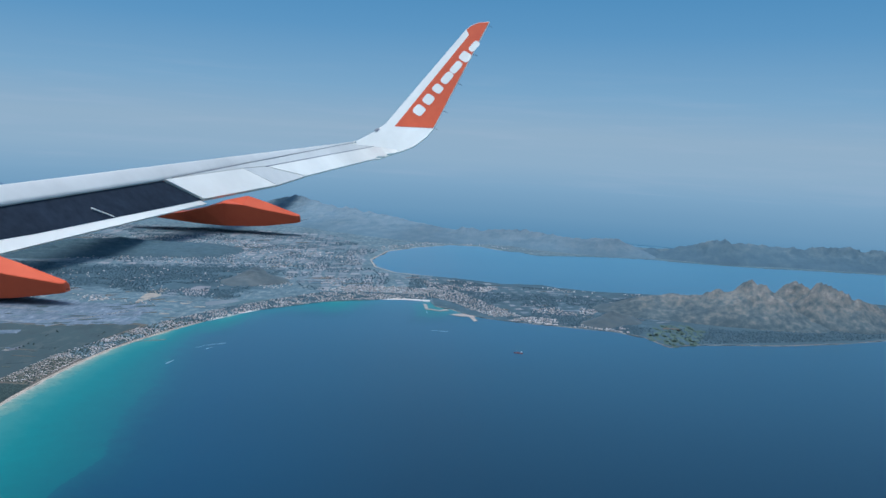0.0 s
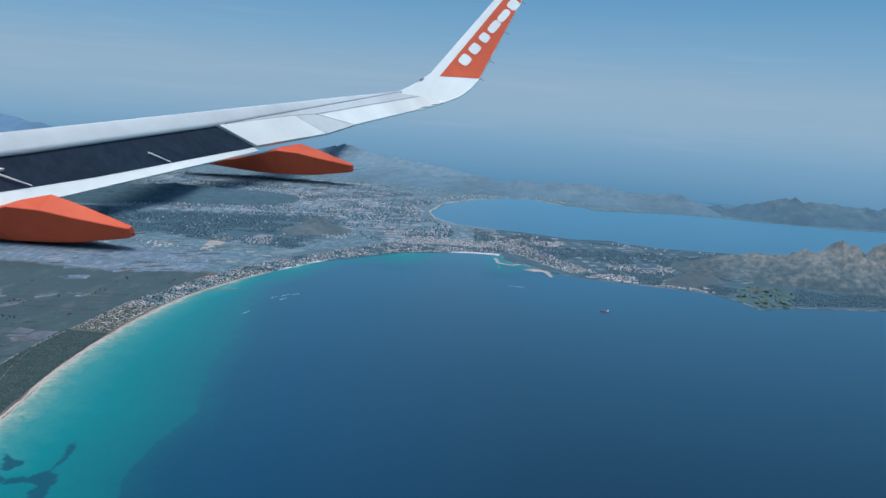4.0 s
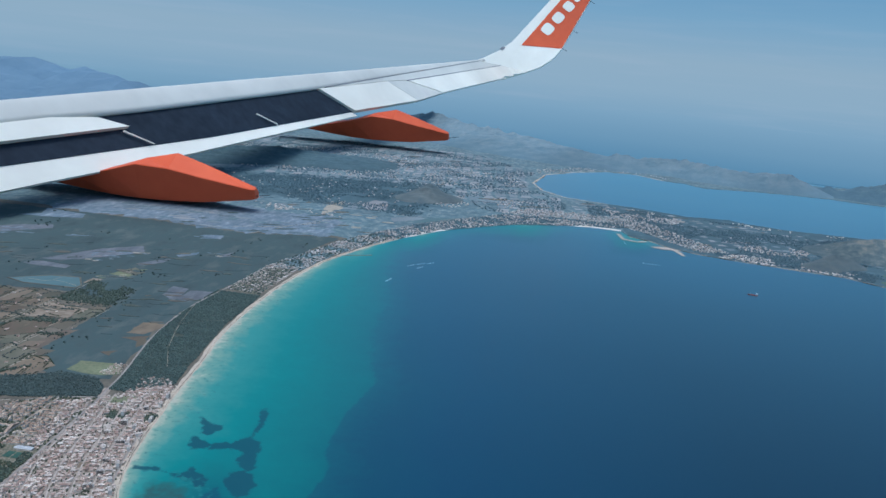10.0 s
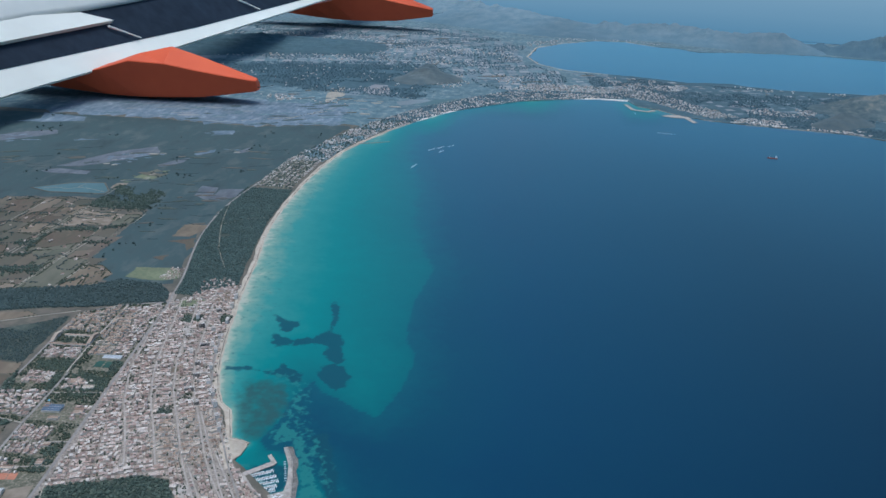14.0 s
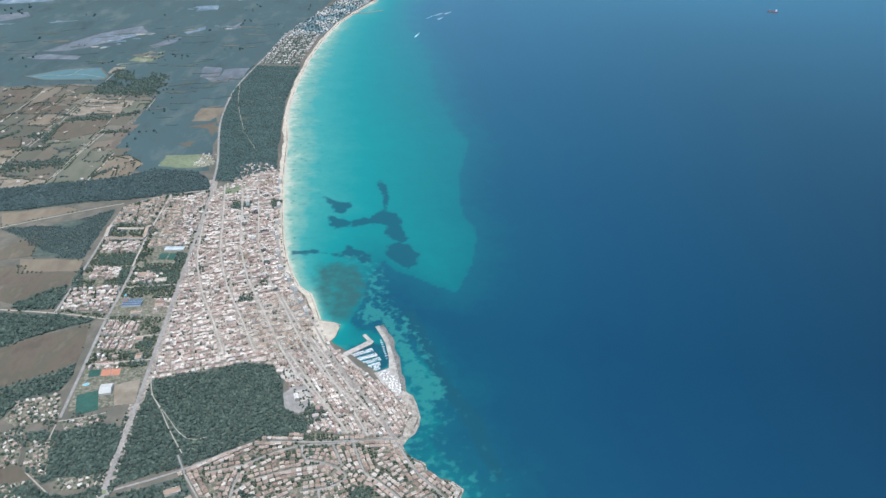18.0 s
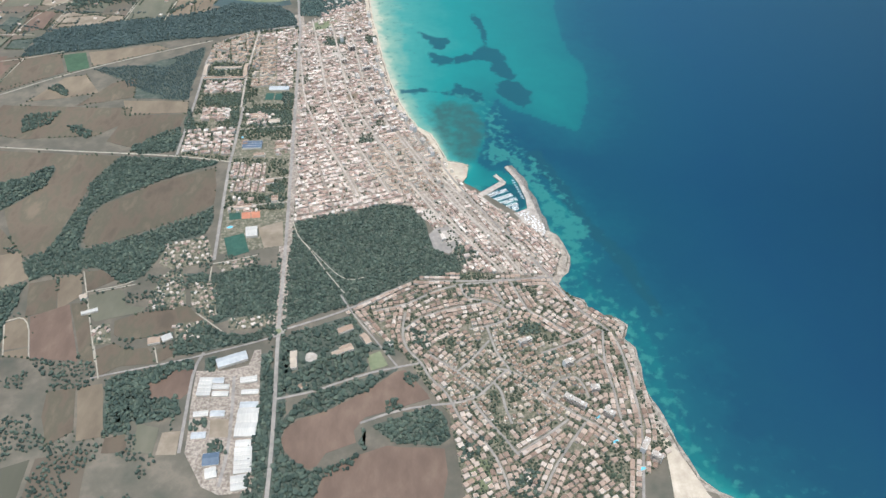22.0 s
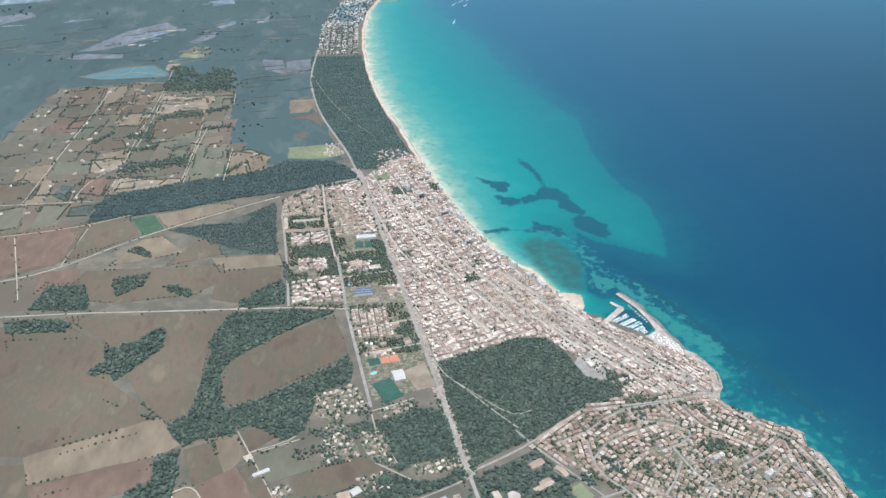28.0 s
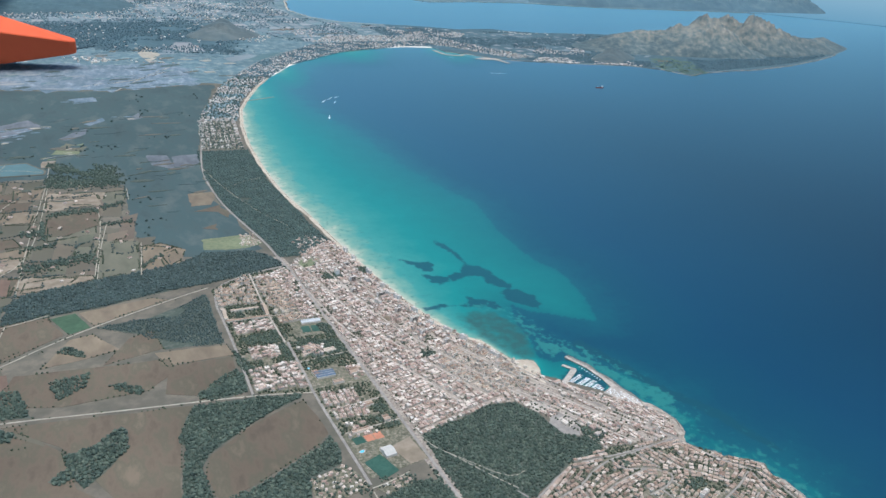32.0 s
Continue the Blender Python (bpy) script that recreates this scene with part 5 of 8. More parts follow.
def clear_of_roads(p, margin):
    keep = np.ones(len(p), bool)
    for line, w, m, lift in ROADS:
        keep &= line_distance(p[:, 0], p[:, 1], line) > w / 2 + margin
    return p[keep]


# ---- beach and rocky shore ----
def strip(name, line, seaward, inland, material, label, wobble=0.0, seed=3):
    pts = [Vector(p) for p in rough_line(line, 3.0, 0.0)]
    verts, faces = [], []
    for i, p in enumerate(pts):
        d = (pts[min(i + 1, len(pts) - 1)] - pts[max(i - 1, 0)]).normalized()
        s = Vector((d.y, -d.x))
        w = 1.0 + wobble * noise.fractal((p.x * 0.12, p.y * 0.12, seed), 0.6, 2.0, 4)
        for off, z in ((seaward * w, -0.06), (0.25 * seaward * w, GROUND_Z - 0.2), (-0.3, GROUND_Z + 0.06), (-inland * w, GROUND_Z + 0.09), (-inland * w - 0.4, GROUND_Z - 0.2)):
            verts.append((p.x + s.x * off, p.y + s.y * off, z))
    for i in range(len(pts) - 1):
        for k in range(4):
            a = 5 * i + k
            faces.append((a, a + 5, a + 6, a + 1))
    ob = mesh_ob(name, verts, faces, material, smooth=True)
    return tagged(ob, label, "beach", kind="structure")


strip("beach", [(-286, 275), (-290, 277), (-295, 278), (-298, 287), (-302, 298), (-308, 304), (-312, 312), (-317, 325), (-322, 343), (-326, 362), (-330, 386), (-335, 413), (-338, 436)] + COAST_BAY[:10], 1.0, 2.1, M_SAND, "long pale sand beach round the bay", 0.35)
strip("beach", COAST_BAY[9:], 2.0, 5.5, M_WHITESAND, "white sand beach before the far resort", 0.2, 12)
strip("rocky_shore", COAST_SOUTH[7:], 1.1, 2.6, M_ROCK, "low pale rock shore below the villas", 1.1, 5)
strip("rocky_shore", COAST_PORT, 0.6, 0.9, M_ROCK, "pale rock shore along the far headland", 1.0, 6)
strip("far_beach", COAST_BAY2[7:16], 1.0, 2.6, M_SAND, "pale beach round the second bay", 0.3, 7)
tagged(patch("spit", [(-297, 277), (-292.8, 275.5), (-288.6, 276.6), (-286.3, 273.2), (-287, 267), (-289.2, 262.5), (-287.5, 258.5), (-290, 257), (-298, 271)], M_SAND, rough=0.4, lift=0.085), "pale sand spit beside the marina", "beach", kind="structure")
tagged(patch("cove_beach", [(-234, 145.8), (-231.2, 140.3), (-227.9, 132.4), (-224.3, 123.5), (-223.3, 121.6), (-234.2, 121.6), (-233.6, 128.8), (-233.5, 136.1)], M_SAND, rough=0.6, lift=0.1), "pale sand cove beach at the edge of town", "beach", kind="structure")

# ---- woods ----
WOOD_A = [(-353, 237), (-340, 241), (-328, 245.5), (-320.5, 248.5), (-309, 247.5), (-303.5, 238.5), (-302.2, 231), (-300, 222.5), (-294.7, 219.5), (-291.5, 225.5), (-284.6, 221.5), (-284.7, 217.5), (-289, 214.4), (-292, 209), (-306, 207), (-327, 195), (-349, 184)]
WOOD_B = [(-387, 208.9), (-374.4, 209), (-363.1, 213.5), (-354.9, 212.1), (-351.6, 188), (-354, 190.6), (-368.6, 187.7), (-372.2, 184.8), (-374.9, 193), (-375.4, 203.9), (-384.9, 204.4)]
WOOD_C = [(-430.7, 278.7), (-408.9, 278.1), (-389.2, 276.1), (-390.2, 273.4), (-403.3, 267.3), (-413.6, 260.5), (-423.2, 252.2), (-428.6, 247.4), (-430.8, 241), (-431.2, 235.5), (-428.9, 222.7), (-425.9, 221.6), (-418.9, 223.8), (-409.7, 229.2), (-400.2, 234.8), (-390.4, 241), (-385, 247.3), (-383.7, 237.3), (-385.6, 229.8), (-397, 225.6), (-399.1, 217), (-401.3, 210.1), (-404.5, 204.9), (-408.5, 203.9), (-412.8, 208.1), (-418, 211.5), (-424.4, 212.4), (-424.8, 208.7), (-435, 207.7), (-439.9, 204.7), (-443.6, 208.8), (-446.5, 213.9), (-444, 217.6), (-440, 219.6), (-438.7, 226.8), (-438.6, 236), (-437.1, 244), (-435.9, 254.1), (-437.8, 257.7), (-435.7, 264.8)]
WOOD_CANAL = [(-503.4, 362.2), (-503.4, 378.9), (-498.1, 391.3), (-466.8, 401.4), (-446.8, 407.2), (-423.3, 414.4), (-411.7, 424.2), (-399, 423.4), (-386.3, 422.7), (-376, 411.7), (-373.3, 398.8), (-394.2, 391.1), (-414.4, 385.7), (-437, 380.6), (-461, 371.5), (-485, 366.9)]
WOOD_E = [(-396, 620), (-358, 618), (-356, 538), (-345.5, 455), (-341, 430), (-362, 410), (-374, 410), (-377, 434), (-385, 467), (-393, 504), (-398, 564)]
WOOD_SCRUB = [(-465, 351), (-448, 341), (-437.7, 324), (-413.5, 324), (-416, 374), (-425, 366), (-443.3, 355)]
WOOD_S = [(-343.7, 148.3), (-340.6, 153.8), (-329.2, 159.9), (-311.1, 167.1), (-312, 165.5), (-320.4, 158.2), (-331.9, 150.6), (-340, 147.5), (-343.7, 143.9), (-344.4, 140.4), (-342.7, 135.6), (-339, 132.3), (-334.9, 129.6), (-331, 130.2), (-321.1, 135.7), (-323.9, 130.2), (-330, 126.6), (-332.6, 121.3), (-344, 121.2), (-345.1, 135.6), (-345.3, 143.3)]
WOOD_V = [(-341.1, 166.5), (-333.5, 170.6), (-325.6, 173), (-321.1, 174), (-320.8, 165.5), (-329.3, 161.6), (-342.5, 155.5), (-345.3, 157.6), (-346, 163.1)]
WOOD_R = [(-350, 178), (-352, 122), (-356, 110), (-347, 110), (-344, 150), (-346, 176)]
SMALL_WOODS = [SMALL_GROVE]
for copse in ([(-511, 290), (-507, 307), (-493, 306), (-487, 287)],
              [(-482, 309), (-467, 313), (-469, 302), (-478, 295)],
              [(-461, 301), (-455, 302), (-448, 296), (-449, 292), (-458, 298)],
              [(-480, 332), (-477, 338), (-468, 326)],
              [(-404, 300), (-411, 318), (-409, 284), (-428, 283), (-420, 290)],
              [(-479.7, 247.7), (-473.9, 253.1), (-475.5, 260.1), (-465.2, 263.8), (-456.5, 272.9), (-454.4, 269.8), (-454.7, 258.4), (-463.6, 245.7), (-468.7, 240.5), (-471.6, 247.2), (-476.5, 244.6)],
              [(-448.4, 200.9), (-441.1, 203.4), (-440.8, 188.7), (-441.3, 185.2), (-437, 170.6), (-451.9, 171.6), (-455.1, 186.9), (-447, 191.5)],
              [(-518.2, 282.7), (-497.8, 281.4), (-491.7, 277.9), (-492.9, 273.3), (-515.1, 274.4)],
              [(-395.3, 163.4), (-383.7, 168), (-375.3, 169.9), (-374.9, 166.2), (-381.9, 165.3), (-385.6, 163.5), (-388, 160.4), (-385.1, 154.4), (-384.7, 147), (-392.6, 146), (-394.5, 155.2)],
              [(-384.2, 177.8), (-375.6, 185.3), (-367.4, 180.4), (-360, 180.5), (-352.3, 184.2), (-351.3, 181), (-359.5, 177.1), (-373.2, 172.9), (-381.8, 171.2)],
              [(-372.4, 170.8), (-368.4, 171.3), (-368.2, 165.2), (-371.3, 165.1)],
              [(-354.8, 172.1), (-351.7, 172.8), (-349.7, 155.5), (-347.8, 137.5), (-351, 137.5), (-352.8, 155.4)],
              [(-352.7, 141.3), (-348.3, 141.3), (-346.8, 124.8), (-351.4, 124.8)],
              [(-365.3, 139.3), (-360.2, 139.7), (-358.4, 135.6), (-363.9, 135.5)],
              [(-372.3, 147.1), (-367.4, 147.5), (-366.1, 143.6), (-371.8, 142.8)],
              [(-318.2, 145), (-301.5, 152.2), (-296.1, 148.1), (-294.8, 141.2), (-298.5, 137.7), (-310.7, 139.4), (-313.5, 141.5)],
              [(-314.5, 154.4), (-311.4, 155.7), (-309, 151.5), (-313.7, 149)],
              [(-319.5, 136.5), (-321.9, 139.1), (-319.8, 143.4), (-320.8, 144.6)],
              [(-308.2, 184.3), (-301.9, 180.9), (-300.9, 173.2), (-307, 175.5)],
              [(-289.5, 202.5), (-284, 201.4), (-285.4, 198.1), (-288.8, 199.2)],
              [(-281.7, 189.6), (-276.1, 188.1), (-281.2, 185.8)],
              [(-272.4, 187.1), (-263.5, 186.2), (-265.6, 181.2), (-272.3, 180.6)],
              [(-291.6, 140.4), (-285.6, 141.2), (-287.1, 133.6), (-292.2, 133.1)],
              [(-278.1, 130), (-270.2, 130.1), (-270.3, 122.5), (-279.6, 122.5)],
              [(-272.5, 162), (-267.5, 160.2), (-268.6, 157.6), (-272.9, 158)],
              [(-264, 173.9), (-260.5, 173.5), (-262.5, 167.4), (-265.7, 168.1)],
              [(-265.6, 138.8), (-262.2, 139.4), (-262.1, 136), (-265.3, 135.6)],
              [(-308.4, 165.5), (-304, 163.3), (-305.8, 160), (-308.9, 161.7)],
              [(-316.7, 177.1), (-313.1, 178.4), (-312.1, 172.4), (-315.7, 172.4)]):
    SMALL_WOODS.append(copse)
SMALL_WOODS += [[(-401, 161.5), (-394.9, 163.8), (-387.9, 141.8), (-395, 141.8)], [(-391.3, 153.3), (-377.2, 155.6), (-374.9, 148.4), (-386.5, 145.3)], [(-392.3, 159.2), (-384.3, 165.3), (-376.1, 169.5), (-378.8, 167.3), (-387.8, 159), (-390.3, 154.3)]]
WOOD_N = [(-349.1, 178.1), (-345.5, 181.8), (-331.1, 187.7), (-328.4, 189), (-319.5, 178.3), (-316.8, 174.3), (-321.1, 173.5), (-326.5, 172.1), (-333.5, 170.6), (-341.2, 166.9), (-346.1, 164.2), (-347.7, 171)]
rng = np.random.default_rng(5)
for outline, spacing, size, name in ((WOOD_A, 0.82, 0.5, "pine_wood"), (WOOD_B, 0.8, 0.5, "pine_wood"), (WOOD_C, 0.82, 0.54, "pine_wood"), (WOOD_CANAL, 0.9, 0.6, "pine_wood"), (WOOD_E, 0.95, 0.55, "pine_wood"),
                                     (WOOD_S, 1.15, 0.75, "pine_wood"), (WOOD_V, 1.25, 0.72, "pine_wood"), (WOOD_N, 1.15, 0.6, "pine_grove"), (WOOD_R, 1.3, 0.6, "roadside_trees"), (WOOD_SCRUB, 0.85, 0.38, "pine_scrub")):
    tagged(patch("wood_floor", outline, M_WOODFLOOR, rough=1.0, lift=0.06), "shaded needle-covered wood floor", "wood floor", kind="structure")
    p = clear_of_roads(scatter(rough_line(outline, 5.0, 1.4, 7, True), spacing, 0.42, rng, 0.4), 0.5)
    if outline is WOOD_N:
        p = p[np.min([np.hypot(p[:, 0] - x, p[:, 1] - y) for x, y in ((-344.1, 171.5), (-344.1, 168), (-331, 172.5), (-327.5, 174), (-322.1, 178.5), (-329, 182.7), (-338.9, 171.1))], axis=0) > 2.5]
    thin = np.array([noise.noise((x * 0.06, y * 0.06, 4.0)) for x, y in p]) > (-0.3 if "scrub" in name else -0.62 if outline is WOOD_E else -0.75)
    crowns(name, p[thin], size, M_STRANDPINE if outline is WOOD_E else M_CANALPINE if outline in (WOOD_CANAL, WOOD_SCRUB) else M_PINE, rng, "dense dark green pine wood on the coastal plain", "wood", spread=0.5)
for outline in SMALL_WOODS:
    patch("wood_floor", outline, M_WOODFLOOR, ground, rough=0.8, lift=0.062)
    crowns("copse", scatter(rough_line(outline, 4.0, 1.0, 3, True), 1.05, 0.42, rng, 0.2), 0.66, M_PINE, rng, "small dark copse standing in the fields", "copse")
# trees along hedges and lanes, over the farmland and round the marsh
hedge = []
for line, w, m, lift in ROADS:
    if m is M_TRACK:
        for x, y in rough_line(line, 2.2, 2.0, 6):
            if rng.random() < 0.45:
                hedge.append((x + rng.uniform(-1.5, 1.5), y + rng.uniform(-1.5, 1.5)))
for name, outline, m in FIELDS:
    if m in (M_FIELD, M_BROWN, M_TAN):
        for x, y in rough_line(outline, 2.0, 0.4, 6, True):
            if noise.noise((x * 0.07, y * 0.07, 2.0)) > 0.05:
                hedge.append((x, y))
for outline in PARCELS:
    for x, y in rough_line(outline, 0.9, 0.3, 6, True):
        if noise.noise((x * 0.09, y * 0.09, 6.0)) > 0.0:
            hedge.append((x, y))
crowns("hedge_trees", np.array(hedge), 0.42, M_SHRUB, rng, "scattered hedge trees along lanes and field edges", "hedge")
BELTS = [([(-492.6, 498.5), (-479.7, 501.8), (-465.2, 502.2)], 6),
         ([(-463.3, 507.9), (-450.6, 513.7)], 4),
         ([(-462.4, 477.3), (-446.2, 481.0)], 4),
         ([(-504.3, 468.4), (-493.4, 473.0)], 5),
         ([(-522.6, 461.3), (-514.6, 477.0)], 4),
         ([(-502.0, 447.3), (-486.0, 452.3)], 4),
         ([(-500.9, 421.5), (-487.4, 423.9), (-475.4, 429.3), (-466.4, 431.3)], 9),
         ([(-496.5, 559.5), (-473.9, 556.1), (-453.3, 561.1)], 14),
         ([(-497.4, 598.8), (-472.4, 574.8), (-455.9, 577.8)], 8),
         ([(-443.4, 413.6), (-433.0, 425.6)], 3),
         ([(-494.7, 487.4), (-492.2, 459.4)], 3)]
p = []
for line, w in BELTS:
    for x, y in rough_line(line, 0.8, 0.6, 6):
        p += [(x + rng.normal(0, 0.5), y + rng.normal(0, 0.42) * w) for k in range(max(2, int(w * 0.85)))]
crowns("belt_trees", np.array(p), 0.68, M_PINE, rng, "dark tree belts and clumps round farm plots", "trees")
p = np.array([(x + rng.uniform(-0.7, 0.7), y + rng.uniform(-0.7, 0.7)) for x, y in FARM_EDGES if rng.random() < 0.9])
p = p[np.array([noise.fractal((x * 0.035, y * 0.06, 9.0), 0.7, 2.0, 4) for x, y in p]) > 0.06]
crowns("orchard_trees", p, 0.48, M_CANALPINE, rng, "loose clumps of trees round farm plots", "trees")
p = scatter([(-497, 602), (-470, 600), (-452, 590), (-446, 562), (-450, 545), (-495, 548)], 1.5, 0.5, rng)
p = p[np.array([noise.fractal((x * 0.06, y * 0.06, 2.0), 0.7, 2.0, 4) for x, y in p]) > -0.05]
crowns("marsh_scrub", p, 0.6, M_PINE, rng, "dark scrub at the edge of the marsh", "scrub")
p = scatter(MARSH, 7.0, 0.5, rng)
p = p[np.array([noise.fractal((x * 0.02, y * 0.02, 8.0), 0.7, 2.0, 4) for x, y in p]) > 0.42]
crowns("marsh_bushes", p, 0.85, M_CANALPINE, rng, "dark bushes out on the reed marsh", "bushes")
p = scatter(SOUTHLAND, 2.2, 0.5, rng)
p = p[np.array([noise.fractal((x * 0.025, y * 0.025, 14.0), 0.7, 2.0, 4) for x, y in p]) > 0.3]
crowns("country_trees", p, 0.6, M_PINE, rng, "loose dark woods among fields behind the town", "trees")
p = scatter([(-900, 1000), (-573, 1075), (-280, 1030), (-285, 1340), (-462, 1320), (-589, 1275), (-900, 1260)], 3.9, 0.5, rng)
p = p[np.array([noise.fractal((x * 0.011, y * 0.011, 21.0), 0.7, 2.0, 4) for x, y in p]) > -0.22]
crowns("scrub_trees", p, 0.95, M_HAZEPINE, rng, "dark evergreen scrub on the far plain", "scrub")
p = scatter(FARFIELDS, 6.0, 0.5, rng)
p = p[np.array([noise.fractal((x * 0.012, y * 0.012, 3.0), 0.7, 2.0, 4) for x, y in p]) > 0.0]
crowns("far_trees", p, 1.05, M_HAZEPINE, rng, "dark tree belts between far fields", "trees")
p = scatter([(-60, 1140), (30, 1090), (90, 1010), (170, 985), (232, 968), (270, 940), (330, 940), (430, 950), (600, 1030), (560, 1250), (390, 1240), (240, 1255), (100, 1280), (-60, 1330)], 3.5, 0.5, rng)
p = p[np.array([noise.fractal((x * 0.015, y * 0.015, 5.0), 0.7, 2.0, 4) for x, y in p]) > -0.12]
p = np.concatenate([p, scatter([(290, 912), (380, 935), (439, 952), (540, 985), (640, 1030), (720, 1075), (810, 1145), (850, 1220), (760, 1120), (640, 1062), (520, 1050), (430, 1015), (330, 985)], 4.0, 0.5, rng)])
p = p[~inside(p[:, 0], p[:, 1], [(262, 940), (300, 1030), (339, 1030), (356, 994), (318, 912), (282, 900)]) | (rng.random(len(p)) < 0.15)]
crowns("headland_trees", p, 1.0, M_HAZEPINE, rng, "dark pine woods over the headland", "trees")

# ---- the town ----
TOWN = [(-370, 398), (-354, 419), (-341, 427), (-333, 392), (-325, 351), (-316, 318), (-307, 299), (-298, 281), (-290, 264), (-281, 251), (-259, 231), (-254, 221), (-258, 208), (-289, 212), (-302.5, 238.5), (-309, 248.2), (-320, 249.2), (-328, 246.2), (-340, 241.7), (-353, 237.8), (-362, 315)]
WEST = [(-413, 378), (-395, 391), (-372, 398), (-362, 293), (-355, 224), (-378, 219), (-385, 276), (-407, 281), (-409, 329)]
VILLAS = [(-306, 207), (-288, 211), (-258, 207), (-250, 195), (-239, 188), (-236.5, 168), (-233.5, 150), (-231, 138), (-242, 127), (-250, 108), (-289, 108), (-295, 149), (-301, 158), (-309, 172), (-329, 190)]
tagged(patch("town_ground", TOWN, M_PAVE, lift=0.07), "pale paved streets and yards of a dense town", "town ground", kind="structure")
tagged(patch("town_ground", WEST, M_GARDEN, lift=0.07), "gardens and lanes of a holiday quarter", "town ground", kind="structure")
tagged(patch("town_ground", VILLAS, M_GARDEN, lift=0.07), "gardens and lanes of a villa quarter", "town ground", kind="structure")
rng = np.random.default_rng(21)


def terrace_rows(outline, angle, du, dv, fill, seed_skip, step=1.05):
    """Houses in back-to-back rows, block by block, along a street grid."""
    c, s = math.cos(angle), math.sin(angle)
    p = np.array(outline, float)
    mid = p.mean(0)
    reach = np.abs(p - mid).max() * 1.5
    rows, gaps = [], []
    for i in range(-int(reach / du), int(reach / du) + 1):
        for j in range(-int(reach / dv), int(reach / dv) + 1):
            for side in (-1, 1):
                u = i * du + rng.uniform(0.0, 0.4)
                while u < (i + 1) * du - 1.0:
                    w = rng.uniform(0.75, 1.35) * step
                    v = j * dv + side * dv * 0.2 + rng.uniform(-0.12, 0.12)
                    x, y = mid[0] + (u + w / 2) * c - v * s, mid[1] + (u + w / 2) * s + v * c
                    if rng.random() < fill:
                        rows.append((x, y, w / 2 * 0.97, dv * 0.17 * rng.uniform(0.8, 1.1), angle, rng.choice([0.4, 0.7, 0.95, 1.2, 1.6], p=[0.16, 0.3, 0.3, 0.17, 0.07])))
                    else:
                        gaps.append((x, y))
                    if side > 0 and rng.random() < 0.55:
                        yv = j * dv + rng.uniform(-0.2, 0.2)
                        gaps.append((mid[0] + (u + w / 2) * c - yv * s, mid[1] + (u + w / 2) * s + yv * c))
                    u += w
    xy = np.array([r[:2] for r in rows])
    ok = inside(xy[:, 0], xy[:, 1], outline)
    for line, w, m, lift in ROADS:
        ok &= line_distance(xy[:, 0], xy[:, 1], line) > w / 2 + 0.58
    g = np.array(gaps) if gaps else np.zeros((0, 2))
    return [r for r, k in zip(rows, ok) if k], g[inside(g[:, 0], g[:, 1], outline)]


CAPE = [(-303, 237), (-309, 252), (-313, 256), (-299, 277), (-290, 264), (-281, 251), (-259, 231), (-254, 221), (-258, 208), (-289, 212)]
rows, gaps = terrace_rows(TOWN, radians(18), 9.2, 4.5, 0.86, 0)
rows = [r for r in rows if not inside(np.array([r[0]]), np.array([r[1]]), CAPE)[0]]
more, more_gaps = terrace_rows(CAPE, radians(-61), 11.5, 3.05, 0.95, 0)
rows, gaps = rows + more, np.concatenate([gaps, more_gaps])
SQUARES = ([(-357, 385), (-347, 386), (-347, 378), (-356, 377)], [(-337, 388), (-332, 389), (-332, 380), (-336, 380)], [(-333, 296), (-327, 297), (-326, 291), (-332, 290)], [(-357, 319), (-352, 319), (-352, 315), (-357, 315)])
LOTS = ([(-366, 401), (-357, 409), (-352, 404), (-356, 396), (-364, 394)], [(-349, 415), (-342, 419), (-339, 408), (-345, 404)], [(-352, 372), (-344, 373), (-344, 366), (-351, 365)], [(-341, 330), (-336, 331), (-335, 326), (-340, 325)], [(-303, 247), (-297, 243), (-300, 236), (-305, 241)], [(-302, 231), (-299, 235), (-294.5, 235.5), (-290, 228.5), (-294.5, 220.3), (-300, 222.8)], [(-298.4, 232.4), (-293.8, 233.8), (-291.2, 228.8), (-295.2, 225.8)])
for k, lot in enumerate(LOTS):
    rows = [r for r in rows if not inside(np.array([r[0]]), np.array([r[1]]), lot)[0]]
    patch("vacant_lot", lot, (M_LAWN, M_TAN, M_STREET, M_TAN, M_STREET, M_ROAD, M_STREET)[k], ground, rough=0.3, lift=0.082 + 0.006 * (k == 6))
rows = [r for r in rows if not inside(np.array([r[0]]), np.array([r[1]]), WOOD_A)[0]]
SQUARES += ([(-357.1, 387.7), (-342.7, 384.7), (-349.4, 375.9), (-357.6, 377)], [(-336.9, 388.9), (-331, 384.8), (-331, 378.1), (-336.2, 379.7)], [(-366.3, 346.9), (-360.6, 347), (-359.8, 338.9), (-366.6, 339.2)], [(-358.2, 319.6), (-352.4, 319.4), (-352.9, 312.6), (-359, 312.4)], [(-326, 308.4), (-321.9, 308.2), (-322.4, 303), (-327.2, 303.4)])
for square in SQUARES:
    rows = [r for r in rows if not inside(np.array([r[0]]), np.array([r[1]]), square)[0]]
    gaps = np.concatenate([gaps, scatter(square, 1.1, 0.4, rng)])


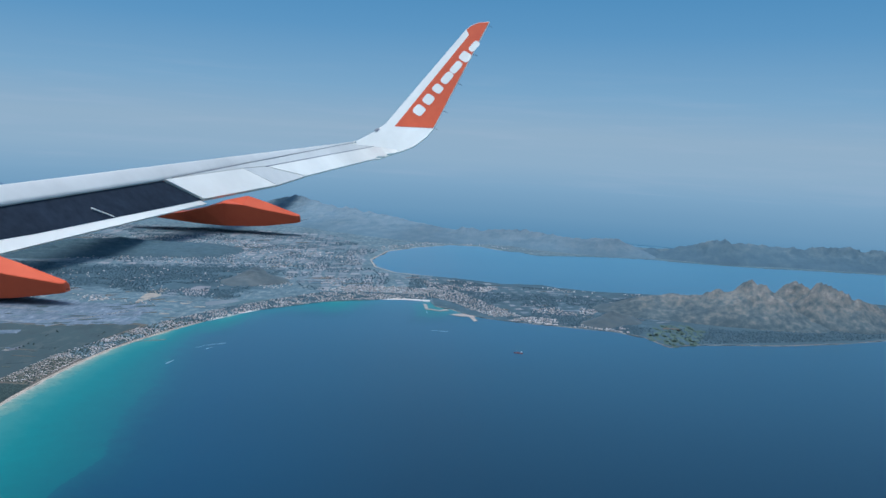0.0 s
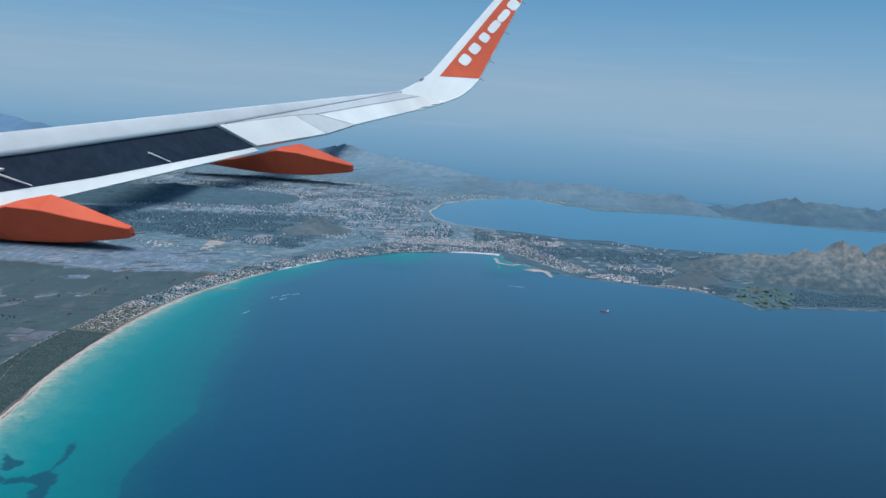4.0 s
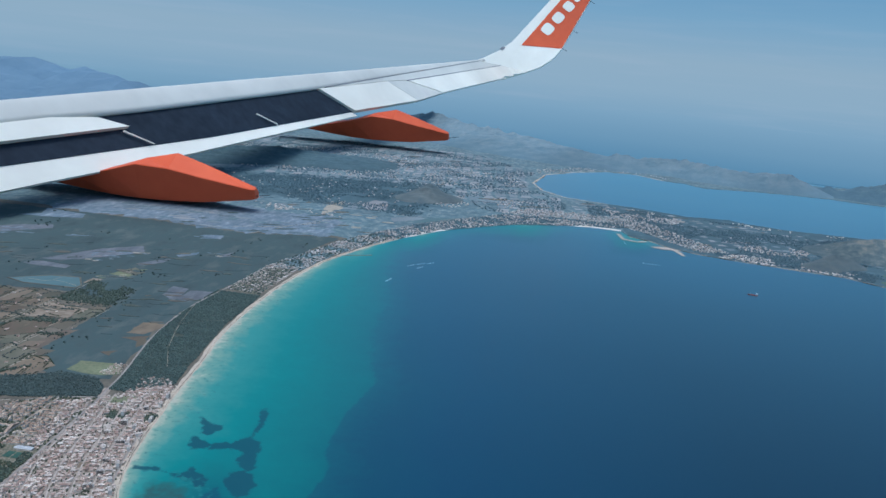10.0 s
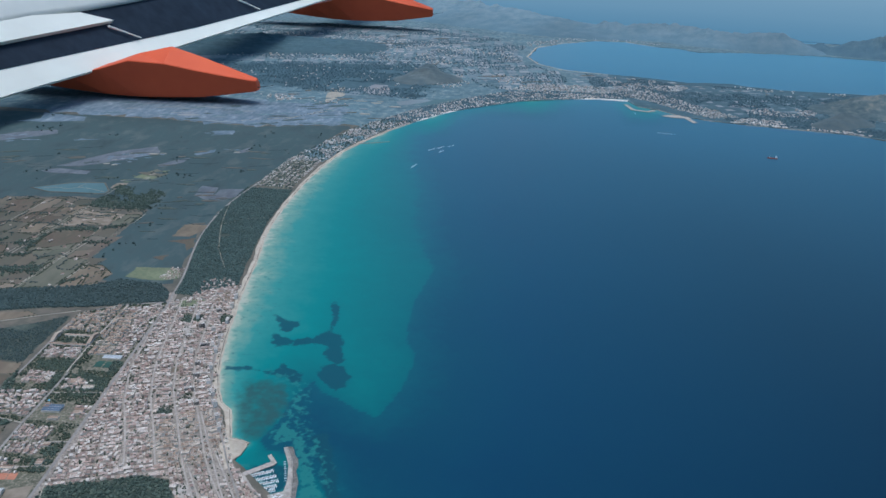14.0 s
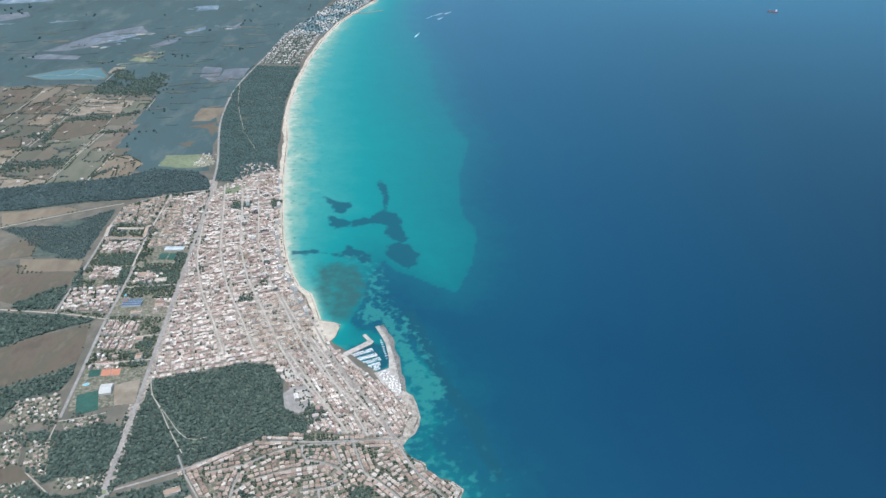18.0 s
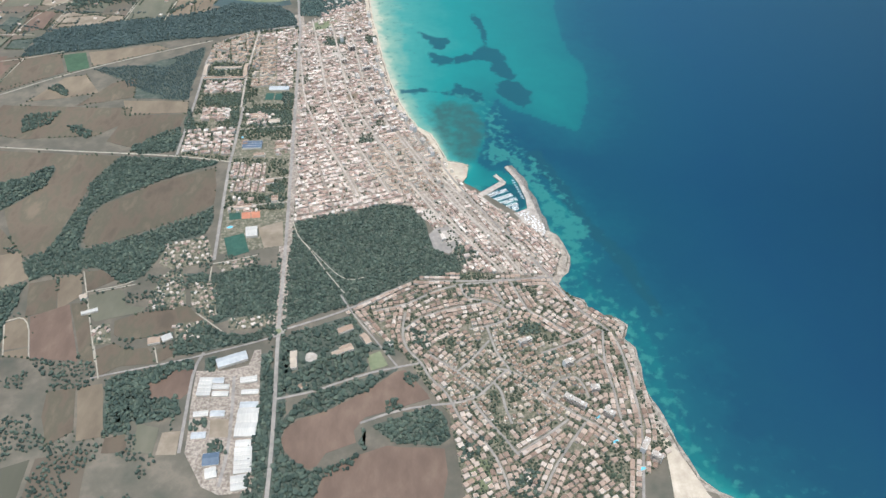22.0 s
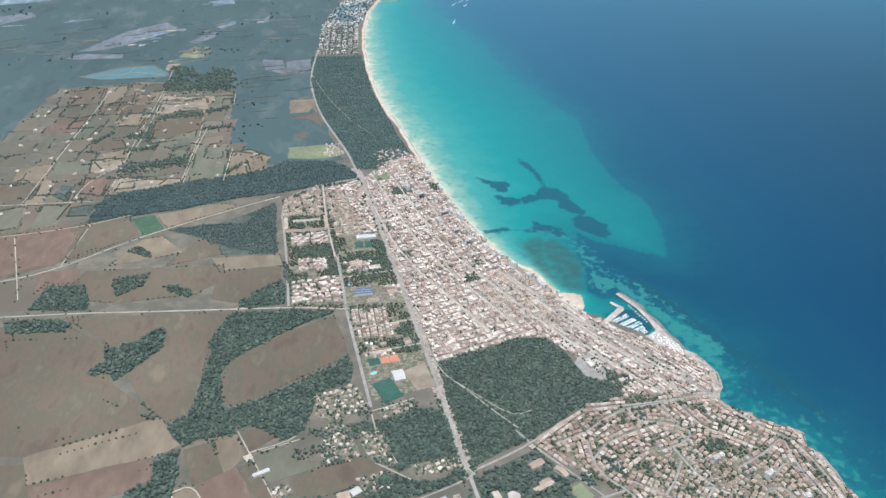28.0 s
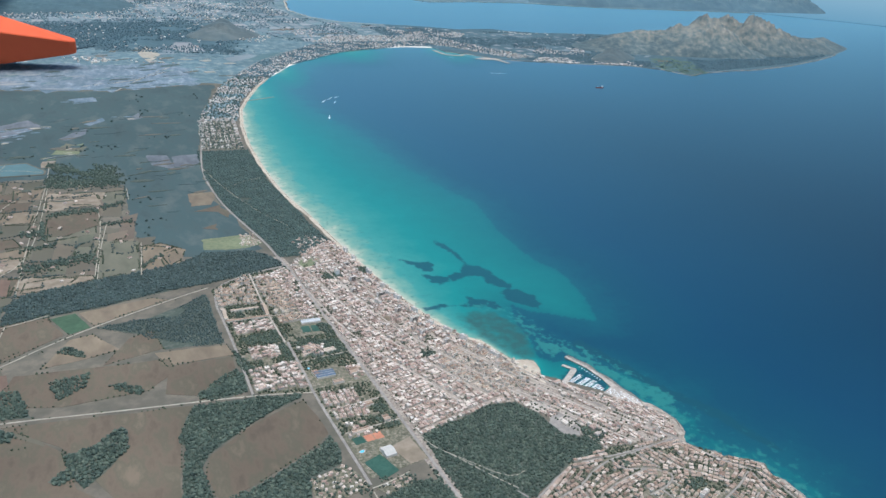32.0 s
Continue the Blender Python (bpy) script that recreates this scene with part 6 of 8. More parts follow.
def row_house(pitched, name="terraced_house", label="terraced town house with a ridged tile roof", group="terraced houses of the town"):
    """A house one unit long and deep, with a ridged tile roof or a walled terrace."""
    base = new(name)
    bm = bmesh.new()
    bmesh.ops.create_cube(bm, size=1.0, matrix=Matrix.Translation((0, 0, 0.45)) @ Matrix.Diagonal((1, 1, 1.1, 1)))
    part("body", bm, M_WALL, base)
    bm = bmesh.new()
    if pitched:
        a = [bm.verts.new((x, y, z)) for x in (-0.53, 0.53) for y, z in ((-0.56, 1.0), (0, 1.45), (0.56, 1.0))]
        for f in ((0, 3, 4, 1), (1, 4, 5, 2), (0, 1, 2), (3, 5, 4)):
            bm.faces.new([a[i] for i in f])
        roof = part("roof", bm, M_TILE, base)
        bm = bmesh.new()
        bmesh.ops.create_cube(bm, size=1.0, matrix=Matrix.Translation((0.25, 0.15, 1.45)) @ Matrix.Diagonal((0.12, 0.1, 0.35, 1)))
        part("chimney", bm, M_WALL, roof)
    else:
        bmesh.ops.create_cube(bm, size=1.0, matrix=Matrix.Translation((0, 0, 1.02)) @ Matrix.Diagonal((0.86, 0.86, 0.06, 1)))
        part("roof_terrace", bm, M_TILE, base)
        for x, y, lx, ly in ((0, 0.47, 1, 0.06), (0, -0.47, 1, 0.06), (0.47, 0, 0.06, 0.88), (-0.47, 0, 0.06, 0.88)):
            bm = bmesh.new()
            bmesh.ops.create_cube(bm, size=1.0, matrix=Matrix.Translation((x, y, 1.06)) @ Matrix.Diagonal((lx, ly, 0.14, 1)))
            part("parapet", bm, M_WALL, base)
    return tagged(base, label, "house", group)


for x, y in clear_of_roads(scatter(TOWN, 9.0, 0.45, rng), 1.1):
    if line_distance(np.array([x]), np.array([y]), COAST_TOWN)[0] < 46:
        rows.append((x, y, rng.uniform(1.0, 1.7), rng.uniform(0.6, 0.9), radians(18) + (1.57 if rng.random() < 0.3 else 0), rng.uniform(0.9, 1.5)))
rows.sort(key=lambda r: math.hypot(r[0] + 308, r[1] - 275))
models = [row_house(True), row_house(False, label="terraced town house with a flat walled roof terrace")]
for n, (x, y, a, d, ang, h) in enumerate(rows[:280]):
    m = pose(x, y, GROUND_Z + 0.07, 0, 0, math.degrees(ang)) @ Matrix.Diagonal((2 * a, 2 * d, h, 1))
    if n < 2:
        models[n].matrix_basis = m
    else:
        loc, rot, size = m.decompose()
        twin = copy_thing(models[int(rng.random() < 0.45)], pose(0, 0, 0))
        twin.matrix_basis = m
rows = rows[280:]
town = boxes_mesh("town_houses", rows, M_WALL, M_ROOF, 0.5, rng)
tagged(town, "dense rows of pink-roofed and white terraced town houses", "houses", kind="stuff")
crowns("town_trees", clear_of_roads(gaps, 0.3), 0.42, M_SHRUB, rng, "small dark trees in town yards and squares", "trees")
rows = []
BLOCKS = (([(-414, 375), (-394, 390), (-390, 359), (-411, 357)], 12, 7.5, 4.4, 0.72), ([(-392, 387), (-370, 396), (-366, 336), (-386, 335)], 8, 8.0, 4.2, 0.86), ([(-410, 339), (-389, 341), (-388, 331), (-408, 330)], 3, 9.0, 3.6, 0.93),
          ([(-406, 316.5), (-392, 316.5), (-391, 306), (-403, 306)], 2, 6.5, 3.6, 0.92), ([(-407, 298), (-387, 301), (-386, 281), (-406, 281)], 8, 5.5, 4.6, 0.84), ([(-383, 274), (-369, 274), (-367, 254), (-381, 255)], 92, 9.0, 3.1, 0.92),
          ([(-368, 291), (-362, 292), (-361, 280), (-367, 281)], 5, 5.0, 3.8, 0.7), ([(-380, 252), (-369, 252), (-367, 242), (-379, 243)], 4, 6.0, 4.4, 0.55), ([(-384, 313), (-372, 312), (-374, 303), (-383, 303)], 30, 6.0, 4.4, 0.6))
for outline, ang, du, dv, fill in BLOCKS:
    got, bare = terrace_rows(outline, radians(ang), du, dv, fill, 0)
    rows += got
placed = np.array([r[:2] for r in rows])
cottage = row_house(True, "holiday_house", "tile-roofed holiday house in a garden quarter", "holiday houses")
for n, (x, y, a, d, ang, h) in enumerate(rows[:290]):
    m = pose(x, y, GROUND_Z + 0.07, 0, 0, math.degrees(ang)) @ Matrix.Diagonal((2 * a, 2 * d, h, 1))
    twin = copy_thing(cottage, pose(0, 0, 0)) if n else cottage
    twin.matrix_basis = m
if len(rows) > 290:
    west = boxes_mesh("quarter_houses", rows[290:], M_WALL, M_ROOF, 0.7, rng)
    tagged(west, "tile-roofed holiday houses among gardens", "houses", kind="stuff")
p = clear_of_roads(scatter(WEST, 1.15, 0.45, rng), 0.4)
p = p[(p[:, 1] > 245) & ~((p[:, 0] > -382.5) & (p[:, 0] < -367) & (p[:, 1] > 321) & (p[:, 1] < 337)) & ~((p[:, 0] > -384) & (p[:, 0] < -360.5) & (p[:, 1] > 278) & (p[:, 1] < 292))]
p = p[np.array([np.hypot(placed[:, 0] - x, placed[:, 1] - y).min() > 1.15 and noise.fractal((x * 0.08, y * 0.08, 7.0), 0.7, 2.0, 3) > -0.3 for x, y in p])]
crowns("quarter_trees", p, 0.55, M_SHRUB, rng, "dark garden trees of a holiday quarter", "trees")
GROVES = ([(-406.8, 326.3), (-388.3, 329.5), (-385.3, 320.4), (-403.7, 318.2)], [(-382.6, 319), (-364.4, 314.7), (-363.3, 302.1), (-377.6, 297.9), (-384.4, 310.3)], [(-366.9, 253.1), (-358.8, 253.2), (-357.8, 245.7), (-364.6, 244.6)],
          [(-407.5, 340.4), (-403.6, 357.1), (-401, 347), (-404.2, 340.4)], [(-365.6, 262), (-359.1, 260.9), (-359.3, 255.3), (-364, 255.3)], [(-371.7, 331.2), (-365.2, 331.2), (-363.4, 317.7), (-368.1, 317.6)], [(-392.8, 316), (-388.5, 317.5), (-384.1, 293.8), (-386.4, 291.2)],
          [(-355.8, 383.7), (-345.9, 383.8), (-345.7, 376.2), (-353.7, 376.2)], [(-332.6, 294.2), (-327.4, 294.8), (-326.2, 288.5), (-331.3, 288.2)], [(-335.2, 386.9), (-330.6, 387.7), (-329.6, 378.6), (-333.9, 377.8)])
for outline in GROVES:
    p = clear_of_roads(scatter(rough_line(outline, 3.0, 0.8, 3, True), 0.85, 0.42, rng, 0.1), 0.4)
    p = p[np.array([np.hypot(placed[:, 0] - x, placed[:, 1] - y).min() > 0.9 for x, y in p])]
    crowns("grove", p, 0.5, M_PINE, rng, "dense dark grove between holiday houses", "trees")


def villa(w, d, h, name="villa"):
    """A detached house: rendered walls, hipped tile roof with a chimney, door and windows' shutters left plain."""
    base = new(name)
    bm = bmesh.new()
    bmesh.ops.create_cube(bm, size=1.0, matrix=Matrix.Translation((0, 0, h / 2 - 0.05)) @ Matrix.Diagonal((w, d, h + 0.1, 1)))
    bmesh.ops.create_cube(bm, size=1.0, matrix=Matrix.Translation((w * 0.45, -d * 0.4, h * 0.3)) @ Matrix.Diagonal((w * 0.5, d * 0.5, h * 0.6, 1)))
    part("body", bm, M_WALL, base)
    bm = bmesh.new()
    e, r = 0.58, max(w - d, 0.1) / 2
    low = [bm.verts.new((sx * w * e, sy * d * e, h)) for sx, sy in ((-1, -1), (1, -1), (1, 1), (-1, 1))]
    top = [bm.verts.new((-r, 0, h + d * 0.28)), bm.verts.new((r, 0, h + d * 0.28))]
    for f in ((low[0], low[1], top[1], top[0]), (low[1], low[2], top[1]), (low[2], low[3], top[0], top[1]), (low[3], low[0], top[0]), (low[3], low[2], low[1], low[0])):
        bm.faces.new(f)
    roof = part("roof", bm, M_TILE, base)
    bm = bmesh.new()
    bmesh.ops.create_cube(bm, size=1.0, matrix=Matrix.Translation((r * 0.6, d * 0.15, h + d * 0.28)) @ Matrix.Diagonal((0.1, 0.1, 0.22, 1)))
    part("chimney", bm, M_WALL, roof)
    return tagged(base, "tile-roofed detached villa with pale walls in a garden", "villa", "villas by the sea")


villa_kinds = [villa(1.25, 0.95, 0.7), villa(1.1, 0.9, 0.75), villa(1.45, 0.95, 0.6), villa(1.2, 1.1, 0.85)]
sites = []
for reach in (0.95, 2.75):
    for line, w, m, lift in ROADS:
        pts = rough_line(line, 1.75, 0.0)
        for (x0, y0), (x1, y1) in zip(pts, pts[1:]):
            ang = math.atan2(y1 - y0, x1 - x0)
            for side in (-1, 1):
                sites.append((x0 - math.sin(ang) * side * (w / 2 + reach), y0 + math.cos(ang) * side * (w / 2 + reach), ang))
sites += [(x, y, 0.55) for x, y in scatter(VILLAS, 1.9, 0.24, rng, 0.55)]
spot = np.array(sites)
free = inside(spot[:, 0], spot[:, 1], VILLAS)
for line, w, m, lift in ROADS:
    free &= line_distance(spot[:, 0], spot[:, 1], line) > w / 2 + 0.75
taken = np.zeros((0, 2))
angles = []
for x, y, ang in spot[free]:
    if len(taken) and np.hypot(taken[:, 0] - x, taken[:, 1] - y).min() < 1.62 or noise.fractal((x * 0.07, y * 0.07, 12.0), 0.7, 2.0, 3) < -0.36:
        continue
    taken = np.concatenate([taken, [(x, y)]])
    angles.append(ang)
p = taken
order = np.argsort(np.hypot(p[:, 0] + 275, p[:, 1] - 165))
for n, i in enumerate(order[:250]):
    v = villa_kinds[n % 4]
    m = pose(p[i, 0], p[i, 1], GROUND_Z + 0.07, 0, 0, math.degrees(angles[i]) + rng.uniform(-7, 7) + 90 * (n % 4 == 0))
    if n < 4:
        v.matrix_basis = m
    else:
        copy_thing(v, m)
rest = [(p[i, 0], p[i, 1], rng.uniform(0.6, 0.9), rng.uniform(0.5, 0.7), angles[i] + rng.uniform(-0.12, 0.12), rng.uniform(0.55, 0.9)) for i in order[250:]]
tagged(boxes_mesh("villa_rows", rest, M_WALL, M_VILLAROOF, 0.9, rng), "further tile-roofed villas among gardens", "houses", kind="stuff")
g = clear_of_roads(scatter(VILLAS, 0.95, 0.45, rng, 0.2), 0.25)
g = g[np.array([np.hypot(taken[:, 0] - x, taken[:, 1] - y).min() > 0.85 and noise.fractal((x * 0.09, y * 0.09, 17.0), 0.7, 2.0, 3) > -0.34 for x, y in g])]
crowns("villa_trees", g, 0.45, M_SHRUB, rng, "dark garden trees among villas", "trees")
SOUTH_PLOTS = ([(-398.6, 223.7), (-384.2, 228.8), (-380.5, 221.4), (-379.6, 214.8), (-392.7, 211.1), (-398.1, 214)],
               [(-397.4, 198.2), (-394.1, 208.8), (-388.8, 210), (-383.7, 193.5), (-392, 191.6), (-396.1, 192.9)],
               [(-384.7, 203.8), (-375.8, 206.1), (-373, 189.2), (-376.1, 187.8), (-381.5, 194)],
               [(-378, 213.6), (-363.8, 217.9), (-363.1, 213.2), (-374.1, 209.6)],
               [(-368.2, 187.1), (-354, 190.1), (-353.2, 184.5), (-366.8, 182.4)],
               [(-412.2, 183.5), (-406.8, 185.3), (-403.7, 176.5), (-408.9, 175.7)],
               [(-385.7, 184.7), (-375.9, 186.6), (-374.2, 177.9), (-383, 176.6)])
rest, extra_trees = [], []
for outline in SOUTH_PLOTS:
    patch("garden", outline, M_GARDEN, ground, rough=0.4, lift=0.1075)
    extra_trees += [tuple(q) for q in scatter(outline, 1.3, 0.45, rng) if rng.random() < 0.5]
    for x, y in scatter(outline, 2.5, 0.35, rng, 0.4):
        rest.append((x, y, rng.uniform(0.4, 0.75), rng.uniform(0.35, 0.55), rng.uniform(0, 3), rng.uniform(0.35, 0.5)))
for x, y in scatter([(-390.1, 446.6), (-381.7, 447.6), (-379, 432.7), (-386.1, 428.1), (-390.5, 431.1)], 1.7, 0.4, rng):
    rest.append((x, y, rng.uniform(0.4, 0.7), rng.uniform(0.3, 0.5), rng.uniform(0, 3), rng.uniform(0.3, 0.5)))
for x, y in scatter([(-361.9, 433.5), (-351.9, 436.6), (-337.4, 425.9), (-338.7, 413.5), (-346.9, 399.8), (-359, 402), (-361.7, 412.3)], 2.6, 0.4, rng):
    rest.append((x, y, rng.uniform(0.5, 1.0), rng.uniform(0.4, 0.7), rng.uniform(0, 3), rng.uniform(0.4, 0.8)))
# trees of the country lanes and waste ground in the south-west, outside the fields
loose = scatter([(-470, 232), (-352, 216), (-346, 110), (-470, 110)], 1.25, 0.5, rng)
loose = clear_of_roads(loose, 0.4)
keep = np.array([noise.fractal((x * 0.07, y * 0.07, 31.0), 0.7, 2.0, 3) > 0.12 for x, y in loose]) & ~inside(loose[:, 0], loose[:, 1], [(-376, 176), (-351, 178), (-349, 108), (-376, 108)])
for name, outline, m in FIELDS:
    keep &= signed(loose[:, 0], loose[:, 1], outline) < 0.3
extra_trees += [tuple(q) for q in loose[keep]]
for off in (-1.5, -2.4, 1.5, 2.3):
    for x, y in rough_line(MAIN_ROAD[2:7], 1.2, 0.0):
        if rng.random() < 0.75:
            extra_trees.append((x + off + rng.uniform(-0.3, 0.3), y + rng.uniform(-0.5, 0.5)))
crowns("lane_trees", np.array(extra_trees), 0.5, M_PINE, rng, "dark trees along country lanes and gardens", "trees")
for x, y in scatter(FARM, 17.0, 0.5, rng):
    rest.append((x, y, rng.uniform(0.6, 1.4), rng.uniform(0.5, 0.8), rng.uniform(0, 3), rng.uniform(0.4, 0.6)))
tagged(boxes_mesh("farm_houses", rest, M_WALL, M_ROOF, 0.8, rng), "scattered farmhouses and country cottages", "houses", kind="stuff")

# ---- the far resort and towns ----
rng = np.random.default_rng(31)
RESORT = [(-385, 713), (-373, 765), (-347, 862), (-288, 988), (-186, 1130), (-113, 1150), (-42, 1150), (-5, 1128), (-74, 1108), (-168, 1062), (-255, 970), (-320, 842), (-340, 780), (-353, 710)]
tagged(patch("resort_ground", RESORT, M_HAZEFLOOR, rough=2.0, lift=0.065), "streets and gardens of a far beach resort", "town ground", kind="structure")
far = []
for x, y in scatter(RESORT, 3.0, 0.5, rng, 0.6):
    if noise.fractal((x * 0.045, y * 0.045, 23.0), 0.7, 2.0, 3) < -0.12:
        continue
    far.append((x, y, rng.uniform(0.6, 1.5), rng.uniform(0.5, 0.85), rng.uniform(0, 3.1), rng.choice([0.4, 0.6, 0.9, 1.6], p=[0.4, 0.3, 0.2, 0.1])))
APTS = [(-386, 704), (-358, 712), (-360, 622), (-392, 626)]
patch("estate_ground", APTS, M_GARDEN, ground, rough=1.0, lift=0.07)
for i in range(19):
    for j in range(7):
        if noise.noise((i * 0.55, j * 0.9, 5.0)) > -0.28:
            far.append((-390 + j * 4.7 + i * 0.3 + rng.uniform(-0.5, 0.5), 627 + i * 4.6 + rng.uniform(-0.5, 0.5), rng.uniform(1.0, 1.9), rng.uniform(0.45, 0.7), 0.12 + rng.uniform(-0.08, 0.08), rng.uniform(0.4, 0.8)))
PORT_TOWN = [(-190, 1140), (-110, 1152), (-40, 1155), (10, 1112), (40, 1060), (70, 1015), (110, 1030), (60, 1120), (20, 1200), (-60, 1210), (-150, 1200)]
for x, y in clear_of_roads(scatter(PORT_TOWN, 4.3, 0.42, rng, 0.3), 1.0):
    far.append((x, y, rng.uniform(0.7, 1.7), rng.uniform(0.6, 1.0), rng.uniform(0, 3.1), rng.choice([0.5, 0.8, 1.4])))
for outline, sp, keep_at in (([(-30, 1215), (60, 1195), (90, 1240), (40, 1300), (-40, 1300)], 4.6, -0.1), ([(90, 1000), (140, 985), (200, 975), (262, 955), (275, 975), (200, 1015), (120, 1030)], 3.8, -0.2),
                             ([(120, 1060), (200, 1050), (240, 1100), (160, 1130)], 5.0, -0.05), ([(150, 1285), (250, 1262), (330, 1262), (330, 1240), (200, 1240)], 7.0, 0.0),
                             ([(-140, 1650), (-72, 1745), (10, 1825), (90, 1825), (150, 1760), (150, 1790), (60, 1850), (-60, 1830), (-160, 1700)], 9.0, -0.2), ([(-900, 1300), (-300, 1340), (-170, 1420), (-180, 1560), (-500, 1700), (-900, 1650)], 9.5, -0.02), ([(-900, 1080), (-573, 1095), (-300, 1060), (-300, 1310), (-600, 1260), (-900, 1230)], 16.0, 0.05), ([(-640, 985), (-563, 985), (-451, 970), (-380, 985), (-385, 1000), (-640, 1040)], 9.0, 0.1),
                             ([(-300, 1130), (-180, 1160), (-150, 1260), (-260, 1280)], 8.0, 0.1), ([(-470, 985), (-500, 1010), (-400, 990), (-380, 975)], 6.0, -0.3)):
    for x, y in scatter(outline, sp, 0.45, rng, 0.5):
        if noise.fractal((x * 0.02, y * 0.02, 6.0), 0.7, 2.0, 3) > keep_at:
            far.append((x, y, rng.uniform(0.8, 1.9), rng.uniform(0.7, 1.2), rng.uniform(0, 3.1), rng.uniform(0.5, 1.2)))
tagged(boxes_mesh("resort_buildings", far, M_FARBLDG, M_FARBLDG, 0.3, rng), "pale apartment blocks and houses of a far resort", "buildings", kind="stuff")
p = scatter(APTS, 2.0, 0.45, rng)
crowns("estate_trees", p, 0.62, M_STRANDPINE, rng, "dark pines between low apartment blocks", "trees")
p = scatter(RESORT, 2.6, 0.45, rng)
p = p[rng.random(len(p)) < 0.75]
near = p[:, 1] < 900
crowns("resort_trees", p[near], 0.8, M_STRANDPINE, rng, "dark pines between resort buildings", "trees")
crowns("resort_trees", p[~near], 0.9, M_HAZEPINE, rng, "dark pines between resort buildings", "trees")
GOLF = [(262, 940), (300, 1030), (339, 1030), (356, 994), (318, 912), (282, 900)]
for x, y in scatter(GOLF, 10.0, 0.4, rng):
    c = [(x + math.cos(a) * rng.uniform(2.5, 5.5), y + math.sin(a) * rng.uniform(4, 10)) for a in np.arange(0, 6.2, 0.8)]
    patch("fairway", c, M_LINKS, ground, lift=0.12)


# ---- sports grounds, pools and sheds by the main road ----
tagged(patch("football_pitch", [(-377.9, 228), (-371, 231), (-367.2, 220.6), (-374.1, 217.2)], M_TURF, lift=0.1), "dark green football pitch beside the town", "pitch", kind="structure")
tagged(patch("sand_ground", [(-366.2, 234), (-357.5, 238), (-355.3, 224.4), (-362.2, 222.8)], M_SANDLOT, lift=0.09), "bare sandy ground beside the sports hall", "ground", kind="structure")
for n, outline in enumerate(([(-378.6, 242.4), (-374.5, 243), (-373.6, 239.1), (-377.8, 238.3)], [(-374, 242.9), (-370.7, 243.3), (-370, 239.6), (-373.2, 239.1)], [(-370.4, 243.4), (-367.1, 243.9), (-366.4, 240), (-369.7, 239.7)])):
    tagged(patch("tennis_court", outline, M_CLAY if n else M_TURF, lift=0.1), "clay tennis court by the sports ground" if n else "green tennis court by the sports ground", "court", "tennis courts")



def pool(x, y, w, d, ang):
    base = new("swimming_pool")
    ring = [(math.cos(a) * w * (1 + 0.15 * math.cos(2 * a)), math.sin(a) * d) for a in np.arange(0, 6.28, 0.4)]
    part("pool_deck", slab_bm([(u * 1.45, v * 1.45) for u, v in ring], -0.1, 0.03), M_STONE, base)
    part("pool_surface", slab_bm(ring, -0.1, 0.05), M_POOL, base)
    base.matrix_basis = pose(x, y, GROUND_Z + 0.09, 0, 0, ang)
    return tagged(base, "bright blue swimming pool with a pale deck", "pool", "pools")


for x, y, w, d, a in ((-376.8, 234.2, 0.9, 0.6, 20), (-356.5, 279, 0.9, 0.6, 30), (-383, 294, 0.7, 0.5, 0), (-251, 148.5, 0.9, 0.5, 40), (-247, 140, 0.9, 0.4, 30), (-274, 176, 0.5, 0.3, 60), (-369, 336, 0.7, 0.4, 0), (-241, 131, 1.0, 0.5, 20), (-304, 214, 0.6, 0.4, 45)):
    pool(x, y, w, d, a)


def shed(x, y, lx, ly, ang, h, roof, bays=1, label="white sheet-roofed warehouse on an industrial estate"):
    base = new("warehouse")
    bm = bmesh.new()
    bmesh.ops.create_cube(bm, size=1.0, matrix=Matrix.Translation((0, 0, h / 2 - 0.05)) @ Matrix.Diagonal((lx, ly, h + 0.1, 1)))
    part("body", bm, M_WALL, base)
    for k in range(bays):
        y0, y1 = -ly / 2 + k * ly / bays, -ly / 2 + (k + 1) * ly / bays
        bm = bmesh.new()
        a = [bm.verts.new((sx * lx * 0.51, yy, zz)) for sx in (-1, 1) for yy, zz in ((y0 + 0.03, h), ((y0 + y1) / 2, h + 0.14 * (y1 - y0)), (y1 - 0.03, h))]
        for f in ((0, 1, 4, 3), (1, 2, 5, 4), (0, 2, 1), (3, 4, 5)):
            bm.faces.new([a[i] for i in f])
        part("roof", bm, roof, base)
    bm = bmesh.new()
    bmesh.ops.create_cube(bm, size=1.0, matrix=Matrix.Translation((lx * 0.503, 0, h * 0.35)) @ Matrix.Diagonal((0.04, ly * 0.25, h * 0.7, 1)))
    part("door", bm, M_SHEDGREY, base)
    base.matrix_basis = pose(x, y, GROUND_Z + 0.05, 0, 0, ang)
    return tagged(base, label, "warehouse", "warehouses")


patch("estate_yard", [(-373.8, 165.1), (-370.8, 165.1), (-368.4, 166.3), (-366.4, 165.2), (-358, 167.5), (-357.2, 173.7), (-355.1, 174.2), (-354, 164.1), (-352.4, 155.4), (-349.9, 135.6), (-349.6, 123.1), (-358.4, 122.2), (-363.7, 124.8), (-370.6, 135.5), (-372.6, 151.2)], M_PAVE, ground, rough=0.3, lift=0.085)
patch("clay_lot", [(-365.7, 147.1), (-360.4, 147.2), (-359.3, 140.9), (-364.8, 140.8)], M_SANDLOT, ground, rough=0.2, lift=0.098)
GREYLABEL, BLUELABEL, TILELABEL = "grey sheet-roofed warehouse on an industrial estate", "blue sheet-roofed warehouse on an industrial estate", "long tile-roofed block among pines"
